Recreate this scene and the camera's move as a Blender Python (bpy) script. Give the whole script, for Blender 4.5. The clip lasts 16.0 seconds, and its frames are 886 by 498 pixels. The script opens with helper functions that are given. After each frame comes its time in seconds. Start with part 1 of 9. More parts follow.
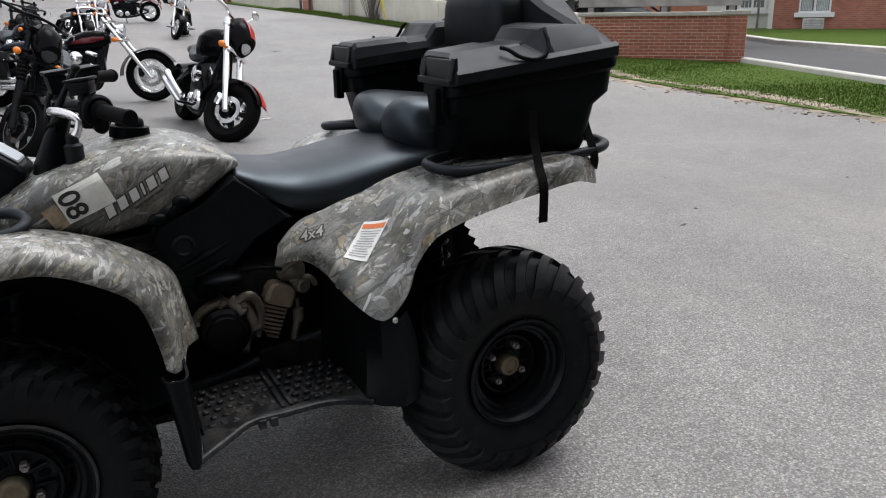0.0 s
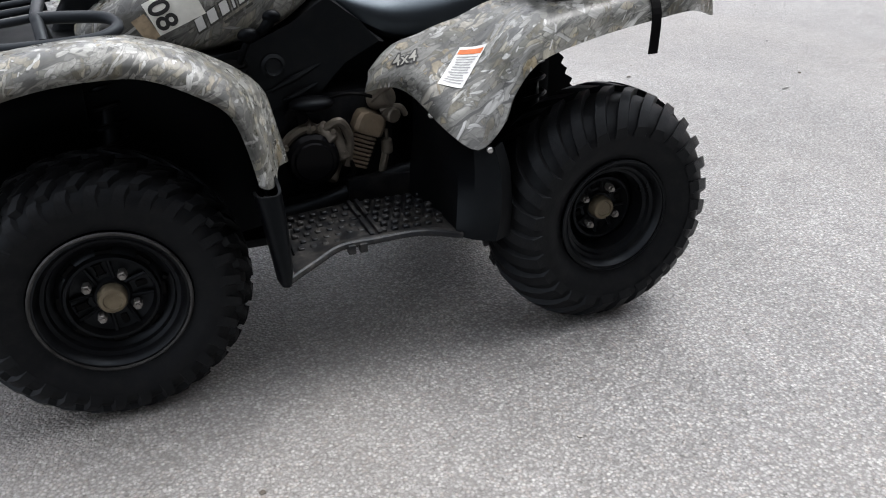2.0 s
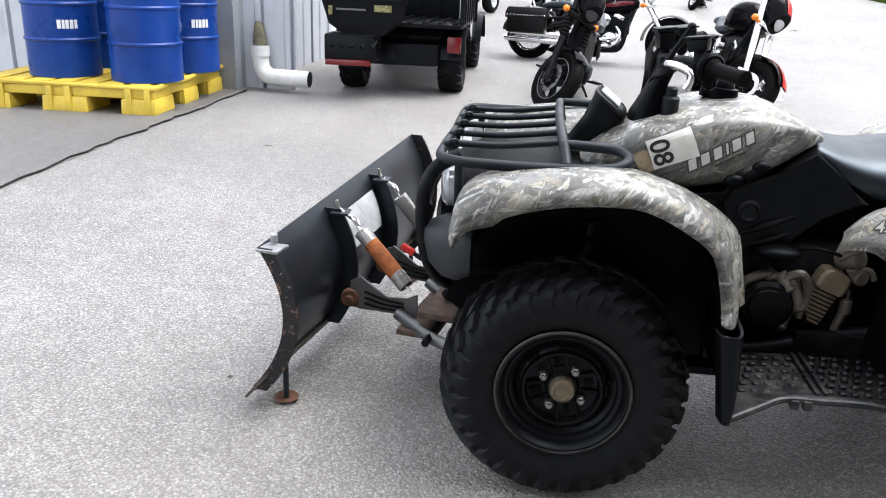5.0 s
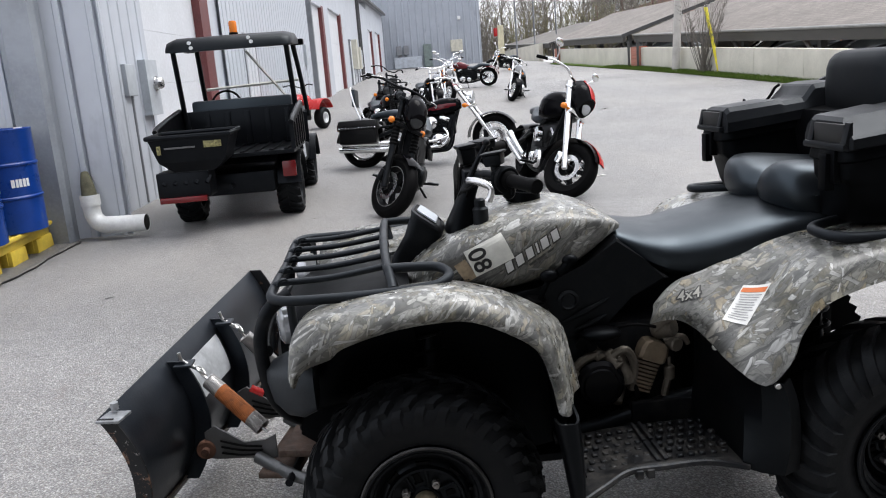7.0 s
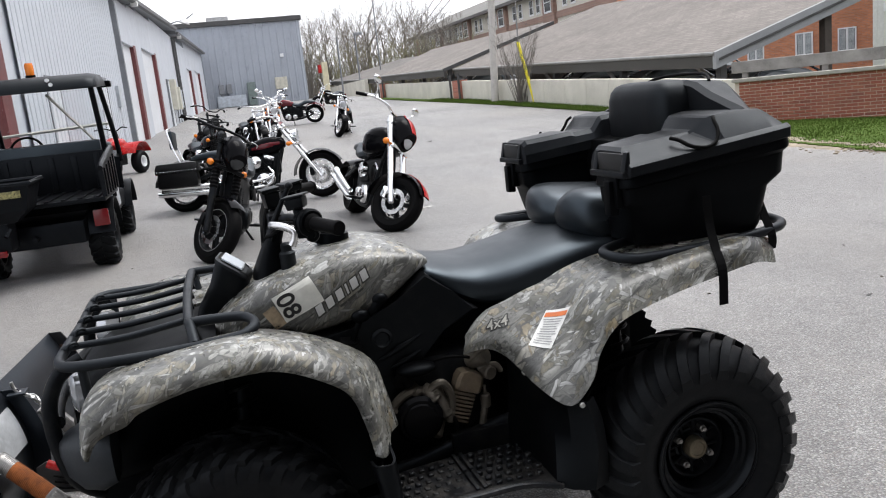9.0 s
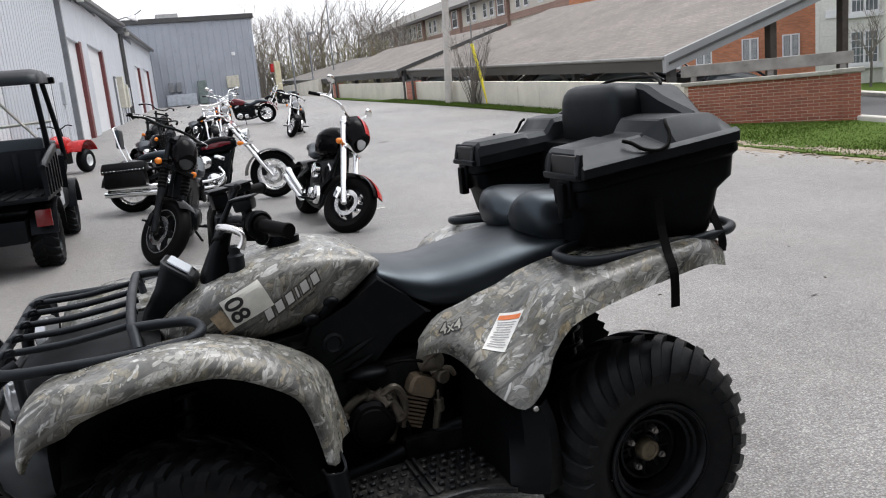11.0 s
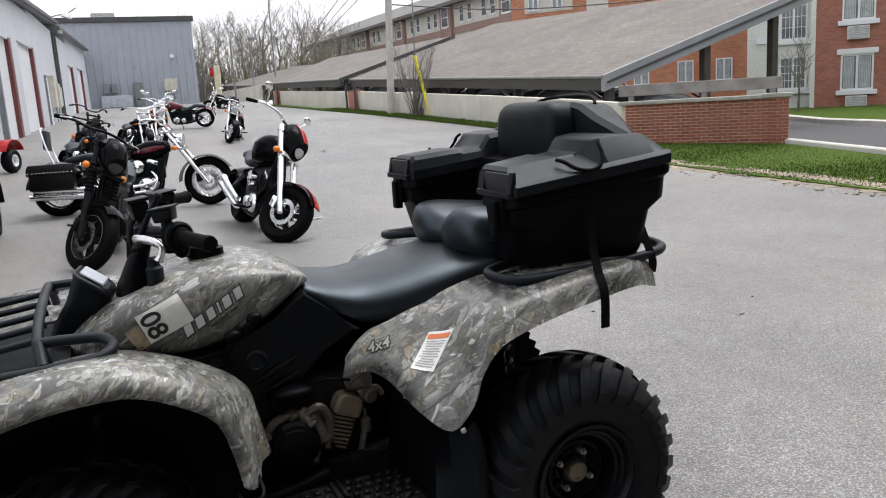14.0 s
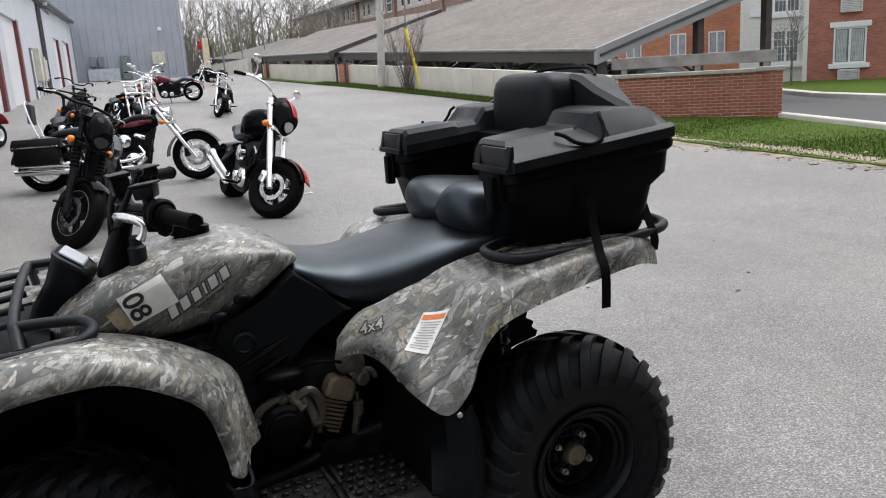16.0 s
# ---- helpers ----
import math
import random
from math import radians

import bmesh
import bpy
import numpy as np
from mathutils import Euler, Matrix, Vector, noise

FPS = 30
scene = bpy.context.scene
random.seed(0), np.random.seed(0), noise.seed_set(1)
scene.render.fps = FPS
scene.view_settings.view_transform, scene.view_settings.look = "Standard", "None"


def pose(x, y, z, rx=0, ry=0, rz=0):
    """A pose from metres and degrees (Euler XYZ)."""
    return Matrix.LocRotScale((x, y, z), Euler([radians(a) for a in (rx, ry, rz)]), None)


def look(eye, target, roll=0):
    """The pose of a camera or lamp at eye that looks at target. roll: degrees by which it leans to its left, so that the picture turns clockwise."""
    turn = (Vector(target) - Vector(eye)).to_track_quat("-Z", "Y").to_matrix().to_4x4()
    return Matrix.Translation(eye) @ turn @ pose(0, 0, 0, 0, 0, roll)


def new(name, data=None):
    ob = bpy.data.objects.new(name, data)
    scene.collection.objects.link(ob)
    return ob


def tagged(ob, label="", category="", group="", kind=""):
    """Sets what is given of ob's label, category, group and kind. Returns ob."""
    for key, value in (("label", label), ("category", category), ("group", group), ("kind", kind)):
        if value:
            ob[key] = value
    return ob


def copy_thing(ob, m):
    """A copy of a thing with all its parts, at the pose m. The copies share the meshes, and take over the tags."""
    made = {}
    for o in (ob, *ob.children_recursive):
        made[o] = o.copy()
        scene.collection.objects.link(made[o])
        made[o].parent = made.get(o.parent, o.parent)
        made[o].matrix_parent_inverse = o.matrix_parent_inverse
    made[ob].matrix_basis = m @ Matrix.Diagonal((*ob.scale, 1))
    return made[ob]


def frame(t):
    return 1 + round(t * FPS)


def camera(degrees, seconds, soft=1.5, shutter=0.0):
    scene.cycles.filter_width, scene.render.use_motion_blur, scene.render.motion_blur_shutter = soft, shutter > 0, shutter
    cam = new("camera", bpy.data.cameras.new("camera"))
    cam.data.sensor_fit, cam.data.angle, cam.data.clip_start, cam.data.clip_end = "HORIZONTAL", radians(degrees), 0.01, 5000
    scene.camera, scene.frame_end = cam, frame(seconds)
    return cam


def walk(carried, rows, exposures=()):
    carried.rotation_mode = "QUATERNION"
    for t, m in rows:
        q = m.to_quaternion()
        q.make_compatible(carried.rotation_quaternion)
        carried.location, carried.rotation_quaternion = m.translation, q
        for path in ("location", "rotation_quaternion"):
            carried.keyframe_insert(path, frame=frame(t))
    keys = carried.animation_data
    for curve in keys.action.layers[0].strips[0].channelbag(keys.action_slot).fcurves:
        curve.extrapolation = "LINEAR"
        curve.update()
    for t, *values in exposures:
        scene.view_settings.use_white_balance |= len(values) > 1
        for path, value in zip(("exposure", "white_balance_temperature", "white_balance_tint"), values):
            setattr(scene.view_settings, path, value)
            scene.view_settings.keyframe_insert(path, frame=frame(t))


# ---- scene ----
cam = camera(58.0, 16.0, 1.1)
PATH = [
    (0, (-0.451, -2.213, 1.27), (0.405, -0.505, 0.678), -1.0),
    (0.5, (-0.444, -2.188, 1.22), (0.434, -0.547, 0.489), 0.6),
    (1, (-0.434, -2.191, 1.177), (0.407, -0.583, 0.338), 0.2),
    (1.5, (-0.453, -2.181, 1.156), (0.319, -0.552, 0.289), -1.5),
    (2, (-0.495, -2.156, 1.146), (0.158, -0.483, 0.267), -0.4),
    (2.5, (-0.554, -2.123, 1.141), (-0.081, -0.403, 0.238), 1.3),
    (3, (-0.624, -2.116, 1.149), (-0.378, -0.333, 0.278), 3.2),
    (3.5, (-0.669, -2.126, 1.156), (-0.586, -0.324, 0.292), 4.3),
    (4, (-0.717, -2.151, 1.179), (-0.81, -0.331, 0.355), 3.9),
    (4.2, (-0.735, -2.17, 1.191), (-0.914, -0.348, 0.389), 3.9),
    (6.3, (-0.675, -2.284, 1.326), (-0.741, -0.337, 0.87), -2.5),
    (6.5, (-0.666, -2.285, 1.328), (-0.678, -0.335, 0.883), -3.3),
    (7, (-0.638, -2.287, 1.327), (-0.511, -0.337, 0.9), -4.6),
    (7.5, (-0.604, -2.284, 1.33), (-0.298, -0.352, 0.911), -5.6),
    (8, (-0.584, -2.282, 1.338), (-0.162, -0.364, 0.958), -5.4),
    (8.5, (-0.567, -2.28, 1.338), (-0.073, -0.38, 0.955), -5.6),
    (9, (-0.554, -2.288, 1.335), (-0.025, -0.398, 0.954), -6.1),
    (11.5, (-0.542, -2.253, 1.334), (0.119, -0.408, 0.935), -5.8),
    (12, (-0.541, -2.246, 1.331), (0.147, -0.416, 0.909), -6.6),
    (12.5, (-0.56, -2.246, 1.324), (0.187, -0.449, 0.864), -6.2),
    (13, (-0.604, -2.274, 1.318), (0.157, -0.481, 0.865), -5.6),
    (13.5, (-0.591, -2.267, 1.324), (0.228, -0.494, 0.895), -3.7),
    (14, (-0.502, -2.229, 1.338), (0.279, -0.426, 0.963), -3.5),
    (14.5, (-0.469, -2.177, 1.343), (0.333, -0.384, 0.964), -3.5),
    (15, (-0.475, -2.16, 1.345), (0.334, -0.369, 0.976), -3.9),
    (15.5, (-0.478, -2.155, 1.341), (0.347, -0.375, 0.953), -3.5),
    (16, (-0.479, -2.153, 1.331), (0.313, -0.37, 0.893), -3.5),
]
EXPOSURES = [(0.0, 0.46, 6500, 10), (1.0, 0.56, 6490, 10), (1.5, 0.68, 6460, 10), (2.0, 0.98, 6400, 10), (2.5, 1.28, 6340, 10), (3.5, 1.76, 6330, 10), (4.2, 1.78, 6380, 10), (6.3, 0.82, 6380, 10), (7.5, 0.75, 6430, 10), (9.0, 0.70, 6480, 10), (12.0, 0.54, 6520, 10), (16.0, 0.54, 6520, 10)]
walk(cam, [(t, look(eye, target, roll)) for t, eye, target, roll in PATH], EXPOSURES)

# ---- overcast daylight ----
world = bpy.data.worlds.new("overcast")
scene.world = world
world.use_nodes = True
wn, wl = world.node_tree.nodes, world.node_tree.links
sky = wn.new("ShaderNodeTexSky")
sky.sky_type = "NISHITA"
sky.sun_disc = False
sky.sun_elevation, sky.sun_rotation = radians(68), radians(65)
sky.dust_density, sky.air_density = 4.0, 1.0
grey = wn.new("ShaderNodeHueSaturation")
grey.inputs["Saturation"].default_value = 0.35
cloud = wn.new("ShaderNodeMixRGB")
cloud.inputs["Fac"].default_value = 0.62
cloud.inputs["Color2"].default_value = (9.5, 9.6, 10.2, 1)
wl.new(sky.outputs[0], grey.inputs["Color"])
wl.new(grey.outputs[0], cloud.inputs["Color1"])
wl.new(cloud.outputs[0], wn["Background"].inputs["Color"])
wn["Background"].inputs["Strength"].default_value = 0.12

sun = new("sun", bpy.data.lights.new("sun", "SUN"))
sun.data.energy, sun.data.angle, sun.data.color = 1.5, radians(40), (1.0, 0.985, 0.965)
sun.matrix_world = look((3.5, 1.5, 8.5), (0, 0, 0))

# ---- mesh tools ----
def mesh_object(name, bm, material, smooth=38):
    me = bpy.data.meshes.new(name)
    bmesh.ops.recalc_face_normals(bm, faces=bm.faces[:])
    bm.to_mesh(me)
    bm.free()
    for m in material if isinstance(material, (list, tuple)) else [material]:
        me.materials.append(m)
    if smooth:
        me.shade_smooth()
        me.set_sharp_from_angle(angle=radians(smooth))
    return new(name, me)


def part(name, bm, material, parent, label="", smooth=38):
    """One mesh under a thing or under a part."""
    ob = mesh_object(name, bm, material, smooth)
    ob.parent = parent
    if label:
        ob["label"] = label
    return ob


def thing(name, label, category, group="", m=None):
    ob = new(name)
    ob.empty_display_size = 0.1
    if m is not None:
        ob.matrix_basis = m
    return tagged(ob, label, category, group)


def structure(name, bm, material, label, category, smooth=38):
    return tagged(mesh_object(name, bm, material, smooth), label, category, kind="structure")


def again(ob, parent, m, name=None):
    """A part on the same mesh, elsewhere under a thing, with its own parts."""
    o = new(name or ob.name.split(".")[0], ob.data)
    o.parent, o.matrix_local = parent, m
    for c in ob.children:
        again(c, o, c.matrix_local.copy())
    for k in ("label",):
        if k in ob:
            o[k] = ob[k]
    return o


def B():
    return bmesh.new()


def box(bm, a, b, bevel=0.0, m=None, segments=2, taper=None):
    """A bevelled block between two corners; taper scales its top."""
    r = bmesh.ops.create_cube(bm, size=1.0)
    vs = r["verts"]
    c = [(a[i] + b[i]) / 2 for i in range(3)]
    s = [abs(b[i] - a[i]) for i in range(3)]
    for v in vs:
        top = v.co.z > 0
        v.co = Vector((v.co.x * s[0], v.co.y * s[1], v.co.z * s[2]))
        if taper and top:
            v.co.x *= taper[0]
            v.co.y *= taper[1]
        v.co += Vector(c)
        if m is not None:
            v.co = m @ v.co
    if bevel:
        es = list({e for v in vs for e in v.link_edges})
        bmesh.ops.bevel(bm, geom=es, offset=bevel, segments=segments, affect="EDGES", profile=0.6)
    return bm


def smooth_path(pts, n=6, closed=False):
    """Points along a smooth curve through pts."""
    p = [Vector(q) for q in pts]
    if n <= 1 or len(p) < 3:
        return p
    out = []
    m = len(p)
    for i in range(m if closed else m - 1):
        if closed:
            a, b, c, d = p[i - 1], p[i], p[(i + 1) % m], p[(i + 2) % m]
        else:
            a, b, c, d = p[max(i - 1, 0)], p[i], p[i + 1], p[min(i + 2, m - 1)]
        for k in range(n):
            t = k / n
            out.append(0.5 * (2 * b + (c - a) * t + (2 * a - 5 * b + 4 * c - d) * t * t + (3 * b - a - 3 * c + d) * t ** 3))
    if not closed:
        out.append(p[-1])
    return out


def tube(bm, pts, r, n=10, bends=6, closed=False, caps=True, flat=1.0):
    """A round tube along a smooth curve; r may be a list of radii along it."""
    p = smooth_path(pts, bends, closed)
    count = len(p)
    rs = [r] * count if not isinstance(r, (list, tuple)) else [float(np.interp(i / (count - 1) * (len(r) - 1), range(len(r)), r)) for i in range(count)]
    rings = []
    side = None
    for i in range(count):
        if closed:
            d = (p[(i + 1) % count] - p[i - 1]).normalized()
        else:
            d = (p[min(i + 1, count - 1)] - p[max(i - 1, 0)]).normalized()
        if side is None:
            side = d.orthogonal().normalized()
        side = (side - d * side.dot(d))
        side = side.normalized() if side.length > 1e-6 else d.orthogonal().normalized()
        up = d.cross(side)
        rings.append([bm.verts.new(p[i] + rs[i] * (math.cos(2 * math.pi * k / n) * side + flat * math.sin(2 * math.pi * k / n) * up)) for k in range(n)])
    for i in range(count if closed else count - 1):
        a, b = rings[i], rings[(i + 1) % count]
        for k in range(n):
            bm.faces.new((a[k], a[(k + 1) % n], b[(k + 1) % n], b[k]))
    if caps and not closed:
        bm.faces.new(rings[0][::-1])
        bm.faces.new(rings[-1])
    return bm


def lathe(bm, profile, n=32, m=None, closed=False):
    """Turns (radius, height) pairs round z; closed joins the profile's end to its start."""
    rings = []
    for r, z in profile:
        if r < 1e-6:
            v = bm.verts.new((0, 0, z))
            rings.append([v] * n)
        else:
            rings.append([bm.verts.new((r * math.cos(2 * math.pi * k / n), r * math.sin(2 * math.pi * k / n), z)) for k in range(n)])
    if m is not None:
        for v in {v for ring in rings for v in ring}:
            v.co = m @ v.co
    count = len(rings)
    for i in range(count if closed else count - 1):
        a, b = rings[i], rings[(i + 1) % count]
        for k in range(n):
            q = []
            for v in (a[k], a[(k + 1) % n], b[(k + 1) % n], b[k]):
                if v not in q:
                    q.append(v)
            if len(q) > 2:
                bm.faces.new(q)
    return bm


def loft(bm, rings, closed=True, caps=True):
    """A skin over rings of points; closed joins each ring's ends."""
    vs = [[bm.verts.new(p) for p in ring] for ring in rings]
    n = len(vs[0])
    for a, b in zip(vs, vs[1:]):
        for k in range(n if closed else n - 1):
            bm.faces.new((a[k], a[(k + 1) % n], b[(k + 1) % n], b[k]))
    if caps and closed:
        bm.faces.new(vs[0][::-1])
        bm.faces.new(vs[-1])
    return bm


def shell(bm, rings, thick):
    """An open skin over rings of points, given thickness inwards along its normals."""
    g = [[Vector(p) for p in ring] for ring in rings]
    m, n = len(g), len(g[0])
    back = []
    for i in range(m):
        row = []
        for k in range(n):
            du = g[min(i + 1, m - 1)][k] - g[max(i - 1, 0)][k]
            dv = g[i][min(k + 1, n - 1)] - g[i][max(k - 1, 0)]
            nn = du.cross(dv)
            nn = nn.normalized() if nn.length > 1e-9 else Vector((0, 0, 1))
            row.append(g[i][k] - nn * thick)
        back.append(row)
    f = [[bm.verts.new(p) for p in r] for r in g]
    b = [[bm.verts.new(p) for p in r] for r in back]
    for i in range(m - 1):
        for k in range(n - 1):
            bm.faces.new((f[i][k], f[i][k + 1], f[i + 1][k + 1], f[i + 1][k]))
            bm.faces.new((b[i][k], b[i + 1][k], b[i + 1][k + 1], b[i][k + 1]))
    for i in range(m - 1):
        for k in (0, n - 1):
            bm.faces.new((f[i][k], f[i + 1][k], b[i + 1][k], b[i][k]))
    for k in range(n - 1):
        for i in (0, m - 1):
            bm.faces.new((f[i][k], f[i][k + 1], b[i][k + 1], b[i][k]))
    return bm


def prism(bm, outline, axis, a, b, bevel=0.0):
    """A flat outline pushed from a to b along an axis ('x': outline in y,z; 'y': x,z; 'z': x,y)."""
    def put(u, v, w):
        return {"x": (w, u, v), "y": (u, w, v), "z": (u, v, w)}[axis]
    lo = [bm.verts.new(put(u, v, a)) for u, v in outline]
    hi = [bm.verts.new(put(u, v, b)) for u, v in outline]
    n = len(lo)
    fs = [bm.faces.new(lo[::-1]), bm.faces.new(hi)]
    for k in range(n):
        fs.append(bm.faces.new((lo[k], lo[(k + 1) % n], hi[(k + 1) % n], hi[k])))
    if bevel:
        es = {e for f in fs[:2] for e in f.edges}
        bmesh.ops.bevel(bm, geom=list(es), offset=bevel, segments=2, affect="EDGES", profile=0.6)
    return bm


def cyl(bm, p, q, r, n=16, r2=None, bevel=0.0):
    """A cylinder from p to q."""
    p, q = Vector(p), Vector(q)
    d = q - p
    h = d.length
    m = Matrix.Translation(p) @ d.to_track_quat("Z", "Y").to_matrix().to_4x4()
    r2 = r if r2 is None else r2
    if bevel:
        prof = [(0, 0), (r - bevel, 0), (r, bevel), (r2, h - bevel), (r2 - bevel, h), (0, h)]
    else:
        prof = [(0, 0), (r, 0), (r2, h), (0, h)]
    return lathe(bm, prof, n, m)


def coil(bm, p, q, r, wire, turns, n=6):
    p, q = Vector(p), Vector(q)
    d = (q - p).normalized()
    s = d.orthogonal().normalized()
    u = d.cross(s)
    steps = int(turns * 10)
    pts = []
    for i in range(steps + 1):
        a = 2 * math.pi * turns * i / steps
        pts.append(p + (q - p) * (i / steps) + r * (math.cos(a) * s + math.sin(a) * u))
    return tube(bm, pts, wire, n, bends=1)


def ball(bm, c, r, scale=(1, 1, 1), u=16, v=10):
    res = bmesh.ops.create_uvsphere(bm, u_segments=u, v_segments=v, radius=r)
    for w in res["verts"]:
        w.co = Vector((w.co.x * scale[0], w.co.y * scale[1], w.co.z * scale[2])) + Vector(c)
    return bm


def mirror_y(bm):
    for v in bm.verts:
        v.co.y = -v.co.y
    return bm


def ground_z(y, x=0.0):
    """The lot lies level near the machine and rises gently behind it; beyond the walls it stays low."""
    if x > 11.5:
        f = min(1.0, (x - 11.5) / 2.5)
        return ground_z(y) * (1 - f) + f * (-0.05 - 0.13 * max(0.0, min(1.0, (x - 16) / 8)))
    if y < 6:
        return 0.0
    if y < 10:
        return 0.005 * (y - 6) ** 2
    if y < 30:
        return 0.04 * (y - 8)
    return min(0.88 + 0.031 * (y - 30), 2.18)

# ---- materials ----
class Mat:
    """A small builder of node materials."""

    def __init__(self, name, rough=0.6, metal=0.0):
        self.m = bpy.data.materials.new(name)
        self.m.use_nodes = True
        self.t = self.m.node_tree
        self.b = self.t.nodes["Principled BSDF"]
        self.b.inputs["Roughness"].default_value = rough
        self.b.inputs["Metallic"].default_value = metal
        self.co = self.t.nodes.new("ShaderNodeTexCoord").outputs["Object"]

    def n(self, kind, **v):
        node = self.t.nodes.new(kind)
        for k, x in v.items():
            if k in node.inputs:
                node.inputs[k].default_value = x
        return node

    def link(self, a, b):
        self.t.links.new(a, b)

    def mapped(self, scale=(1, 1, 1), rot=(0, 0, 0), src=None):
        q = self.n("ShaderNodeMapping")
        q.inputs["Scale"].default_value = scale
        q.inputs["Rotation"].default_value = rot
        self.link(src or self.co, q.inputs["Vector"])
        return q.outputs[0]

    def noise(self, scale, detail=4, rough=0.55, vec=None, distort=0.0):
        q = self.n("ShaderNodeTexNoise", Scale=scale, Detail=detail, Roughness=rough, Distortion=distort)
        self.link(vec or self.co, q.inputs["Vector"])
        return q.outputs["Fac"]

    def vor(self, scale, feature="F1", vec=None, out="Distance", rnd=1.0):
        q = self.n("ShaderNodeTexVoronoi", Scale=scale, Randomness=rnd)
        q.feature = feature
        self.link(vec or self.co, q.inputs["Vector"])
        return q.outputs[out]

    def ramp(self, fac, stops, hard=False):
        q = self.n("ShaderNodeValToRGB")
        e = q.color_ramp.elements
        if hard:
            q.color_ramp.interpolation = "CONSTANT"
        while len(e) < len(stops):
            e.new(0.5)
        for k, (p, c) in zip(e, stops):
            k.position = p
            k.color = (c, c, c, 1) if isinstance(c, (int, float)) else (*c, 1)
        self.link(fac, q.inputs["Fac"])
        return q.outputs["Color"]

    def mix(self, fac, a, b, mode="MIX"):
        q = self.n("ShaderNodeMixRGB")
        q.blend_type = mode
        for x, k in ((fac, "Fac"), (a, "Color1"), (b, "Color2")):
            if isinstance(x, (int, float)):
                q.inputs[k].default_value = x if k == "Fac" else (x, x, x, 1)
            elif isinstance(x, tuple):
                q.inputs[k].default_value = (*x, 1)
            else:
                self.link(x, q.inputs[k])
        return q.outputs[0]

    def math(self, op, a, b=0.0):
        q = self.n("ShaderNodeMath")
        q.operation = op
        for x, i in ((a, 0), (b, 1)):
            if isinstance(x, (int, float)):
                q.inputs[i].default_value = x
            else:
                self.link(x, q.inputs[i])
        return q.outputs[0]

    def warp(self, amount, scale, vec=None):
        """Coordinates shaken by noise."""
        q = self.n("ShaderNodeTexNoise", Scale=scale, Detail=3)
        self.link(vec or self.co, q.inputs["Vector"])
        s = self.n("ShaderNodeVectorMath")
        s.operation = "MULTIPLY_ADD"
        self.link(q.outputs["Color"], s.inputs[0])
        s.inputs[1].default_value = (amount,) * 3
        self.link(vec or self.co, s.inputs[2])
        return s.outputs[0]

    def random(self):
        return self.n("ShaderNodeObjectInfo").outputs["Random"]

    def island(self):
        return self.n("ShaderNodeNewGeometry").outputs["Random Per Island"]

    def color(self, c):
        if isinstance(c, tuple):
            self.b.inputs["Base Color"].default_value = (*c, 1)
        else:
            self.link(c, self.b.inputs["Base Color"])
        return self

    def rough(self, r):
        self.link(r, self.b.inputs["Roughness"])
        return self

    def bump(self, h, strength=0.3, dist=0.01):
        q = self.n("ShaderNodeBump", Strength=strength, Distance=dist)
        self.link(h, q.inputs["Height"])
        self.link(q.outputs[0], self.b.inputs["Normal"])
        return self


def worn(name, base, rough=0.5, metal=0.0, grain=120, large=4, vary=0.25, bump=0.15, dust=0.0, dist=0.002, spec=0.5, tint=(1, 1, 1)):
    """Paint, plastic or metal with stains and fine grain."""
    a = Mat(name, rough, metal)
    a.b.inputs["Specular IOR Level"].default_value = spec
    a.b.inputs["Specular Tint"].default_value = (*tint, 1)
    lo = tuple(x * (1 - vary) for x in base)
    hi = tuple(min(1, x * (1 + vary)) for x in base)
    big = a.noise(large, 5, 0.6)
    c = a.ramp(big, [(0.3, lo), (0.7, hi)])
    fine = a.noise(grain, 3)
    c = a.mix(a.ramp(fine, [(0.45, 0.0), (0.75, 0.35)]), c, tuple(min(1, x * 1.35 + 0.001) for x in base))
    if dust:
        c = a.mix(a.math("MULTIPLY", a.ramp(a.noise(large * 2.3, 6, 0.7), [(0.45, 0), (0.75, 1)]), dust), c, (0.24, 0.22, 0.19))
    a.color(c)
    a.rough(a.ramp(big, [(0.2, max(0.02, rough - 0.1)), (0.8, min(1, rough + 0.12))]))
    if bump:
        a.bump(fine, bump, dist)
    return a.m


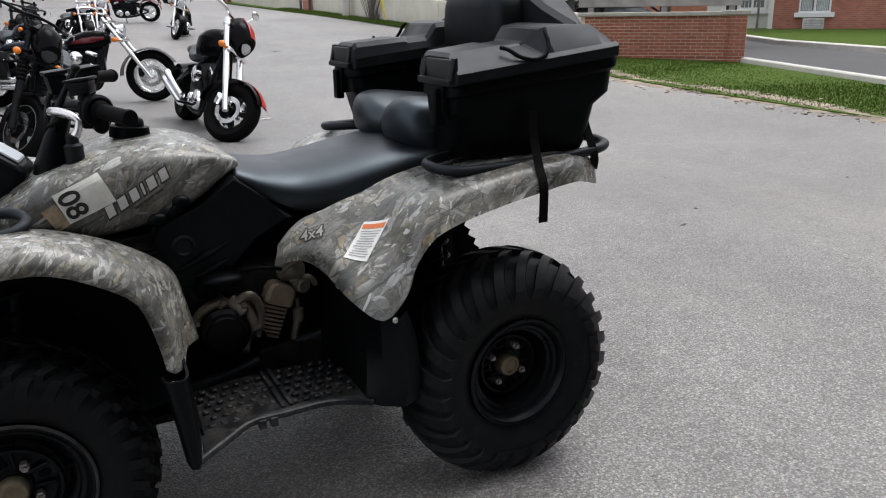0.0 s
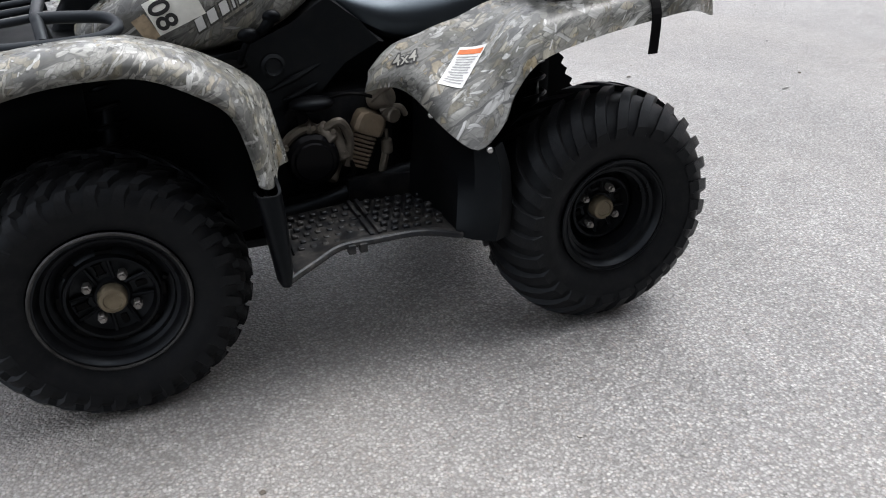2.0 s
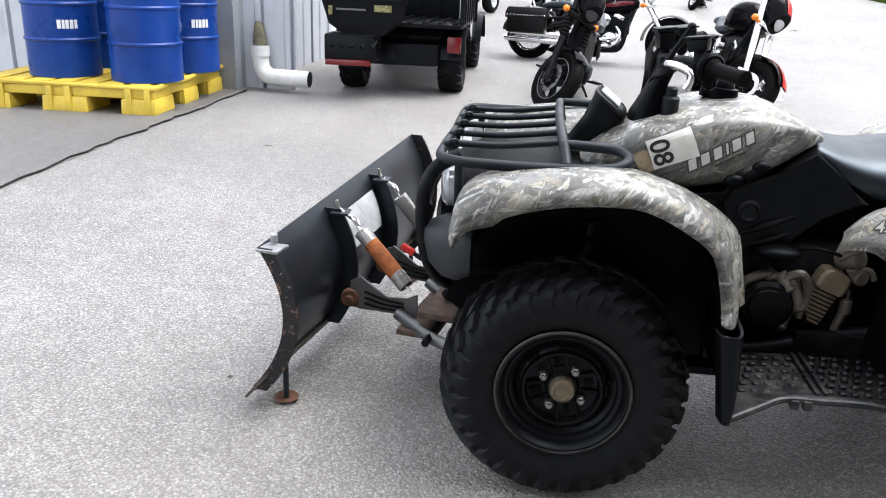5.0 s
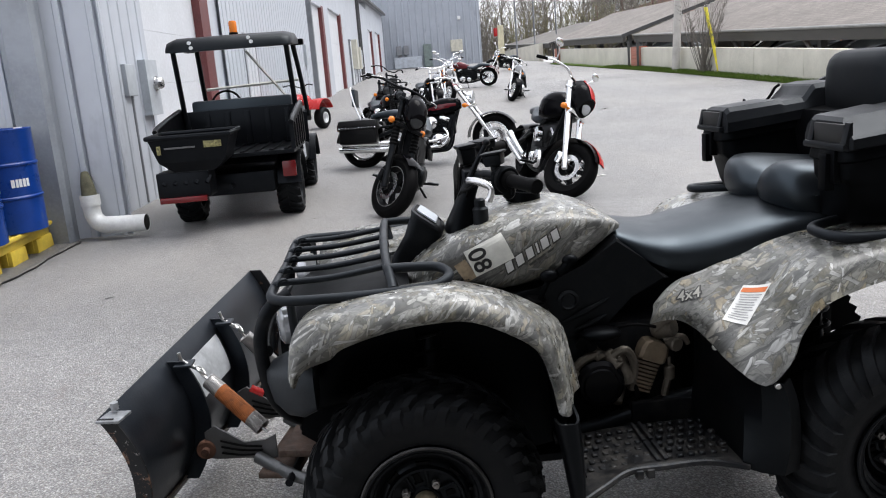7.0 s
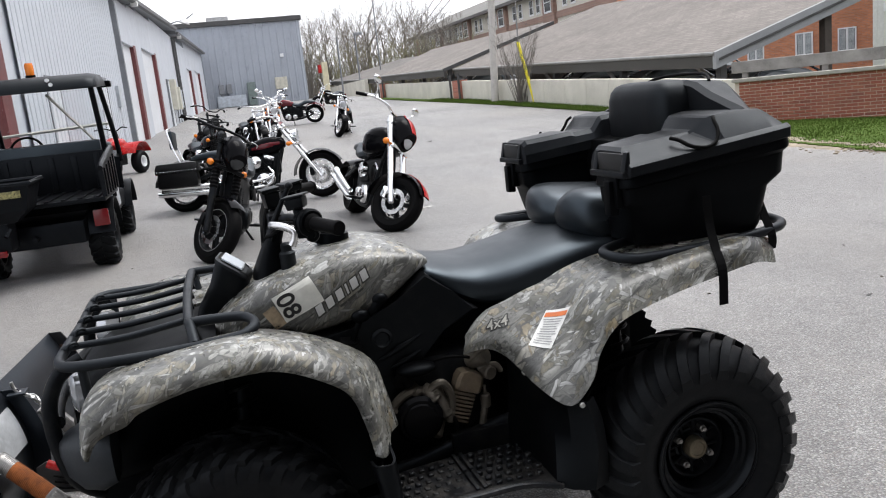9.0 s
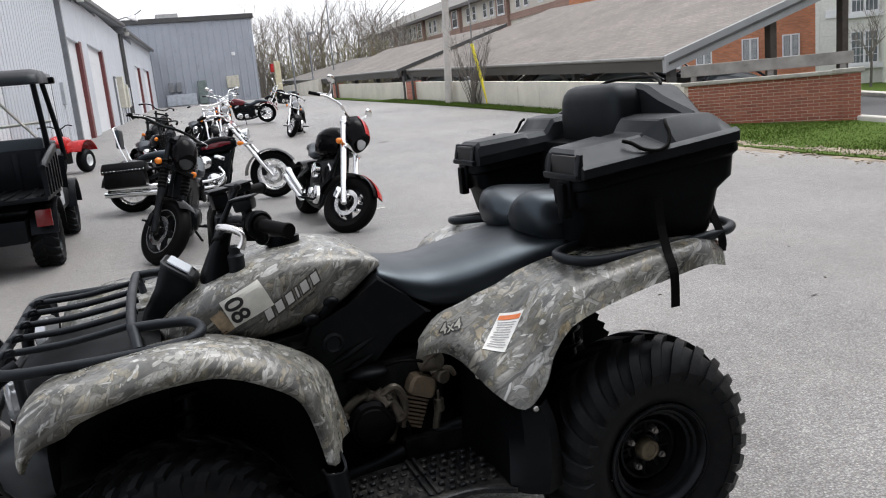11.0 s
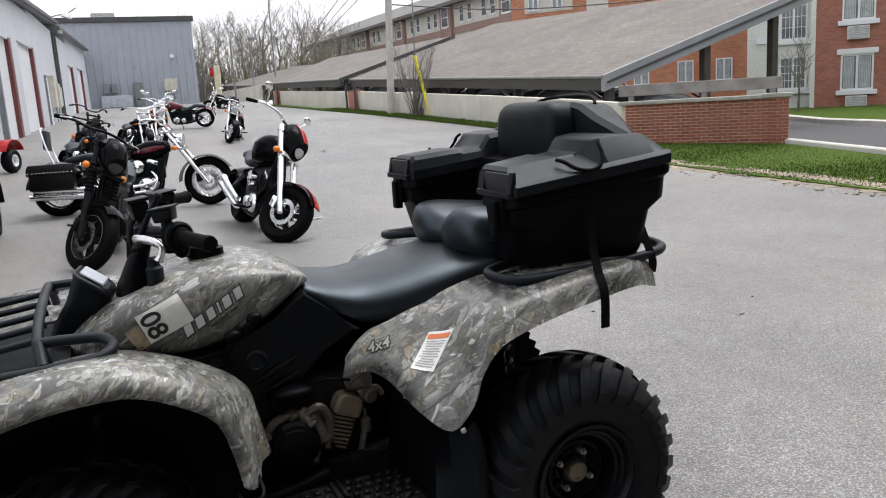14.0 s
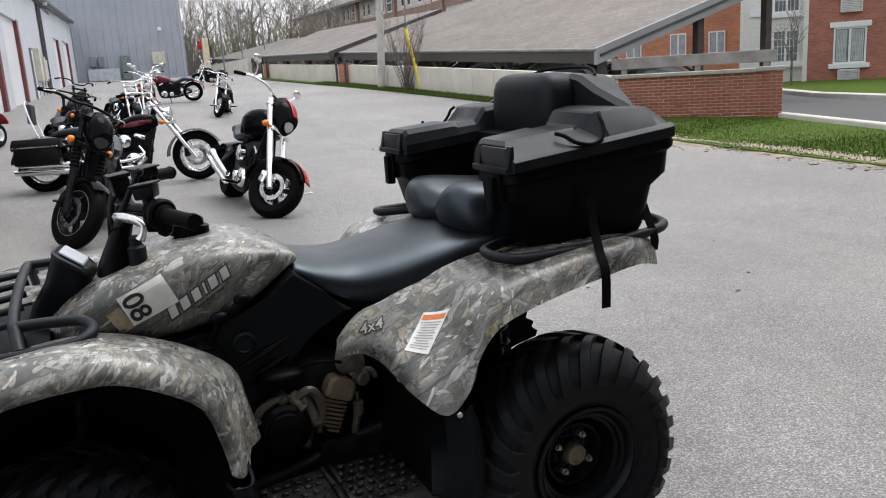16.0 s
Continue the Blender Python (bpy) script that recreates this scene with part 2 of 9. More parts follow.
def asphalt(name="asphalt", dark=0.0):
    a = Mat(name, 0.5)
    a.b.inputs["Specular IOR Level"].default_value = 0.6
    chips = a.vor(125, out="Color", vec=a.warp(0.004, 90))
    g = a.n("ShaderNodeSeparateColor")
    a.link(chips, g.inputs[0])
    stone = a.ramp(g.outputs[0], [(0.0, (0.18, 0.177, 0.174)), (0.35, (0.28, 0.276, 0.272)), (0.7, (0.34, 0.333, 0.327)), (0.9, (0.42, 0.412, 0.40)), (1.0, (0.50, 0.49, 0.477))])
    stone = a.mix(a.ramp(g.outputs[1], [(0.80, 0.0), (0.86, 0.35)]), stone, (0.30, 0.24, 0.20))
    edge = a.vor(125, vec=a.warp(0.004, 90))
    c = a.mix(a.ramp(edge, [(0.36, 0.0), (0.68, 0.80)]), stone, (0.125, 0.123, 0.121))
    fine = a.vor(420, out="Color")
    c = a.mix(1.0, c, a.ramp(fine, [(0.2, 0.74), (0.8, 1.05)]), "MULTIPLY")
    pits = a.noise(75, 3, 0.6)
    c = a.mix(a.ramp(pits, [(0.60, 0.0), (0.68, 0.85)]), c, (0.045, 0.043, 0.042))
    far = a.ramp(a.noise(0.45, 6, 0.62), [(0.3, 0.80), (0.7, 1.20)])
    c = a.mix(1.0, c, far, "MULTIPLY")
    mid = a.ramp(a.noise(7, 5, 0.65), [(0.3, 0.88), (0.7, 1.1)])
    c = a.mix(1.0, c, mid, "MULTIPLY")
    lanes = a.ramp(a.noise(1.0, 4, 0.6, a.mapped((0.9, 0.07, 1.0))), [(0.35, 0.90), (0.65, 1.08)])
    c = a.mix(1.0, c, lanes, "MULTIPLY")
    spots = a.ramp(a.noise(2.1, 3, 0.5, a.warp(0.3, 3)), [(0.70, 0.0), (0.76, 0.5)])
    c = a.mix(spots, c, (0.15, 0.125, 0.11))
    warm = a.ramp(a.noise(0.32, 5, 0.6, a.mapped((1.0, 0.6, 1.0), (0, 0, 0.6))), [(0.46, 0.0), (0.64, 0.32)])
    c = a.mix(warm, c, (0.31, 0.285, 0.255))
    if dark:
        c = a.mix(dark, c, (0.05, 0.05, 0.052))
    a.color(c)
    a.bump(a.math("ADD", a.math("ADD", a.math("MULTIPLY", edge, -1.0), g.outputs[0]), a.math("MULTIPLY", pits, -1.2)), 0.75, 0.005)
    return a.m


def camo():
    """Printed woodland pattern: overlapping grey and straw leaves with dark veins, twigs and pale reeds."""
    a = Mat("camouflage_print", 0.34)

    def laid(turn, along, across, bend, shift):
        """Coordinates drawn out along an angle and bent."""
        w = a.warp(bend, 4.0)
        q = a.n("ShaderNodeMapping")
        q.inputs["Rotation"].default_value = (0.15, radians(turn), 0.25)
        q.inputs["Location"].default_value = (shift, shift * 1.7, shift * 0.6)
        a.link(w, q.inputs["Vector"])
        return a.mapped((along, across * 0.45, across), (0, 0, 0), q.outputs[0])

    def leaves(turn, along, across, bend, shift, tones):
        """Leaf-shaped cells of their own tone, with grain along them; also how near their outline lies."""
        v = laid(turn, along, across, bend, shift)
        q = a.n("ShaderNodeSeparateColor")
        a.link(a.vor(1.0, out="Color", vec=v), q.inputs[0])
        tone = a.ramp(q.outputs[0], tones)
        vein = a.noise(1.0, 4, 0.6, laid(turn + 8, along * 0.8, across * 7, bend, shift + 3))
        tone = a.mix(1.0, tone, a.ramp(vein, [(0.32, 0.72), (0.66, 1.22)]), "MULTIPLY")
        near = a.vor(1.0, "DISTANCE_TO_EDGE", v)
        return tone, near, q.outputs[1]

    ground = [(0.0, (0.045, 0.046, 0.043)), (0.35, (0.085, 0.086, 0.082)), (0.7, (0.135, 0.135, 0.125)), (1.0, (0.185, 0.184, 0.17))]
    grey = [(0.0, (0.07, 0.07, 0.057)), (0.3, (0.14, 0.14, 0.122)), (0.65, (0.22, 0.22, 0.203)), (1.0, (0.32, 0.322, 0.31))]
    straw = [(0.0, (0.07, 0.065, 0.047)), (0.35, (0.165, 0.152, 0.115)), (0.6, (0.25, 0.24, 0.20)), (0.82, (0.21, 0.175, 0.112)), (1.0, (0.33, 0.326, 0.30))]
    pale = [(0.0, (0.20, 0.20, 0.183)), (0.6, (0.32, 0.322, 0.308)), (1.0, (0.42, 0.423, 0.412))]
    c, near, pick = leaves(38, 4.0, 12, 0.10, 0.0, ground)
    for turn, along, across, bend, shift, tones, most in ((20, 3.8, 24, 0.11, 3.3, grey, 0.50), (62, 4.2, 31, 0.11, 5.2, straw, 0.52), (-28, 4.4, 36, 0.11, 9.1, grey, 0.55), (84, 4.6, 42, 0.10, 12.4, straw, 0.58), (38, 3.8, 50, 0.10, 14.8, pale, 0.61), (48, 3.2, 54, 0.09, 20.1, ground, 0.59), (3, 4.0, 56, 0.10, 17.5, pale, 0.65), (70, 2.8, 72, 0.08, 23.0, pale, 0.64), (28, 2.8, 78, 0.08, 26.0, ground, 0.59)):
        v = laid(turn, along, across, bend, shift)
        f = a.noise(1.0, 1.5, 0.45, v)
        q = a.n("ShaderNodeSeparateColor")
        a.link(a.vor(0.5, out="Color", vec=v), q.inputs[0])
        tone = a.ramp(q.outputs[0], tones)
        vein = a.noise(1.0, 3, 0.6, laid(turn + 6, along * 0.7, across * 4, bend, shift + 3))
        tone = a.mix(1.0, tone, a.ramp(vein, [(0.32, 0.68), (0.66, 1.26)]), "MULTIPLY")
        c = a.mix(a.ramp(f, [(most - 0.03, 0.0), (most - 0.012, 0.6)]), c, (0.042, 0.042, 0.038))
        c = a.mix(a.ramp(f, [(most - 0.010, 0.0), (most + 0.014, 0.92)]), c, tone)
    # the print is faded towards grey, more in some places than others
    c = a.mix(a.ramp(a.noise(2.6, 4, 0.55), [(0.45, 0.0), (0.70, 0.12)]), c, (0.235, 0.237, 0.225))
    c = a.mix(1.0, c, a.ramp(a.noise(5.5, 3, 0.5, a.warp(0.1, 5)), [(0.35, 0.58), (0.65, 1.46)]), "MULTIPLY")
    c = a.mix(a.ramp(a.noise(6.0, 4, 0.6, a.warp(0.2, 3)), [(0.60, 0.0), (0.74, 0.22)]), c, (0.20, 0.17, 0.11))
    a.color(c)
    a.rough(a.ramp(a.noise(30, 4), [(0.3, 0.22), (0.7, 0.40)]))
    a.bump(a.noise(90, 3), 0.06, 0.002)
    return a.m


def siding(name, base):
    a = Mat(name, 0.5)
    c = a.mix(a.ramp(a.noise(0.7, 6, 0.65), [(0.35, 0.0), (0.75, 0.5)]), base, tuple(x * 0.75 for x in base))
    st = a.noise(1.0, 5, 0.7, a.mapped((6, 6, 0.5)))
    c = a.mix(a.ramp(st, [(0.55, 0.0), (0.8, 0.35)]), c, tuple(x * 0.55 for x in base))
    c = a.mix(a.ramp(a.noise(1.6, 5, 0.65, a.mapped((1.0, 1.0, 0.45))), [(0.60, 0.0), (0.72, 0.45)]), c, tuple(x * 0.45 for x in base))
    a.color(c)
    a.rough(a.ramp(a.noise(3, 4), [(0.3, 0.4), (0.7, 0.6)]))
    return a.m


def pieces(name, cols, rough=0.85, grain=60, bump=0.3, island=False):
    """Masonry or shingles, each piece of its own tone."""
    a = Mat(name, rough)
    r = a.island() if island else a.random()
    c = a.ramp(r, [(i / max(1, len(cols) - 1), k) for i, k in enumerate(cols)])
    f = a.noise(grain, 5, 0.7)
    c = a.mix(1.0, c, a.ramp(f, [(0.25, 0.72), (0.75, 1.2)]), "MULTIPLY")
    a.color(c)
    a.bump(f, bump, 0.004)
    return a.m


ASPHALT = asphalt()
OLD_ASPHALT = asphalt("old_asphalt", 0.45)
ROAD = worn("road_asphalt", (0.075, 0.076, 0.08), 0.9, grain=60, large=0.5, vary=0.18)
CAMO = camo()
PLASTIC = worn("black_plastic", (0.0016, 0.0016, 0.0019), 0.42, grain=500, large=5, vary=0.3, bump=0.10, dist=0.0006, spec=0.07, tint=(0.78, 0.90, 1.0))
SCUFFED = worn("scuffed_black_plastic", (0.004, 0.004, 0.0045), 0.5, grain=220, large=9, vary=0.3, bump=0.15, dust=0.02, dist=0.001, spec=0.24, tint=(0.78, 0.90, 1.0))
VINYL = worn("black_vinyl", (0.003, 0.003, 0.0036), 0.41, grain=650, large=6, vary=0.2, bump=0.12, dist=0.0006, spec=0.72, tint=(0.70, 0.86, 1.0))
RUBBER = worn("tyre_rubber", (0.0048, 0.0049, 0.0055), 0.52, grain=160, large=14, vary=0.35, bump=0.25, dust=0.025, dist=0.0015, spec=0.13, tint=(0.82, 0.92, 1.0))
LUG_RUBBER = worn("tread_rubber", (0.0058, 0.006, 0.0068), 0.46, grain=160, large=14, vary=0.5, bump=0.4, dust=0.02, dist=0.002, spec=0.155, tint=(0.84, 0.93, 1.0))
RIM_BLACK = worn("black_rim_paint", (0.0028, 0.003, 0.0036), 0.32, grain=180, large=12, vary=0.4, bump=0.08, dust=0.02, dist=0.001, spec=0.15, tint=(0.80, 0.90, 1.0))
CLEAN_RUBBER = worn("black_rubber", (0.002, 0.002, 0.0022), 0.6, grain=200, large=12, vary=0.2, spec=0.07)
STEEL_BLACK = worn("black_painted_steel", (0.0035, 0.0037, 0.0045), 0.4, grain=180, large=7, vary=0.4, bump=0.1, dust=0.06, dist=0.001, spec=0.13, tint=(0.78, 0.90, 1.0))
RACK_BLACK = worn("satin_black_tube", (0.006, 0.0065, 0.008), 0.48, grain=300, large=10, vary=0.3, bump=0.08, dist=0.001, spec=0.3, tint=(0.78, 0.90, 1.0))
CHROME = worn("chrome", (0.88, 0.89, 0.90), 0.10, 1.0, grain=200, large=12, vary=0.08, bump=0.0)
ZINC = worn("zinc_plated_steel", (0.50, 0.50, 0.49), 0.35, 0.9, grain=200, large=20, vary=0.2)
ALLOY = worn("cast_alloy", (0.10, 0.087, 0.07), 0.5, 0.4, grain=90, large=16, vary=0.4, bump=0.4, dust=0.25)
ALUMINIUM = worn("polished_aluminium", (0.62, 0.62, 0.62), 0.25, 1.0, grain=150, large=10, vary=0.12, bump=0.03)
RUST = worn("rusty_steel", (0.12, 0.058, 0.036), 0.85, 0.1, grain=120, large=25, vary=0.55, bump=0.5, dist=0.002)
BRASS = worn("dull_yellow_metal", (0.15, 0.125, 0.085), 0.5, 0.6, grain=150, large=30, vary=0.4)
WHITE_PAINT = worn("white_paint", (0.72, 0.73, 0.74), 0.5, grain=60, large=1.2, vary=0.06, bump=0.05)
STICKER = worn("white_sticker", (0.70, 0.70, 0.68), 0.35, grain=60, large=12, vary=0.05, bump=0.0)
CREAM_STICKER = worn("yellowed_sticker", (0.66, 0.655, 0.60), 0.4, grain=50, large=14, vary=0.1, bump=0.0)
INK = worn("black_ink", (0.012, 0.012, 0.012), 0.5, vary=0.1, bump=0.0)
GREY_INK = worn("grey_ink", (0.28, 0.28, 0.28), 0.5, vary=0.1, bump=0.0)
ORANGE_INK = worn("orange_ink", (0.62, 0.16, 0.04), 0.4, vary=0.1, bump=0.0)
SILVER_INK = worn("silver_lettering", (0.55, 0.55, 0.54), 0.35, 0.2, vary=0.1, bump=0.0)
RED = worn("red_paint", (0.42, 0.012, 0.012), 0.25, grain=200, large=4, vary=0.12, bump=0.0)
MAROON = worn("maroon_paint", (0.10, 0.007, 0.012), 0.18, grain=200, large=4, vary=0.2, bump=0.0)
GLOSS_BLACK = worn("gloss_black_paint", (0.003, 0.003, 0.0038), 0.10, grain=200, large=4, vary=0.2, bump=0.0, spec=0.06)
AMBER = worn("amber_lens", (0.75, 0.20, 0.015), 0.2, vary=0.1, bump=0.0)
RED_LENS = worn("red_lens", (0.13, 0.005, 0.007), 0.2, vary=0.1, bump=0.0)
SMOKED_LENS = worn("smoked_lens", (0.05, 0.053, 0.056), 0.10, 0.5, vary=0.2, bump=0.0)
BAG_BLACK = worn("black_bag_leather", (0.003, 0.003, 0.0034), 0.42, grain=120, large=9, vary=0.4, bump=0.3, spec=0.22)
GLASS_LENS = worn("headlight_lens", (0.55, 0.57, 0.60), 0.12, 0.5, vary=0.15, bump=0.0)

# ---- ground ----
def ground_sheet():
    bm = B()
    xs = [-900, -200, -60, -25, -12, -6] + [x * 1.0 for x in range(-5, 13)] + [13, 14, 16, 22, 32, 60, 200, 900]
    ys = [-900, -200, -50, -20, -8] + [y * 1.0 for y in range(-6, 61, 1)] + [80, 140, 400, 900]
    g = [[bm.verts.new((x, y, ground_z(y, x) - 0.03 * (x > 12))) for x in xs] for y in ys]
    for a, b in zip(g, g[1:]):
        for i in range(len(xs) - 1):
            bm.faces.new((a[i], a[i + 1], b[i + 1], b[i]))
    return bm


structure("ground", ground_sheet(), ASPHALT, "pale worn asphalt parking lot with exposed stone chips", "parking lot")

# ---- the quad bike ----
def shoulder(u, drop):
    """How far the crown falls away at a share u of the half width."""
    return drop * max(0.0, (u - 0.30) / 0.72) ** 2.1


def tyre(R, r_in, w, drop=0.05):
    """The carcass of a tyre round z, with a rounded crown."""
    h = w / 2
    c = R - 0.016
    half = [(r_in, 0.72), (r_in + 0.006, 0.82), (r_in + 0.014, 0.84), (r_in + 0.035, 0.95)]
    half += [((r_in + 0.035) * (1 - f) + (c - shoulder(1.0, drop) - 0.012) * f, 0.95 + 0.06 * f) for f in (0.4, 0.75, 0.95)]
    half += [(c - shoulder(1.0, drop) - 0.008, 1.0)] + [(c - shoulder(u, drop), u) for u in (0.96, 0.88, 0.78, 0.66, 0.5, 0.25)]
    prof = [(r, -h * u) for r, u in half] + [(r, h * u) for r, u in half[::-1]]
    return lathe(B(), prof, 72, closed=True)


def lug_rows(front, drop):
    """Paths of the tread bars across half a tyre: share of half width, depth under the crown, lag round it; and their width."""
    if front:
        spans = [((0.03, 0.0), (0.32, 0.16), 0.023), ((0.37, 0.08), (0.63, 0.23), 0.023), ((0.68, 0.19), (0.87, 0.28), 0.024), ((0.91, 0.13), (1.03, 0.17), 0.026)]
    else:
        spans = [((0.02, 0.0), (1.04, 0.36), 0.036)]
    out = []
    for (u0, a0), (u1, a1), width in spans:
        n = 2 if front else 7
        out.append(([(u0 + (u1 - u0) * k / n, shoulder(u0 + (u1 - u0) * k / n, drop) + (0.006 if u1 > 1 and k == n else 0.0), a0 + (a1 - a0) * (k / n) ** 0.85) for k in range(n + 1)], width))
    return out


def lug(R, h, path, width, sgn, a0, lag):
    ring = []
    for u, dep, da in path:
        rr = R - dep
        a = a0 + lag * da
        ww = width / rr / 2
        z = sgn * h * u
        ring.append([(rr, a - ww * 0.82, z), (rr, a + ww * 0.82, z), (rr - 0.026, a + ww * 1.15, z * 0.985), (rr - 0.026, a - ww * 1.15, z * 0.985)])
    return loft(B(), [[(r * math.cos(a), r * math.sin(a), z) for r, a, z in q] for q in ring])


def rim(w, r, dish):
    """A steel wheel round z; its outer face towards +z, the disc with a raised lip and a sunken middle."""
    bm = B()
    h = w / 2 * 0.86
    prof = [(r - 0.012, -h), (r + 0.006, -h), (r + 0.006, -h + 0.012), (r - 0.020, -h + 0.03), (r - 0.026, h - 0.03), (r + 0.006, h - 0.012), (r + 0.008, h), (r - 0.004, h + 0.003), (r - 0.012, h - 0.006),
            (r - 0.016, h - 0.020), (r - 0.024, h - 0.024), (r - 0.028, h - 0.034), (r - 0.036, h - 0.038), (r - 0.042, dish - 0.016), (r - 0.048, dish - 0.008), (r - 0.056, dish - 0.004), (r - 0.060, dish + 0.007), (r - 0.066, dish + 0.008), (r - 0.072, dish - 0.012), (0.068, dish - 0.018), (0.042, dish - 0.016), (0.036, dish - 0.008), (0.0, dish - 0.008)]
    return lathe(bm, prof, 56)


RIM_EDGE = worn("scraped_rim_edge", (0.035, 0.035, 0.035), 0.4, 0.5, grain=60, large=20, vary=0.7)
DULL_NUT = worn("dull_nut_steel", (0.22, 0.21, 0.20), 0.4, 0.7, grain=200, large=30, vary=0.4)


def quad_wheel(parent, x, side, w, front):
    """A wheel of the quad, its outer face away from the middle."""
    R, drop = (0.3035, 0.048) if front else (0.316, 0.062)
    turn = pose(x, side * (0.435 if front else 0.452), R - 0.004, 90 if side < 0 else -90, 0, 0)
    dish = 0.06 if front else 0.035
    hub = B()
    lathe(hub, [(0, 0), (0.031, 0), (0.031, 0.022), (0.027, 0.028), (0.020, 0.030), (0.018, 0.026), (0, 0.026)], 24, pose(0, 0, dish - 0.008))
    t = part("wheel", tyre(R, 0.162 if front else 0.150, w, drop), RUBBER, parent, "knobbly black off-road tyre on a black steel rim")
    t.matrix_local = turn
    count = 29 if front else 27
    for path, width in lug_rows(front, drop):
        for sgn in (-1, 1):
            one = part("tread_lug", lug(R, w / 2, path, width, sgn, 0.0 if sgn < 0 else math.pi / count, 1.0 if side < 0 else -1.0), LUG_RUBBER, t, "", 30)
            for k in range(1, count):
                again(one, t, Matrix.Rotation(2 * math.pi * k / count, 4, "Z"))
    rr = 0.157 if front else 0.145
    part("rim", rim(w, rr, dish), RIM_BLACK, t, "black steel rim")
    h = w / 2 * 0.86
    part("rim_edge", lathe(B(), [(rr + q, h + z) for q, z in ((0.007, -0.001), (0.0085, 0.003), (0.005, 0.0055), (0.001, 0.004), (0.001, 0.0))], 48, closed=True), RIM_EDGE if front else RIM_BLACK, t, "scraped bare rim edge")
    # black blocks laid on the disc stand for the shade inside its slots
    for k in range(8):
        a = 2 * math.pi * k / 8
        sl = B()
        box(sl, (-0.016, -0.0045, -0.004), (0.016, 0.0045, 0.002), 0.002, pose(0.106 * math.cos(a), 0.106 * math.sin(a), dish - 0.006, 0, 0, math.degrees(a) + 90))
        part("rim_slot", sl, CLEAN_RUBBER, t)
    for k in range(4):
        a = math.pi / 2 * k + 0.25
        rb = B()
        for da, w0 in ((-0.30, 0.004), (0.30, 0.004)):
            p0 = Vector((0.040 * math.cos(a + da * 1.6), 0.040 * math.sin(a + da * 1.6), dish - 0.014))
            p1 = Vector((0.086 * math.cos(a + da), 0.086 * math.sin(a + da), dish - 0.006))
            tube(rb, [p0, p1], [w0 * 1.3, w0], 6, 1)
        part("disc_rib", rb, RIM_BLACK, t, "pressed rib of the wheel disc")
        # likewise a black block for the shade in each disc opening
        hole = B()
        box(hole, (-0.013, -0.0075, -0.003), (0.013, 0.0075, 0.002), 0.004, pose(0.066 * math.cos(a), 0.066 * math.sin(a), dish - 0.016, 0, 0, math.degrees(a)))
        part("disc_hole", hole, CLEAN_RUBBER, t, "black block standing for the shade in a disc opening")
    part("hub_cap", hub, BRASS, t, "dull yellowish hub cap")
    for k in range(4):
        a = math.pi / 4 + math.pi / 2 * k + 0.25
        nb = B()
        cyl(nb, (0.055 * math.cos(a), 0.055 * math.sin(a), dish - 0.02), (0.055 * math.cos(a), 0.055 * math.sin(a), dish + 0.006), 0.0105, 6, bevel=0.002)
        cyl(nb, (0.055 * math.cos(a), 0.055 * math.sin(a), dish), (0.055 * math.cos(a), 0.055 * math.sin(a), dish + 0.012), 0.006, 8)
        part("wheel_nut", nb, DULL_NUT, t)
    v = B()
    cyl(v, (0.118, 0.03, 0.03), (0.112, 0.028, 0.062), 0.005, 8)
    part("valve", v, CLEAN_RUBBER, t)
    return t


def arc_rows(rings, n=4):
    """Refines rings of points along and across."""
    across = [smooth_path(r, n) for r in rings]
    cols = [smooth_path([r[k] for r in across], n) for k in range(len(across[0]))]
    return [[c[i] for c in cols] for i in range(len(cols[0]))]


quad = thing("quad_bike", "camouflage four-wheel-drive quad bike with a black seat, muddy tyres", "quad bike")

FRONT_ARCH = [(-0.885, 0.66), (-0.86, 0.70), (-0.80, 0.72), (-0.77, 0.742), (-0.67, 0.769), (-0.56, 0.780), (-0.47, 0.773), (-0.375, 0.727), (-0.325, 0.684), (-0.30, 0.61), (-0.285, 0.53)]
FRONT_RIDGE = [(-0.90, 0.69), (-0.885, 0.76), (-0.845, 0.795), (-0.79, 0.808), (-0.70, 0.822), (-0.57, 0.835), (-0.47, 0.828), (-0.37, 0.785), (-0.295, 0.715), (-0.265, 0.62), (-0.245, 0.525)]


def front_fender():
    rows = []
    for (ax, az), (rx, rz) in zip(FRONT_ARCH, FRONT_RIDGE):
        f = max(0.0, min(1.0, (-0.30 - rx) / 0.15))
        back = 1 - f
        rows.append([(ax, -0.565, az), (ax * 0.6 + rx * 0.4, -0.582, az * 0.6 + rz * 0.4), (rx, -0.545, rz), (rx + 0.02 * back, -0.46, rz + 0.004), (rx + 0.06 * back, -0.36, rz - 0.01 - 0.01 * back), (rx + 0.08 * back, -0.22, rz - 0.045 - 0.02 * back)])
    return shell(B(), arc_rows(rows), 0.006)


part("front_fender", front_fender(), CAMO, quad, "camouflage printed plastic front fender")
part("front_fender", mirror_y(front_fender()), CAMO, quad, "camouflage printed plastic front fender")

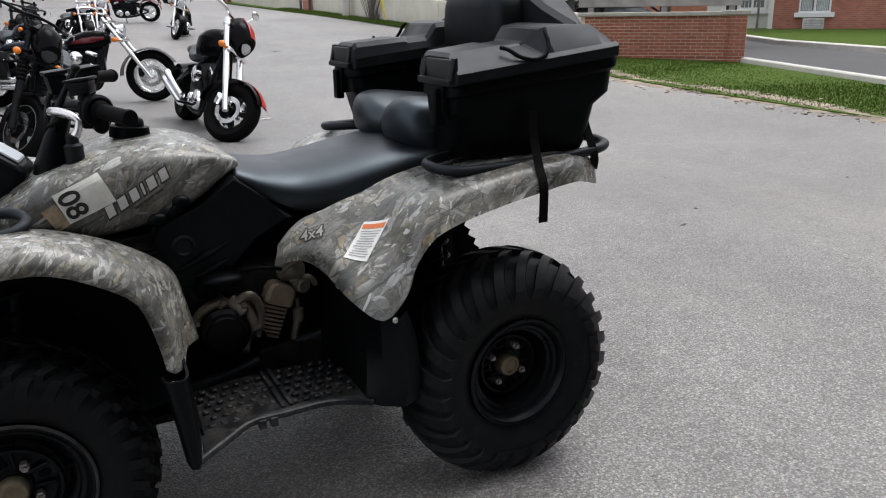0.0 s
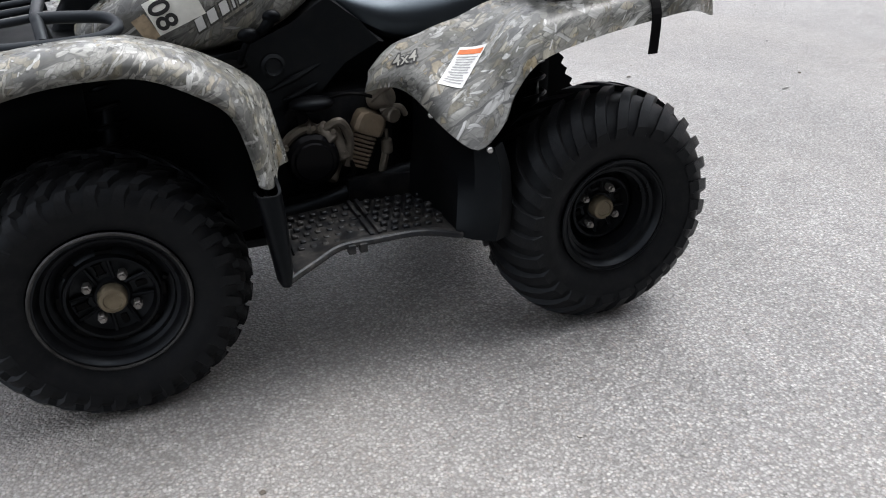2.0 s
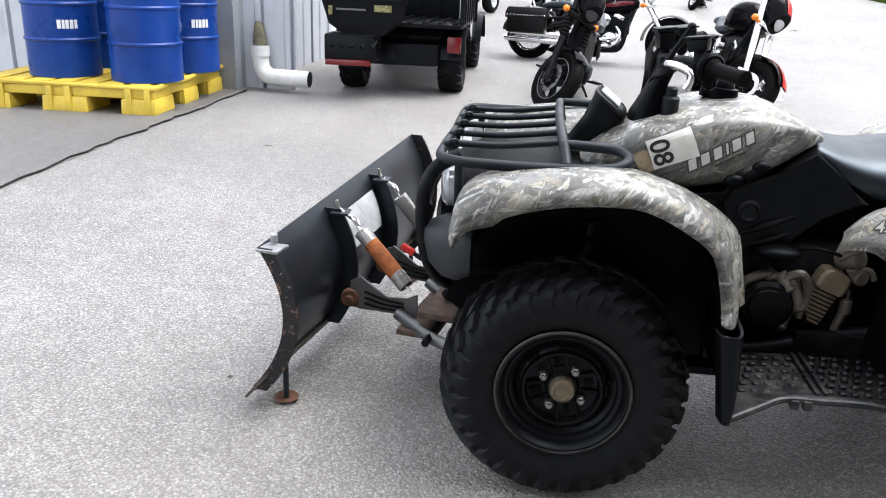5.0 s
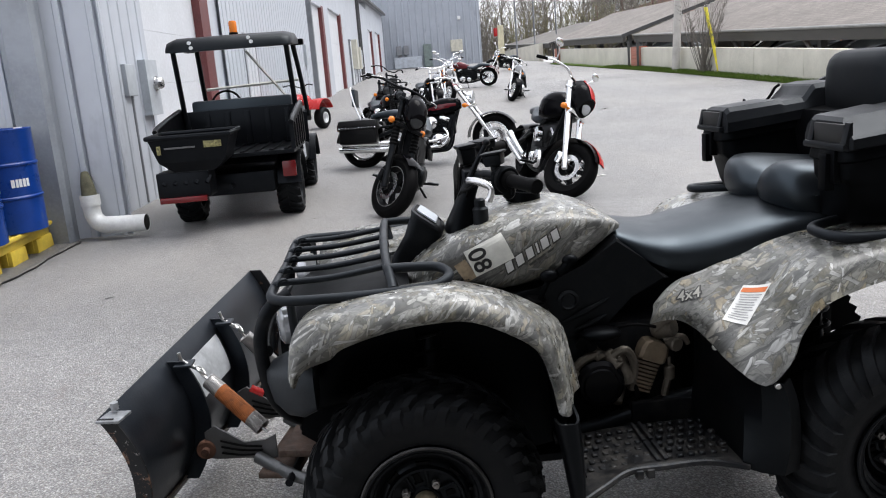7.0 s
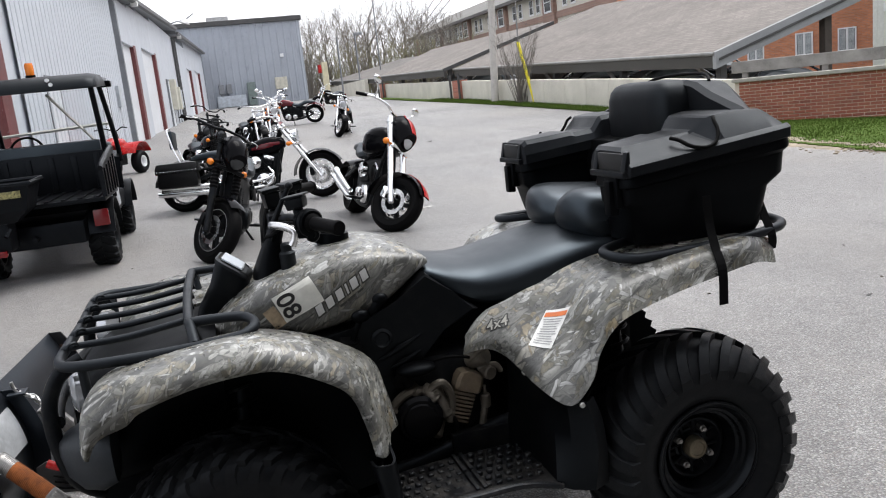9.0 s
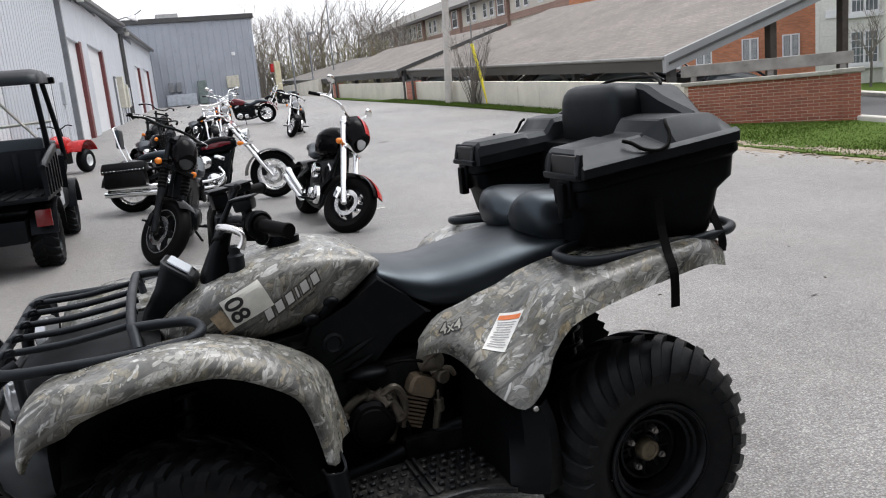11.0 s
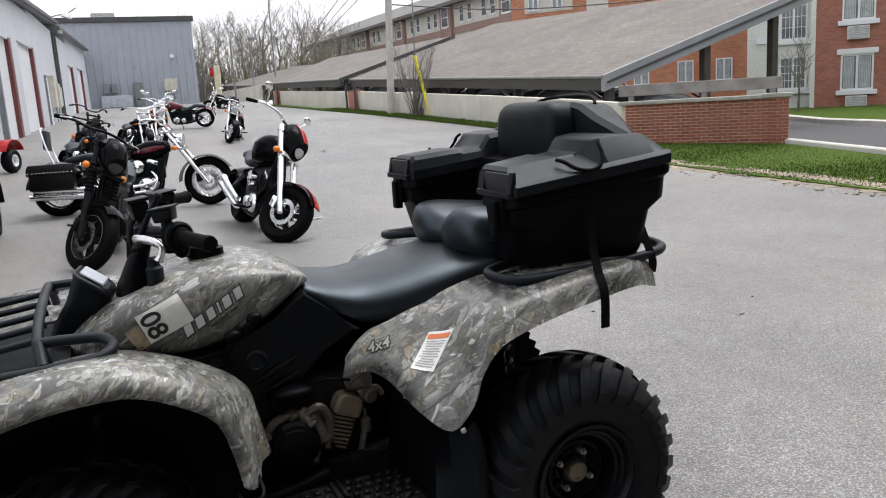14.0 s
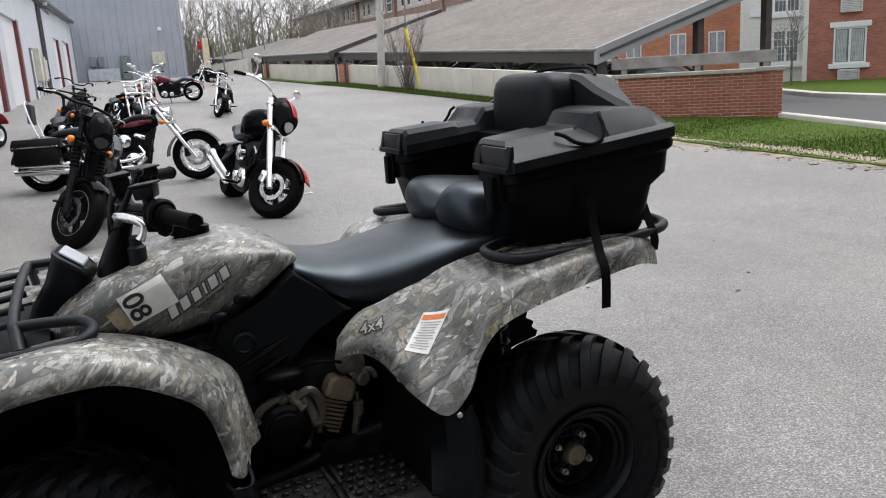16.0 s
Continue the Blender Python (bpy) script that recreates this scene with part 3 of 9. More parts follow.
REAR_TOP = [(0.055, -0.240, 0.668), (0.085, -0.243, 0.705), (0.125, -0.246, 0.735), (0.18, -0.25, 0.752), (0.23, -0.25, 0.77), (0.29, -0.26, 0.79), (0.35, -0.26, 0.815), (0.41, -0.27, 0.835), (0.47, -0.27, 0.845), (0.56, -0.27, 0.85), (0.66, -0.27, 0.855), (0.78, -0.27, 0.855), (0.87, -0.27, 0.845)]
REAR_LOW = [(0.040, -0.255, 0.620), (0.095, -0.300, 0.640), (0.130, -0.37, 0.627), (0.160, -0.50, 0.580), (0.205, -0.583, 0.552), (0.262, -0.588, 0.60), (0.29, -0.585, 0.665), (0.335, -0.582, 0.722), (0.395, -0.578, 0.752), (0.52, -0.572, 0.782), (0.65, -0.562, 0.802), (0.78, -0.545, 0.815), (0.885, -0.49, 0.788)]


def rear_fender():
    rows = []
    for i, (u, l) in enumerate(zip(REAR_TOP, REAR_LOW)):
        u, l = Vector(u), Vector(l)
        out = 0.035 if i > 6 else 0.012 + 0.004 * i
        m1, m2 = u.lerp(l, 0.35), u.lerp(l, 0.78)
        up = 0.03 * max(0.0, min(1.0, (i - 4) / 3.0))
        m1 += Vector((0, -0.01, out * 0.4 + up * 0.7))
        m2 += Vector((0, -out * 0.7, out * 0.8 + up * 0.8))
        rows.append([tuple(l), tuple(m2), tuple(m1), tuple(u)])
    return shell(B(), arc_rows(rows), 0.006)


part("rear_fender", rear_fender(), CAMO, quad, "camouflage printed plastic rear fender")
part("rear_fender", mirror_y(rear_fender()), CAMO, quad, "camouflage printed plastic rear fender")


def section(x, hw, top, bot, n=24, p=2.6, flat=0.55):
    """A rounded body section across the machine; its shoulders lie at flat of its height."""
    pts = []
    for k in range(n):
        a = 2 * math.pi * k / n
        c, s = math.cos(a), math.sin(a)
        y = hw * math.copysign(abs(c) ** (2 / p), c)
        mid = bot + (top - bot) * flat
        z = mid + (top - mid) * abs(s) ** (2 / p) if s >= 0 else mid - (mid - bot) * abs(s) ** (2 / 5.0)
        pts.append((x, y, z))
    return pts


def tank_cover():
    st = [(-0.60, 0.12, 0.80, 0.745), (-0.55, 0.175, 0.845, 0.742), (-0.48, 0.205, 0.888, 0.735), (-0.40, 0.222, 0.918, 0.725), (-0.30, 0.228, 0.945, 0.728), (-0.20, 0.224, 0.955, 0.750), (-0.12, 0.214, 0.945, 0.790), (-0.05, 0.195, 0.918, 0.845), (-0.01, 0.165, 0.892, 0.868)]
    st = list(zip(*[[v for v in smooth_path([(s[k], 0, 0) for s in st], 3)] for k in range(4)]))
    return loft(B(), [section(a.x, b.x, c.x, d.x, 32, 3.2, 0.62) for a, b, c, d in st])


part("tank_cover", tank_cover(), CAMO, quad, "camouflage fuel tank cover with silver lettering")


def seat():
    st = [(-0.045, 0.150, 0.880, 0.845), (-0.01, 0.178, 0.879, 0.810), (0.06, 0.195, 0.863, 0.760), (0.14, 0.210, 0.855, 0.722), (0.24, 0.224, 0.867, 0.722), (0.34, 0.228, 0.885, 0.745), (0.46, 0.232, 0.902, 0.775), (0.56, 0.238, 0.915, 0.80), (0.74, 0.22, 0.910, 0.83)]
    cols = [smooth_path([(s[k], 0, 0) for s in st], 4) for k in range(4)]
    return loft(B(), [section(a.x, b.x, c.x, d.x, 36, 2.35, 0.42) for a, b, c, d in zip(*cols)])


part("seat", seat(), VINYL, quad, "black vinyl seat, slightly dusty")

for side in (-1, 1):
    quad_wheel(quad, -0.6125, side, 0.205, True)
    quad_wheel(quad, 0.605, side, 0.246, False)


# -- frame, liners and engine --
def both(name, make, material, label="", parent=quad, smooth=38):
    a = part(name, make(), material, parent, label, smooth)
    b = part(name, mirror_y(make()), material, parent, label, smooth)
    return a, b


def wheel_liner():
    """Black inner wall of the front wheel arch."""
    bm = B()
    prism(bm, [(-0.93, 0.40), (-0.90, 0.66), (-0.84, 0.76), (-0.50, 0.79), (-0.36, 0.72), (-0.27, 0.60), (-0.225, 0.30), (-0.40, 0.27), (-0.80, 0.30)], "y", -0.235, -0.20)
    return bm


def front_splash():
    """Black wall behind the front wheel, from the liner out to the fender's edge."""
    rows = []
    for x, z in ((-0.292, 0.60), (-0.272, 0.53), (-0.25, 0.44), (-0.225, 0.36)):
        rows.append([(x, -0.565, z), (x + 0.01, -0.42, z), (x + 0.02, -0.22, z)])
    return shell(B(), arc_rows(rows), 0.005)


def rear_liner():
    bm = B()
    prism(bm, [(0.20, 0.40), (0.25, 0.62), (0.34, 0.74), (0.46, 0.79), (0.60, 0.80), (0.54, 0.66), (0.50, 0.45), (0.42, 0.32)], "y", -0.25, -0.21)
    return bm


both("wheel_arch_liner", wheel_liner, PLASTIC)
both("splash_guard", front_splash, PLASTIC)
both("wheel_arch_liner", rear_liner, PLASTIC)


def inner_flap():
    """Ragged black flap hung inside the rear arch."""
    r = random.Random(4)
    edge = [(0.600 + 0.125 * f + (0.010 if k % 2 else -0.004) + r.uniform(-0.004, 0.004), 0.80 - 0.29 * f) for k, f in ((k, k / 18) for k in range(19))]
    return prism(B(), [(0.48, 0.81)] + edge + [(0.50, 0.46)], "y", -0.112, -0.096)


both("inner_flap", inner_flap, PLASTIC, "ragged black flap inside the wheel arch")

bm = B()
box(bm, (-0.86, -0.16, 0.30), (-0.30, 0.16, 0.74), 0.03)
box(bm, (-0.30, -0.12, 0.28), (0.30, 0.12, 0.72), 0.03)
box(bm, (0.20, -0.16, 0.33), (0.62, 0.16, 0.80), 0.03)
box(bm, (0.55, -0.22, 0.76), (0.86, 0.22, 0.83), 0.02)
part("frame", bm, PLASTIC, quad, "black frame and body core")


def axle(x):
    bm = B()
    cyl(bm, (x, -0.40, 0.298), (x, 0.40, 0.298), 0.035, 14)
    for s in (-1, 1):
        tube(bm, [(x + 0.10, s * 0.12, 0.33), (x, s * 0.36, 0.25)], 0.016, 8, 1)
        tube(bm, [(x - 0.10, s * 0.12, 0.33), (x, s * 0.36, 0.25)], 0.016, 8, 1)
    return bm


part("axle", axle(-0.6125), STEEL_BLACK, quad)
part("axle", axle(0.6125), STEEL_BLACK, quad)
for s in (-1, 1):
    for x in (-0.56, 0.52):
        bm = B()
        coil(bm, (x, s * 0.27, 0.36), (x, s * 0.20, 0.70), 0.038, 0.006, 8)
        cyl(bm, (x, s * 0.27, 0.34), (x, s * 0.20, 0.72), 0.022, 10)
        part("shock_absorber", bm, STEEL_BLACK, quad)


SIDE_BLACK = worn("side_panel_black", (0.0022, 0.0023, 0.0028), 0.42, grain=240, large=9, vary=0.4, bump=0.12, dust=0.02, dist=0.001, spec=0.15, tint=(0.78, 0.90, 1.0))


def side_panel():
    """Black panel between tank, seat and engine, with two moulded ribs."""
    bm = B()
    prism(bm, [(-0.34, 0.735), (-0.25, 0.735), (-0.12, 0.79), (-0.035, 0.862), (0.04, 0.785), (0.11, 0.735), (0.0, 0.70), (-0.06, 0.62), (-0.15, 0.585), (-0.29, 0.61), (-0.33, 0.67)], "y", -0.222, -0.15, 0.008)
    for a, b in (((-0.20, 0.635), (-0.06, 0.695)), ((-0.16, 0.612), (-0.07, 0.648))):
        tube(bm, [(a[0], -0.222, a[1]), ((a[0] + b[0]) / 2, -0.228, (a[1] + b[1]) / 2), (b[0], -0.22, b[1])], [0.003, 0.010, 0.003], 8, 4)
    return bm


both("side_panel", side_panel, SIDE_BLACK, "scuffed black plastic side panel")

engine = part("engine", box(B(), (-0.18, -0.20, 0.34), (0.18, 0.16, 0.62), 0.03), STEEL_BLACK, quad, "dark air-cooled engine with grey cast fins")
engine.location = (-0.050, -0.012, 0.004)
bm = B()
cyl(bm, (-0.055, -0.17, 0.46), (-0.055, -0.262, 0.46), 0.068, 32, bevel=0.010)
cyl(bm, (-0.055, -0.25, 0.46), (-0.055, -0.268, 0.46), 0.050, 28, bevel=0.004)
part("clutch_cover", bm, GLOSS_BLACK, engine, "round black engine cover")
bm = B()
tube(bm, [(-0.128, -0.225, 0.46), (-0.12, -0.23, 0.50), (-0.09, -0.232, 0.53), (-0.05, -0.232, 0.54), (-0.015, -0.23, 0.52)], 0.013, 8)
for a, b, r in (((-0.03, -0.22, 0.54), (0.0, -0.245, 0.50), 0.020), ((0.005, -0.22, 0.53), (0.03, -0.245, 0.45), 0.018), ((0.02, -0.2, 0.44), (-0.01, -0.24, 0.395), 0.016), ((-0.07, -0.2, 0.56), (-0.045, -0.245, 0.53), 0.016)):
    cyl(bm, a, b, r, 12, bevel=0.004)
tube(bm, [(-0.02, -0.235, 0.53), (0.02, -0.245, 0.55), (0.045, -0.24, 0.50), (0.035, -0.235, 0.43)], 0.012, 8)
for p in ((-0.12, 0.50), (-0.05, 0.545), (0.0, 0.53), (0.03, 0.47)):
    cyl(bm, (p[0], -0.23, p[1]), (p[0], -0.258, p[1]), 0.007, 6)
part("engine_case", bm, ALLOY, engine, "weathered grey cast engine case")
bm = B()
tilt = Matrix.Translation((0.1, 0, 0.48)) @ Matrix.Rotation(radians(22), 4, "Y") @ Matrix.Translation((-0.1, 0, -0.48))
ring = []
for k in range(8):
    z = 0.412 + k * 0.0112
    for e, z0, z1 in ((1.0, z, z + 0.0062), (0.84, z + 0.0064, z + 0.0110)):
        for q in (z0, z1):
            ring.append([tuple(tilt @ Vector((0.080 + x * e, -0.15 + y * e, q))) for x, y in ((-0.036, -0.084), (-0.032, -0.088), (0.030, -0.088), (0.034, -0.084), (0.034, 0.084), (0.030, 0.088), (-0.032, 0.088), (-0.036, 0.084))])
for e, q in ((0.95, 0.503), (1.08, 0.508), (1.10, 0.535), (0.95, 0.552), (0.55, 0.560)):
    ring.append([tuple(tilt @ Vector((0.083 + x * e, -0.15 + y, q))) for x, y in ((-0.036, -0.090), (-0.028, -0.098), (0.028, -0.098), (0.036, -0.090), (0.036, 0.084), (0.028, 0.088), (-0.028, 0.088), (-0.036, 0.084))])
loft(bm, ring)
part("cylinder", bm, worn("tan_cast_alloy", (0.13, 0.10, 0.066), 0.55, 0.3, grain=90, large=16, vary=0.45, bump=0.4, dust=0.2), engine, "weathered cast cylinder with cooling fins", 20)
bm = B()
cyl(bm, (0.12, -0.19, 0.58), (0.16, -0.235, 0.60), 0.028, 14, bevel=0.006)
cyl(bm, (0.155, -0.215, 0.55), (0.165, -0.25, 0.55), 0.020, 14, bevel=0.004)
tube(bm, [(0.11, -0.22, 0.59), (0.15, -0.24, 0.625), (0.185, -0.235, 0.635)], 0.010, 8)
tube(bm, [(0.135, -0.22, 0.56), (0.18, -0.235, 0.57), (0.20, -0.23, 0.545)], 0.008, 8)
cyl(bm, (0.148, -0.225, 0.445), (0.148, -0.225, 0.485), 0.015, 14, bevel=0.004)
cyl(bm, (0.148, -0.225, 0.485), (0.148, -0.225, 0.510), 0.005, 8)
tube(bm, [(0.13, -0.225, 0.37), (0.135, -0.225, 0.41), (0.145, -0.225, 0.45)], 0.011, 8)
part("carburettor", bm, ALLOY, engine, "grey cast carburettor and hose fittings")
bm = B()
ball(bm, (-0.045, -0.235, 0.600), 0.05, (1.15, 0.75, 0.40), 20, 12)
part("intake_cover", bm, PLASTIC, engine)
part("hose", tube(B(), [(0.0, -0.2, 0.60), (0.05, -0.23, 0.615), (0.10, -0.23, 0.605), (0.13, -0.22, 0.59)], 0.005, 6), CLEAN_RUBBER, engine)
part("hose", tube(B(), [(-0.10, -0.23, 0.565), (-0.085, -0.24, 0.59), (-0.07, -0.235, 0.56)], 0.016, 8), CLEAN_RUBBER, engine)
part("hose", tube(B(), [(0.02, -0.22, 0.38), (0.05, -0.24, 0.41), (0.04, -0.24, 0.45)], 0.007, 6), CLEAN_RUBBER, engine)



# -- foot boards and mud guards --
def foot_board():
    bm = B()
    rows = []
    for x, ye, ze, z in ((-0.245, -0.612, 0.326, 0.326), (-0.18, -0.575, 0.339, 0.333), (-0.115, -0.540, 0.350, 0.338), (-0.03, -0.538, 0.352, 0.340), (0.08, -0.538, 0.352, 0.341), (0.135, -0.545, 0.347, 0.341), (0.178, -0.560, 0.338, 0.340)):
        rows.append([(x, ye, ze), (x + 0.01, ye + 0.02, ze + 0.002), (x + 0.02 * (x < -0.1), -0.49, z + 0.004), (x + 0.03 * (x < -0.1), -0.38, z), (x + 0.04 * (x < -0.1), -0.265, z - 0.004)])
    shell(bm, arc_rows(rows, 3), 0.008)
    tube(bm, [(-0.248, -0.614, 0.325), (-0.18, -0.576, 0.338), (-0.115, -0.542, 0.348), (-0.03, -0.540, 0.350), (0.08, -0.540, 0.350), (0.178, -0.562, 0.336)], 0.008, 8)
    for x in (-0.100, -0.072):
        box(bm, (x, -0.553, 0.330), (x + 0.018, -0.530, 0.352), 0.003)
    return bm


def rear_guard():
    """Tall moulded guard ahead of the rear wheel: three facets that meet in folds."""
    spec = [((0.150, -0.265, 0.338), (0.178, -0.400, 0.340), (0.172, -0.548, 0.330), (0.205, -0.566, 0.322), (0.252, -0.582, 0.318), (0.300, -0.555, 0.315)),
            ((0.158, -0.265, 0.42), (0.182, -0.400, 0.42), (0.188, -0.520, 0.42), (0.214, -0.552, 0.41), (0.262, -0.592, 0.405), (0.300, -0.560, 0.40)),
            ((0.172, -0.265, 0.52), (0.186, -0.400, 0.515), (0.200, -0.490, 0.51), (0.218, -0.548, 0.50), (0.258, -0.594, 0.49), (0.292, -0.560, 0.49)),
            ((0.182, -0.265, 0.578), (0.178, -0.390, 0.602), (0.196, -0.470, 0.592), (0.214, -0.540, 0.572), (0.244, -0.590, 0.556), (0.270, -0.560, 0.556))]
    cols = [smooth_path([row[k] for row in spec], 4) for k in range(6)]
    return shell(B(), [[c[i] for c in cols] for i in range(len(cols[0]))], 0.007)


def front_guard():
    """Narrow guard that falls from the fender's tail to the foot board's front corner."""
    rows = []
    for z, x0, wd in ((0.318, -0.262, 0.010), (0.35, -0.266, 0.018), (0.44, -0.279, 0.029), (0.53, -0.293, 0.036)):
        rows.append([(x0 - 0.004, -0.585, z), (x0, -0.618, z), (x0 + wd * 0.5, -0.624, z), (x0 + wd, -0.616, z), (x0 + wd + 0.006, -0.56, z + 0.01), (x0 + wd + 0.012, -0.25, z + 0.02)])
    return shell(B(), arc_rows(rows, 3), 0.006)


GUARD = worn("mud_guard_black", (0.0016, 0.0018, 0.0023), 0.36, grain=260, large=7, vary=0.4, bump=0.12, dust=0.012, dist=0.001, spec=0.14, tint=(0.78, 0.90, 1.0))
FOOT = worn("scraped_foot_board", (0.006, 0.006, 0.007), 0.45, grain=150, large=12, vary=0.5, bump=0.2, dust=0.20, dist=0.001, spec=0.3, tint=(0.85, 0.93, 1.0))
both("foot_board", foot_board, FOOT, "ribbed black plastic foot board")
both("mud_guard", rear_guard, GUARD, "moulded black mud guard", quad, 18)
both("mud_guard", front_guard, GUARD, "moulded black mud guard")
for s in (-1, 1):
    bm = B()
    for i in range(13):
        for k in range(6):
            x = -0.195 + i * 0.0285 + (0.012 if k % 2 else 0)
            if -0.035 < x < 0.0:
                continue
            y = -0.485 + k * 0.036
            z = 0.338 + 0.02 * max(-1, (x - 0.0) / 0.5) if x < 0 else 0.345
            box(bm, (x - 0.008, s * y - 0.009, z - 0.006), (x + 0.008, s * y + 0.009, z + 0.008), 0.0025, segments=1)
    st = part("grip_studs", bm, FOOT, quad, "rows of raised grip studs")
    st["kind"] = "stuff"
    bm = B()
    for y0 in (-0.50, -0.385):
        box(bm, (-0.032, s * y0, 0.335), (-0.022, s * (y0 + 0.105), 0.347), 0.002)
        box(bm, (-0.012, s * y0, 0.336), (-0.002, s * (y0 + 0.105), 0.348), 0.002)
    for v in bm.verts:
        v.co.z += 0.004
    part("foot_rail", bm, FOOT, quad, "worn tread bar")
    bm = B()
    tube(bm, [(-0.24, s * 0.24, 0.315), (-0.1, s * 0.24, 0.335), (0.10, s * 0.24, 0.385), (0.22, s * 0.24, 0.40)], 0.024, 10)
    box(bm, (-0.02, min(s * 0.235, s * 0.27), 0.335), (0.20, max(s * 0.235, s * 0.27), 0.40), 0.01)
    part("frame_tube", bm, STEEL_BLACK, quad)
    for p in ((0.235, 0.592, 0.550), (-0.282, 0.626, 0.520), (0.185, 0.50, 0.578), (0.170, 0.385, 0.582)):
        bm = B()
        cyl(bm, (p[0], s * (p[1] - 0.012), p[2]), (p[0] - 0.002, s * p[1], p[2]), 0.0075, 10, bevel=0.002)
        part("bolt", bm, ZINC, quad)


# -- nose --
def nose():
    rows = []
    for x, hw, top, bot in ((-0.97, 0.20, 0.66, 0.50), (-0.95, 0.27, 0.73, 0.46), (-0.88, 0.31, 0.765, 0.45), (-0.75, 0.30, 0.785, 0.46), (-0.60, 0.26, 0.79, 0.5)):
        rows.append(section(x, hw, top, bot, 24, 4.0, 0.6))
    return loft(B(), rows)


part("nose", nose(), PLASTIC, quad, "black plastic nose")


def bumper_corner():
    bm = B()
    rows = []
    for x, hy, z0, z1 in ((-1.0, 0.035, 0.60, 0.64), (-0.985, 0.06, 0.555, 0.655), (-0.95, 0.08, 0.53, 0.675), (-0.91, 0.085, 0.53, 0.69), (-0.875, 0.07, 0.55, 0.68)):
        yc = -0.34 - (x + 1.0) * 0.6
        ring = []
        for k in range(16):
            a = 2 * math.pi * k / 16
            ring.append((x + 0.022, yc + hy * math.copysign(abs(math.cos(a)) ** 0.7, math.cos(a)), (z0 + z1) / 2 + (z1 - z0) / 2 * math.copysign(abs(math.sin(a)) ** 0.7, math.sin(a))))
        rows.append(ring)
    return loft(bm, rows)


both("bumper", bumper_corner, worn("scuffed_bumper", (0.012, 0.0135, 0.016), 0.45, grain=160, large=9, vary=0.4, bump=0.2, dust=0.04, spec=0.3, tint=(0.82, 0.92, 1.0)), "grey-black moulded bumper corner")


def bumper_tube():
    bm = B()
    tube(bm, [(-0.90, -0.33, 0.82), (-0.955, -0.345, 0.79), (-0.985, -0.35, 0.72), (-0.985, -0.34, 0.62), (-0.97, -0.30, 0.52), (-0.93, -0.22, 0.44), (-0.85, -0.16, 0.40)], 0.018, 12)
    return bm


both("bumper_tube", bumper_tube, STEEL_BLACK)
bm = B()
tube(bm, [(-0.975, -0.34, 0.68), (-0.995, -0.2, 0.68), (-1.0, 0, 0.68), (-0.995, 0.2, 0.68), (-0.975, 0.34, 0.68)], 0.016, 10)
part("bumper_tube", bm, STEEL_BLACK, quad)


def headlamp():
    bm = B()
    lathe(bm, [(0, 0.01), (0.04, 0.008), (0.052, 0.0), (0.055, -0.03), (0, -0.03)], 24, pose(-0.935, -0.30, 0.735, 90, 0, -75))
    return bm


both("headlamp", headlamp, GLASS_LENS, "clear round headlamp")

# -- racks --
RAIL = [(-0.945, 0.0, 0.822), (-0.95, -0.25, 0.822), (-0.945, -0.355, 0.822), (-0.915, -0.395, 0.822), (-0.85, -0.405, 0.820), (-0.70, -0.412, 0.820), (-0.56, -0.420, 0.828), (-0.515, -0.405, 0.838), (-0.505, -0.375, 0.848), (-0.53, -0.345, 0.858), (-0.60, -0.338, 0.862), (-0.66, -0.335, 0.862)]
front_rack = part("front_rack", tube(B(), RAIL, 0.0125, 12), RACK_BLACK, quad, "satin black tubular front rack")
part("rack_rail", tube(B(), [(x, -y, z) for x, y, z in RAIL], 0.0125, 12), RACK_BLACK, front_rack)
for y in (-0.27, -0.135, 0.0, 0.135, 0.27):
    part("rack_bar", tube(B(), [(-0.945, y, 0.826), (-0.93, y, 0.836), (-0.80, y, 0.838), (-0.645, y, 0.856)], 0.0085, 10), RACK_BLACK, front_rack)
    part("rack_hook", tube(B(), [(-0.935, y - 0.022, 0.834), (-0.93, y - 0.022, 0.846), (-0.918, y - 0.014, 0.848), (-0.912, y, 0.838)], 0.004, 8), RACK_BLACK, front_rack)
part("rack_crossbar", tube(B(), [(-0.645, -0.40, 0.825), (-0.65, -0.36, 0.85), (-0.655, -0.30, 0.866), (-0.66, 0.0, 0.870), (-0.655, 0.30, 0.866), (-0.65, 0.36, 0.85), (-0.645, 0.40, 0.825)], 0.0125, 12), RACK_BLACK, front_rack)
for s in (-1, 1):
    part("rack_leg", tube(B(), [(-0.90, s * 0.36, 0.82), (-0.90, s * 0.34, 0.70)], 0.011, 10, 1), RACK_BLACK, front_rack)
    part("rack_leg", tube(B(), [(-0.65, s * 0.34, 0.855), (-0.63, s * 0.30, 0.76)], 0.011, 10, 1), RACK_BLACK, front_rack)
RAIL2 = [(0.965, 0.0, 0.888), (0.968, -0.25, 0.888), (0.960, -0.40, 0.886), (0.93, -0.455, 0.882), (0.86, -0.475, 0.876), (0.70, -0.482, 0.866), (0.52, -0.480, 0.862), (0.455, -0.465, 0.864), (0.425, -0.425, 0.868), (0.43, -0.37, 0.872), (0.50, -0.33, 0.875), (0.58, -0.30, 0.875)]
rear_rack = part("rear_rack", tube(B(), RAIL2, 0.0135, 12), RACK_BLACK, quad, "satin black tubular rear rack")
part("rack_rail", tube(B(), [(x, -y, z) for x, y, z in RAIL2], 0.0135, 12), RACK_BLACK, rear_rack)
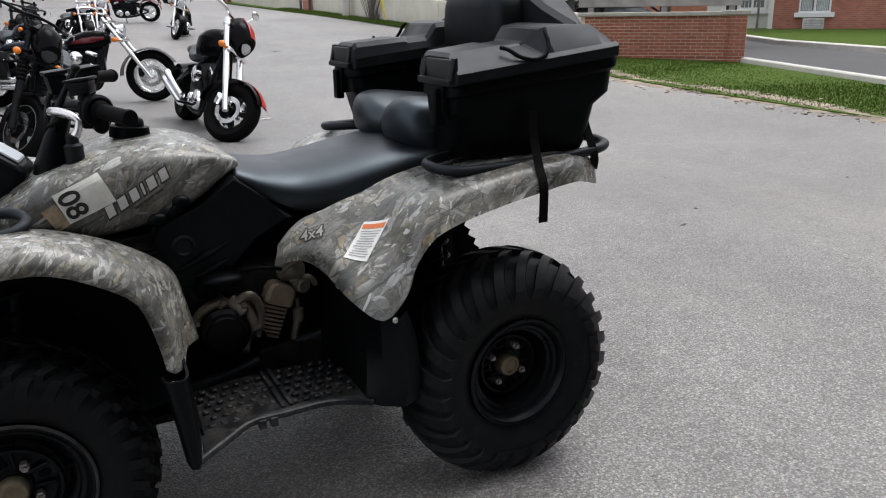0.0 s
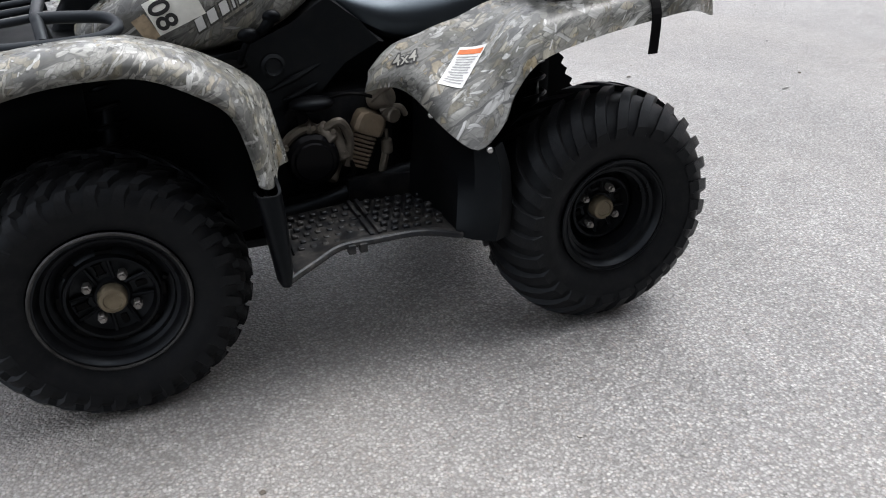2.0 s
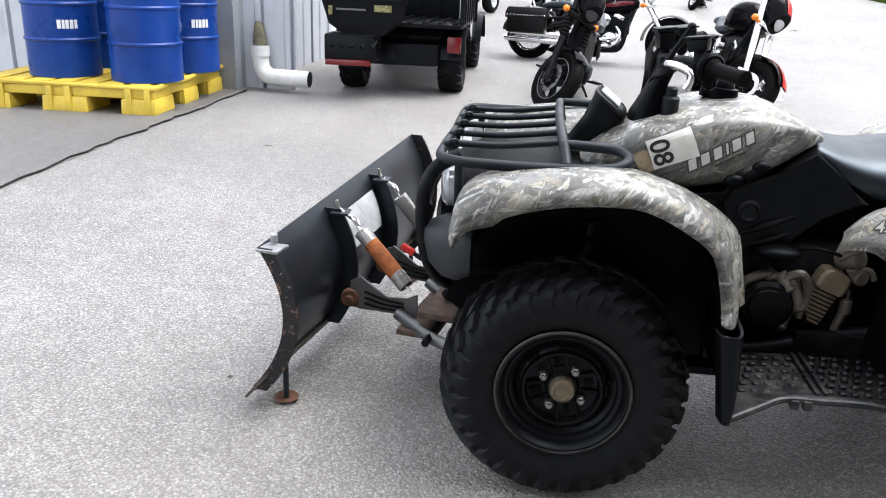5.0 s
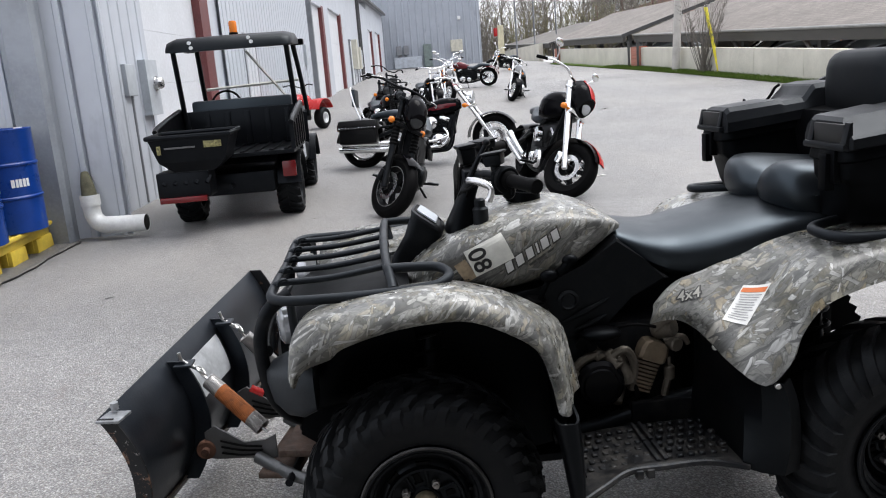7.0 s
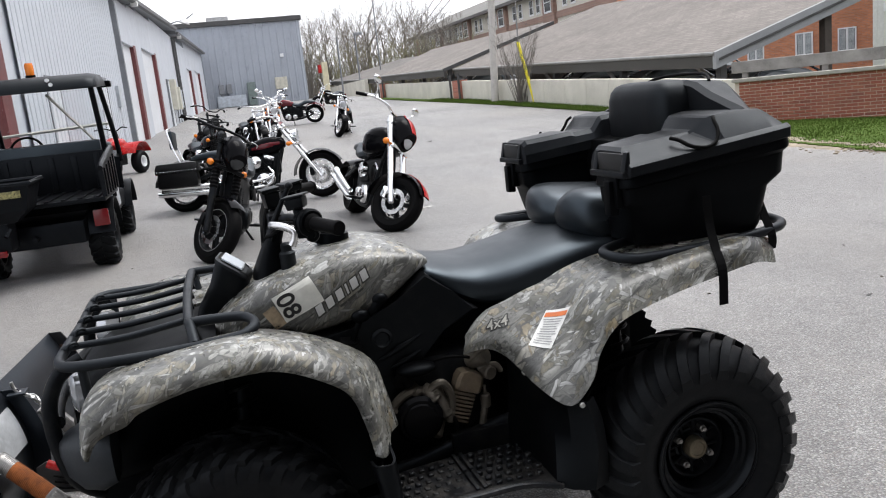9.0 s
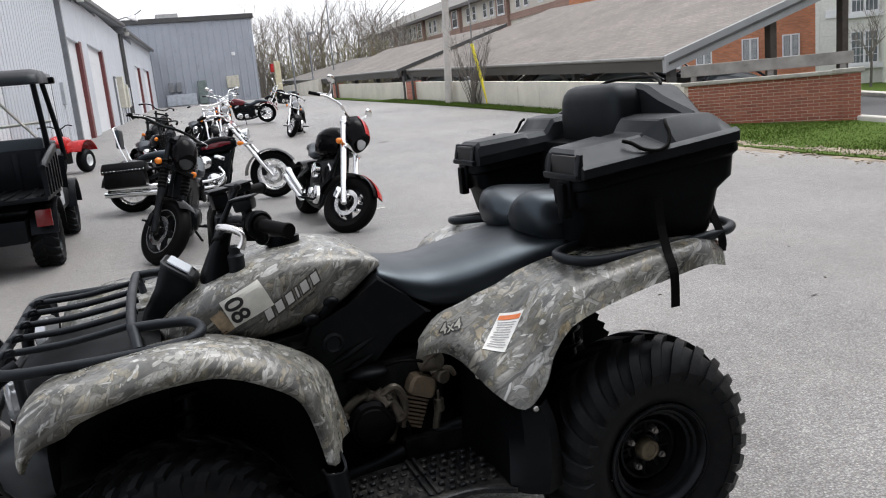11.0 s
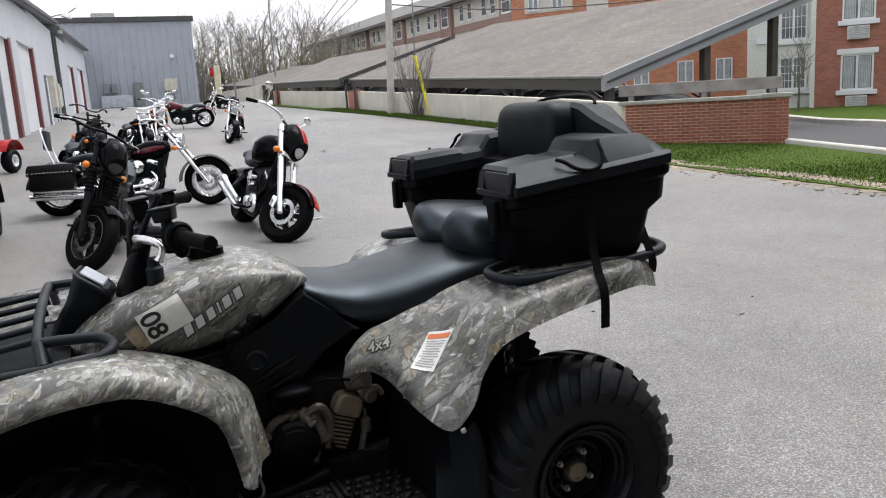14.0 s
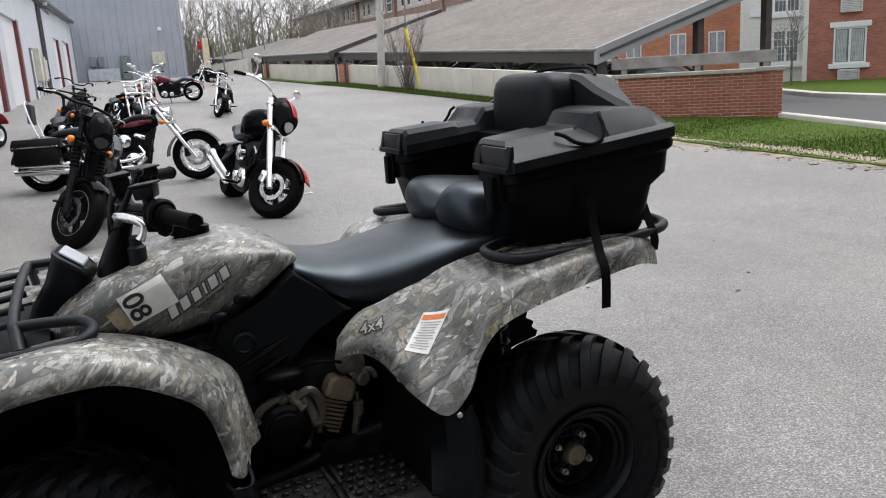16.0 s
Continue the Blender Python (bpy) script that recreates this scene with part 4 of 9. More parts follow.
for y in (-0.30, -0.1, 0.1, 0.30):
    part("rack_bar", tube(B(), [(0.58, y, 0.872), (0.78, y, 0.872), (0.965, y, 0.888)], 0.009, 10), RACK_BLACK, rear_rack)
part("rack_crossbar", tube(B(), [(0.58, -0.32, 0.872), (0.58, 0.32, 0.872)], 0.011, 10, 1), RACK_BLACK, rear_rack)

# -- handlebar --
bar = part("handlebar", tube(B(), [(-0.276, -0.385, 1.043), (-0.325, -0.28, 1.050), (-0.368, -0.18, 1.058), (-0.385, -0.10, 1.045), (-0.392, -0.05, 1.034), (-0.392, 0.05, 1.034), (-0.385, 0.11, 1.048), (-0.355, 0.20, 1.078), (-0.300, 0.30, 1.080), (-0.235, 0.385, 1.076)], 0.0115, 12), STEEL_BLACK, quad, "black handlebar with rubber grips")
for s, p, e in ((-1, Vector((-0.276, -0.385, 1.043)), Vector((-0.325, -0.28, 1.050))), (1, Vector((-0.235, 0.385, 1.076)), Vector((-0.300, 0.30, 1.080)))):
    d = (p - e).normalized()
    bm = B()
    rr = []
    for i in range(13):
        rr.append((0.0165 + (0.0012 if i % 2 else 0.0), i * 0.0082))
    lathe(bm, [(0, -0.004), (0.0175, -0.004), (0.019, 0.0), (0.019, 0.006)] + [(r, z + 0.008) for r, z in rr] + [(0.024, 0.112), (0.024, 0.119), (0, 0.119)], 20, Matrix.Translation(p) @ (-d).to_track_quat("Z", "Y").to_matrix().to_4x4())
    part("grip", bm, CLEAN_RUBBER, bar, "ribbed black rubber grip")
    q = p - d * 0.142
    bm = B()
    cyl(bm, q + d * 0.004, q + d * 0.026, 0.036, 20, bevel=0.005)
    cyl(bm, q - d * 0.016, q + d * 0.002, 0.032, 20, bevel=0.005)
    box(bm, (-0.027, -0.020, -0.040), (0.025, 0.024, 0.024), 0.008, Matrix.Translation(q) @ pose(0, 0, 0, 8, 0, s * 32))
    cyl(bm, q + d * 0.006 + Vector((0.004, 0, -0.034)), q + d * 0.022 + Vector((0.004, 0, -0.034)), 0.018, 16, bevel=0.004)
    part("switch_box", bm, PLASTIC, bar)
    for k in range(3):
        part("cable", tube(B(), [q - d * (0.022 + 0.02 * k) + Vector((-0.016, 0, -0.004)), q - d * (0.09 + 0.01 * k) + Vector((-0.030, 0, -0.014 - 0.012 * k)), (-0.418 - 0.008 * k, s * (0.10 - 0.02 * k), 0.99), (-0.440, s * 0.06, 0.90)], 0.0045, 8), CLEAN_RUBBER, bar)
for (x0, y0, z0), (x1, y1, z1), turn, lab in (((-0.023, -0.024, 0.0), (0.022, 0.024, 0.036), -22, "wedge-topped black brake fluid reservoir"), ((-0.026, -0.028, 0.0), (0.026, 0.028, 0.030), 22, "flat black brake fluid reservoir"), ((-0.021, -0.026, 0.0), (0.020, 0.026, 0.058), 8, "flat-topped black control box")):
    at = {36: (-0.350, -0.222, 1.084), 30: (-0.318, 0.235, 1.086), 58: (-0.392, 0.045, 1.064)}[round(z1 * 1000)]
    bm = B()
    m = Matrix.Translation(at) @ pose(0, 0, 0, 0, -7, turn)
    box(bm, (x0, y0, z0), (x1, y1, z1 * 0.80), 0.006, m, taper=(1.12, 1.12))
    box(bm, (x0 - 0.007, y0 - 0.007, z1 * 0.82), (x1 + 0.007, y1 + 0.007, z1), 0.003, m)
    cyl(bm, m @ Vector((0, 0, -0.024)), m @ Vector((0, 0, 0.004)), 0.014, 12)
    part("brake_reservoir" if z1 < 0.05 else "control_box", bm, SIDE_BLACK, bar, lab)
part("brake_lever", tube(B(), [(-0.424, -0.235, 1.052), (-0.410, -0.258, 1.052), (-0.388, -0.276, 1.046), (-0.373, -0.287, 1.034), (-0.375, -0.288, 1.016), (-0.382, -0.286, 1.002)], [0.0095, 0.0105, 0.010, 0.0085, 0.0085, 0.011], 12), ALUMINIUM, bar, "bright bare-metal brake lever")
part("brake_lever", tube(B(), [(-0.372, 0.20, 1.058), (-0.350, 0.25, 1.054), (-0.312, 0.33, 1.050), (-0.290, 0.365, 1.048)], [0.009, 0.009, 0.0085, 0.010], 10), STEEL_BLACK, bar, "black lever")
bm = B()
tube(bm, [(-0.412, -0.10, 1.030), (-0.384, -0.10, 1.082), (-0.356, -0.10, 1.130)], [0.010, 0.0075, 0.0065], 10)
ball(bm, (-0.354, -0.10, 1.134), 0.011, (1, 1, 0.9), 14, 10)
part("choke_rod", bm, STEEL_BLACK, bar, "thin black control rod with a round knob")
part("cable", tube(B(), [(-0.412, 0.02, 1.066), (-0.424, 0.01, 1.03), (-0.426, 0.0, 0.96), (-0.44, 0.0, 0.88)], 0.006, 8), CLEAN_RUBBER, bar)
bm = B()
tube(bm, [(-0.392, 0, 1.034), (-0.42, 0, 0.93), (-0.44, 0, 0.82)], 0.024, 12)
box(bm, (-0.418, -0.062, 1.012), (-0.368, 0.062, 1.056), 0.010)
part("steering_stem", bm, STEEL_BLACK, bar)
POD = pose(-0.525, -0.018, 0.80, 0, 0, -10)


def pod_ring(z, x0, x1, hw, slant, c=0.022):
    """A rounded section of the pod; slant drops its rider's side."""
    pts = []
    for cx, cy, a0 in ((x1 - c, hw - c, 0), (x0 + c, hw - c, 90), (x0 + c, c - hw, 180), (x1 - c, c - hw, 270)):
        for k in range(5):
            g = radians(a0 + 22.5 * k)
            x, y = cx + c * math.cos(g), cy + c * math.sin(g)
            pts.append(tuple(POD @ Vector((x, y, z - slant * (x - x0)))))
    return pts


meter = part("meter_pod", loft(B(), [pod_ring(-0.04, -0.135, -0.045, 0.052, 0.0), pod_ring(0.03, -0.105, -0.018, 0.058, 0.1), pod_ring(0.09, -0.066, 0.022, 0.064, 0.5), pod_ring(0.140, -0.046, 0.041, 0.067, 0.75), pod_ring(0.152, -0.042, 0.040, 0.067, 0.75), pod_ring(0.156, -0.038, 0.036, 0.063, 0.75)]), SIDE_BLACK, quad, "black instrument pod with a pale display")
part("pod_rim", loft(B(), [pod_ring(0.153, -0.043, 0.042, 0.068, 0.75), pod_ring(0.161, -0.041, 0.040, 0.066, 0.75), pod_ring(0.161, -0.035, 0.034, 0.059, 0.75), pod_ring(0.155, -0.033, 0.032, 0.057, 0.75)]), SCUFFED, meter, "dark display rim")
part("display", loft(B(), [pod_ring(0.155, -0.026, 0.025, 0.044, 0.75, 0.006), pod_ring(0.159, -0.025, 0.024, 0.043, 0.75, 0.006)]), worn("pale_display", (0.36, 0.40, 0.44), 0.15, vary=0.1, bump=0.0), meter, "pale grey display glass")


def cover_ring(x, y, z, hx, hy, n=24):
    """A rounded oblong round (x, y) at height z."""
    out = []
    for k in range(n):
        g = 2 * math.pi * k / n
        out.append((x + hx * math.copysign(abs(math.cos(g)) ** 0.6, math.cos(g)), y + hy * math.copysign(abs(math.sin(g)) ** 0.6, math.sin(g)), z))
    return out


part("bar_cover", loft(B(), [cover_ring(-0.424, -0.03, 0.845, 0.060, 0.088), cover_ring(-0.424, -0.035, 0.878, 0.060, 0.084), cover_ring(-0.426, -0.04, 0.905, 0.050, 0.074), cover_ring(-0.424, -0.05, 0.940, 0.036, 0.058), cover_ring(-0.414, -0.055, 0.985, 0.024, 0.050), cover_ring(-0.397, -0.055, 1.022, 0.020, 0.048), cover_ring(-0.395, -0.055, 1.032, 0.014, 0.040)]), PLASTIC, bar, "black moulded cover round the steering stem")
bm = B()
cyl(bm, (-0.384, -0.115, 0.868), (-0.385, -0.118, 0.962), 0.022, 18, bevel=0.006)
cyl(bm, (-0.385, -0.118, 0.955), (-0.386, -0.119, 0.984), 0.015, 16, bevel=0.004)
part("ignition_switch", bm, SCUFFED, bar, "round black ignition switch")
bm = B()
lathe(bm, [(0, 0.05), (0.028, 0.05), (0.034, 0.044), (0.036, 0.03), (0.048, 0.028), (0.050, 0.012), (0.05, 0.0), (0, 0.0)], 28, pose(-0.245, 0.0, 0.948, 0, 6, 0))
part("fuel_cap", bm, PLASTIC, quad, "black plastic fuel cap")
bm = B()
tube(bm, [(-0.26, -0.235, 0.70), (-0.245, -0.252, 0.745), (-0.235, -0.255, 0.765)], 0.008, 8)
ball(bm, (-0.23, -0.255, 0.782), 0.022, (1.15, 0.8, 0.8))
part("gear_lever", bm, PLASTIC, quad, "black gear selector knob")
bm = B()
for k in range(6):
    lathe(bm, [(0.0, 0), (0.040 - 0.003 * k, 0), (0.043 - 0.003 * k, 0.006), (0.038 - 0.003 * k, 0.012), (0, 0.012)], 18, pose(-0.265, -0.225, 0.655 + 0.011 * k, 12, 6, 0))
part("lever_boot", bm, CLEAN_RUBBER, quad, "ribbed black rubber boot")
bm = B()
lathe(bm, [(0, 0.0), (0.028, 0.0), (0.030, 0.006), (0.022, 0.010), (0.018, 0.004), (0, 0.004)], 20, pose(-0.175, -0.222, 0.70, 90, 0, 0))
part("side_cap", bm, SCUFFED, quad)

bm = B()
tube(bm, [(-0.205, -0.215, 0.775), (-0.205, -0.245, 0.782), (-0.19, -0.262, 0.800), (-0.178, -0.265, 0.818)], [0.010, 0.010, 0.013, 0.015], 10)
ball(bm, (-0.175, -0.265, 0.822), 0.018, (1.2, 0.9, 0.9), 14, 10)
part("fuel_valve_knob", bm, PLASTIC, quad, "black bent fuel valve knob")

# belly under the engine: unseen plate and blocks added to keep light out
bm = B()
box(bm, (-0.60, -0.235, 0.235), (0.56, 0.235, 0.262), 0.012)
part("skid_plate", bm, STEEL_BLACK, quad, "black steel skid plate added under the engine to block light")
part("front_drive", box(B(), (-0.60, -0.18, 0.262), (-0.18, 0.18, 0.60), 0.03), PLASTIC, quad, "dark block added behind the front wheel to block light")
part("rear_drive", box(B(), (0.18, -0.20, 0.262), (0.50, 0.20, 0.60), 0.03), PLASTIC, quad, "dark block added ahead of the rear wheel to block light")


# -- printed marks, laid on the curved panels --
from mathutils.bvhtree import BVHTree


def tree_of(ob):
    me = ob.data
    return BVHTree.FromPolygons([v.co.copy() for v in me.vertices], [tuple(p.vertices) for p in me.polygons])


def lay(bm, on, centre, right, up, lift=0.0015):
    """Projects a flat mesh (in x, y) on to a panel, seen square on."""
    tree = tree_of(on)
    right = Vector(right).normalized()
    up = Vector(up)
    up = (up - right * up.dot(right)).normalized()
    n = right.cross(up)
    c = Vector(centre)
    for v in bm.verts:
        p = c + right * v.co.x + up * v.co.y
        hit, normal, _, _ = tree.ray_cast(p + n * 0.15, -n)
        if hit is None:
            hit, normal = p, n
        if normal.dot(n) < 0:
            normal = -normal
        v.co = hit + n * (lift + v.co.z)
    return bm


def sheet(w, h, nx=10, ny=10):
    bm = B()
    g = [[bm.verts.new((-w / 2 + w * i / nx, -h / 2 + h * k / ny, 0)) for i in range(nx + 1)] for k in range(ny + 1)]
    for a, b in zip(g, g[1:]):
        for i in range(nx):
            bm.faces.new((a[i], a[i + 1], b[i + 1], b[i]))
    return bm


def words(text, size, bold=0.0, shear=0.0):
    cu = bpy.data.curves.new("text", "FONT")
    cu.body, cu.size, cu.align_x, cu.align_y, cu.offset, cu.shear = text, size, "CENTER", "CENTER", bold, shear
    ob = bpy.data.objects.new("text", cu)
    me = bpy.data.meshes.new_from_object(ob)
    bm = B()
    bm.from_mesh(me)
    bpy.data.objects.remove(ob)
    return bm


def moved(bm, x, y, turn=0.0):
    m = pose(x, y, 0, 0, 0, turn)
    for v in bm.verts:
        v.co = m @ v.co
    return bm


def find(name, index=0):
    return [c for c in quad.children if c.name.split(".")[0] == name][index]


tank = find("tank_cover")
rear = find("rear_fender")
# year sticker
D_C, D_R, D_U = (-0.380, -0.24, 0.847), (0.098, 0.012, 0.042), (-0.035, 0.0, 0.09)
part("year_sticker", lay(sheet(0.112, 0.076), tank, D_C, D_R, D_U), CREAM_STICKER, quad, "cream sticker reading 08", 0)
part("lettering", lay(moved(words("08", 0.066, 0.0012), -0.030, 0.0, -90), tank, D_C, D_R, D_U, 0.003), INK, quad, "", 0)
part("torn_tape", lay(moved(sheet(0.034, 0.058, 5, 5), -0.074, -0.012, 8), tank, D_C, D_R, D_U, 0.001), worn("brown_paper", (0.30, 0.23, 0.15), 0.8, grain=80, large=40, vary=0.35), quad, "torn brown paper edge", 0)
bars = B()
for k in range(6):
    s2 = moved(sheet(0.04 - 0.006 * (k % 3), 0.003, 4, 1), 0.032, -0.022 + 0.008 * k)
    me = bpy.data.meshes.new("bar")
    s2.to_mesh(me)
    s2.free()
    bars.from_mesh(me)
part("small_print", lay(bars, tank, D_C, D_R, D_U, 0.003), CREAM_STICKER, quad, "", 0)
# maker's word drawn as plain slanted bars
K_C, K_R, K_U = (-0.262, -0.24, 0.850), (0.115, 0.010, 0.066), (-0.05, 0.0, 0.10)
MARK_EDGE = worn("dark_print", (0.03, 0.03, 0.026), 0.4, vary=0.3, bump=0.0)


def slanted(w, h, x, y, slant=0.28):
    bm = moved(sheet(w, h, 3, 4), x, y)
    for v in bm.verts:
        v.co.x += v.co.y * slant
    return bm


for k, w in enumerate((0.020, 0.021, 0.020, 0.006, 0.021, 0.020)):
    x = (-0.083, -0.050, -0.018, 0.006, 0.030, 0.064)[k] + 0.006
    part("mark_outline", lay(slanted(w + 0.007, 0.035, x + 0.0008, -0.001), tank, K_C, K_R, K_U, 0.0014), MARK_EDGE, quad, "", 0)
    part("maker_mark", lay(slanted(w, 0.027, x, 0.0), tank, K_C, K_R, K_U, 0.003), SILVER_INK, quad, "silver slanted bar of the maker's mark", 0)
for k, (x, w) in enumerate(((-0.012, 0.022), (0.016, 0.026), (0.046, 0.020))):
    part("small_print", lay(slanted(w, 0.006, x, -0.028), tank, K_C, K_R, K_U, 0.002), MARK_EDGE, quad, "", 0)
# 4x4
F_C, F_R, F_U = (0.130, -0.30, 0.705), (0.10, -0.035, 0.026), (-0.02, 0.05, 0.09)
part("lettering", lay(words("4x4", 0.042, 0.0035, 0.25), rear, F_C, F_R, F_U, 0.002), INK, quad, "", 0)
part("lettering", lay(words("4x4", 0.041, 0.0003, 0.25), rear, F_C, F_R, F_U, 0.0032), worn("faded_lettering", (0.27, 0.265, 0.235), 0.4, vary=0.2, bump=0.0), quad, "faded grey lettering reading 4x4", 0)
# warning label
W_C, W_R, W_U = (0.235, -0.415, 0.705), (0.048, -0.035, -0.028), (0.075, 0.085, 0.06)
part("warning_label", lay(sheet(0.058, 0.118), rear, W_C, W_R, W_U, 0.002), STICKER, quad, "white and orange warning label", 0)
part("label_stripe", lay(moved(sheet(0.052, 0.014, 8, 2), 0, 0.043), rear, W_C, W_R, W_U, 0.0035), ORANGE_INK, quad, "", 0)
prints = B()
for k in range(11):
    me = bpy.data.meshes.new("bar")
    q = moved(sheet(0.046 - 0.012 * (k % 4 == 3) - 0.004 * (k % 3), 0.0026, 6, 1), 0.0, 0.028 - 0.0075 * k)
    q.to_mesh(me)
    q.free()
    prints.from_mesh(me)
part("small_print", lay(prints, rear, W_C, W_R, W_U, 0.0035), GREY_INK, quad, "", 0)


# ---- cargo trunk on the rear rack ----
trunk = thing("cargo_trunk", "black plastic cargo trunk with backrest, strapped on the rear rack", "cargo trunk")


LID_BLACK = worn("weathered_lid_plastic", (0.004, 0.0042, 0.005), 0.44, grain=220, large=8, vary=0.35, bump=0.15, dust=0.02, dist=0.001, spec=0.25, tint=(0.80, 0.90, 1.0))


def rise(x, z):
    """The bins' rims climb towards the back."""
    return z + max(0.0, min(1.0, (z - 0.92) / 0.12)) * 0.155 * (x - 0.42)


def bin_ring(x0, x1, y0, y1, z, c=0.045, n=5, taper=0.0):
    pts = []
    for cx, cy, a0 in ((x1 - c, y1 - c, 0), (x0 + c, y1 - c, 90), (x0 + c, y0 + c, 180), (x1 - c, y0 + c, 270)):
        for k in range(n):
            a = radians(a0 + 90 * k / (n - 1))
            x, y = cx + c * math.cos(a), cy + c * math.sin(a)
            f = max(0.0, 1 - (x - x0) / (x1 - x0))
            y += 0.065 * f - taper * 0.85 * f * max(0.0, (y - y0) / (y1 - y0))
            x = 0.462 + (x - 0.402) * 0.885
            pts.append((x, y, rise(x, z) + 0.012 * (z > 1.0)))
    return pts


TAPER = 0.19


def bin_body():
    return loft(B(), [bin_ring(0.475, 0.845, -0.465, -0.20, 0.878, 0.03, 5, 0.10), bin_ring(0.462, 0.862, -0.475, -0.19, 0.90, taper=0.13), bin_ring(0.445, 0.88, -0.488, -0.18, 0.965, taper=0.16), bin_ring(0.442, 0.882, -0.49, -0.18, 0.972, taper=0.16), bin_ring(0.422, 0.925, -0.50, -0.17, 0.99, taper=TAPER), bin_ring(0.419, 0.931, -0.502, -0.167, 1.016, taper=TAPER), bin_ring(0.411, 0.942, -0.511, -0.160, 1.022, taper=TAPER), bin_ring(0.411, 0.944, -0.512, -0.160, 1.030, taper=TAPER), bin_ring(0.415, 0.938, -0.505, -0.165, 1.05, taper=TAPER)])


def bin_lid():
    """One moulded lid: a band round its rim, a long slanted outer face with a saddle for the handle, a high tail."""
    rows = []
    for x, crest, inset, cut in ((0.474, 1.108, 0.030, 0.010), (0.478, 1.136, 0.040, 0.0), (0.490, 1.146, 0.058, 0.0), (0.560, 1.152, 0.072, 0.0), (0.640, 1.160, 0.080, 0.0), (0.648, 1.158, 0.098, 0.0), (0.655, 1.155, 0.120, 0.0), (0.715, 1.161, 0.124, 0.0), (0.722, 1.166, 0.118, 0.0), (0.742, 1.196, 0.078, 0.0), (0.749, 1.201, 0.070, 0.0), (0.80, 1.207, 0.066, 0.0), (0.880, 1.206, 0.060, 0.0), (0.890, 1.200, 0.056, 0.0), (0.925, 1.166, 0.030, 0.004), (0.934, 1.150, 0.020, 0.014)):
        f = 1 - (x - 0.42) / 0.51
        zb = 1.092 + 0.125 * (x - 0.42)
        yo = -0.514 + 0.062 * f + cut
        yi = -0.152 - 0.098 * f - cut
        yc = min(yo + inset, yi - 0.05)
        rows.append([(x, yo + 0.006, zb - 0.030), (x, yo, zb - 0.026), (x, yo, zb - 0.002), (x, yo + 0.008, zb + 0.004), (x, yo + 0.018, zb + 0.008), (x, yc, crest - 0.006), (x, yc + 0.008, crest), (x, yi - 0.03, crest + 0.002), (x, yi - 0.012, crest - 0.012), (x, yi, zb), (x, yi, zb - 0.030)])
    return loft(B(), rows)


def lid_nose():
    """The hooded latch recess at the front end of the lid."""
    bm = B()
    box(bm, (0.458, -0.448, 1.068), (0.484, -0.262, 1.086), 0.007)
    for y in (-0.436, -0.284):
        prism(bm, [(0.463, 1.082), (0.484, 1.082), (0.484, 1.138), (0.475, 1.136)], "y", y - 0.012, y + 0.012, 0.004)
    return bm


def bin_handle():
    return tube(B(), [(0.618, -0.424, 1.156), (0.630, -0.446, 1.150), (0.650, -0.472, 1.133), (0.684, -0.486, 1.127), (0.716, -0.482, 1.138), (0.734, -0.466, 1.165), (0.738, -0.446, 1.188), (0.746, -0.430, 1.199)], 0.0052, 10)


def bin_latch():
    bm = B()
    box(bm, (0.462, -0.405, 0.985), (0.49, -0.335, 1.07), 0.008)
    box(bm, (0.450, -0.388, 0.965), (0.477, -0.352, 1.06), 0.006)
    return bm


for flip in (False, True):
    def side(bm):
        return mirror_y(bm) if flip else bm
    b = part("bin", side(bin_body()), PLASTIC, trunk, "black moulded side bin")
    lid = part("lid", side(bin_lid()), LID_BLACK, trunk, "scuffed black bin lid", 20)
    part("lid_nose", side(lid_nose()), LID_BLACK, lid, "moulded latch recess at the lid's front")
    # solid black block put in for the shade of the recess
    part("latch_recess", side(box(B(), (0.471, -0.428, 1.084), (0.486, -0.292, 1.132), 0.004)), INK, lid, "black block standing for the shade in the latch recess")
    part("handle", side(bin_handle()), CLEAN_RUBBER, lid, "black rope handle")
    part("latch", side(bin_latch()), PLASTIC, b, "black plastic latch")

# rear bin, back pad and hood
PAD_BLACK = worn("matt_black_vinyl", (0.0022, 0.0023, 0.0028), 0.5, grain=650, large=6, vary=0.2, bump=0.12, dist=0.0006, spec=0.26, tint=(0.78, 0.90, 1.0))
bm = B()
loft(bm, [bin_ring(0.70, 0.90, -0.24, 0.24, 0.88), bin_ring(0.66, 0.93, -0.24, 0.24, 1.02), bin_ring(0.68, 0.95, -0.24, 0.24, 1.07)])
part("rear_bin", bm, PLASTIC, trunk, "black moulded rear bin")
rows = []
for y, x0, x1, z in ((-0.44, 0.85, 0.925, 1.175), (-0.39, 0.845, 0.95, 1.212), (-0.32, 0.85, 0.985, 1.232), (-0.25, 0.848, 1.01, 1.256), (-0.19, 0.84, 1.025, 1.288), (-0.15, 0.83, 1.03, 1.298), (0.15, 0.83, 1.03, 1.298), (0.19, 0.84, 1.025, 1.288), (0.25, 0.848, 1.01, 1.256), (0.32, 0.85, 0.985, 1.232), (0.39, 0.845, 0.95, 1.212), (0.44, 0.85, 0.925, 1.175)):
    rows.append([(x0, y, 1.06), (x0 + 0.005, y, z - 0.012), (x0 + 0.025, y, z), (x1 - 0.06, y, z - 0.012), (x1 - 0.02, y, z - 0.05), (x1, y, 1.06)])
part("rear_hood", loft(B(), rows), LID_BLACK, trunk, "scuffed black moulded hood behind the backrest", 16)
rows = []
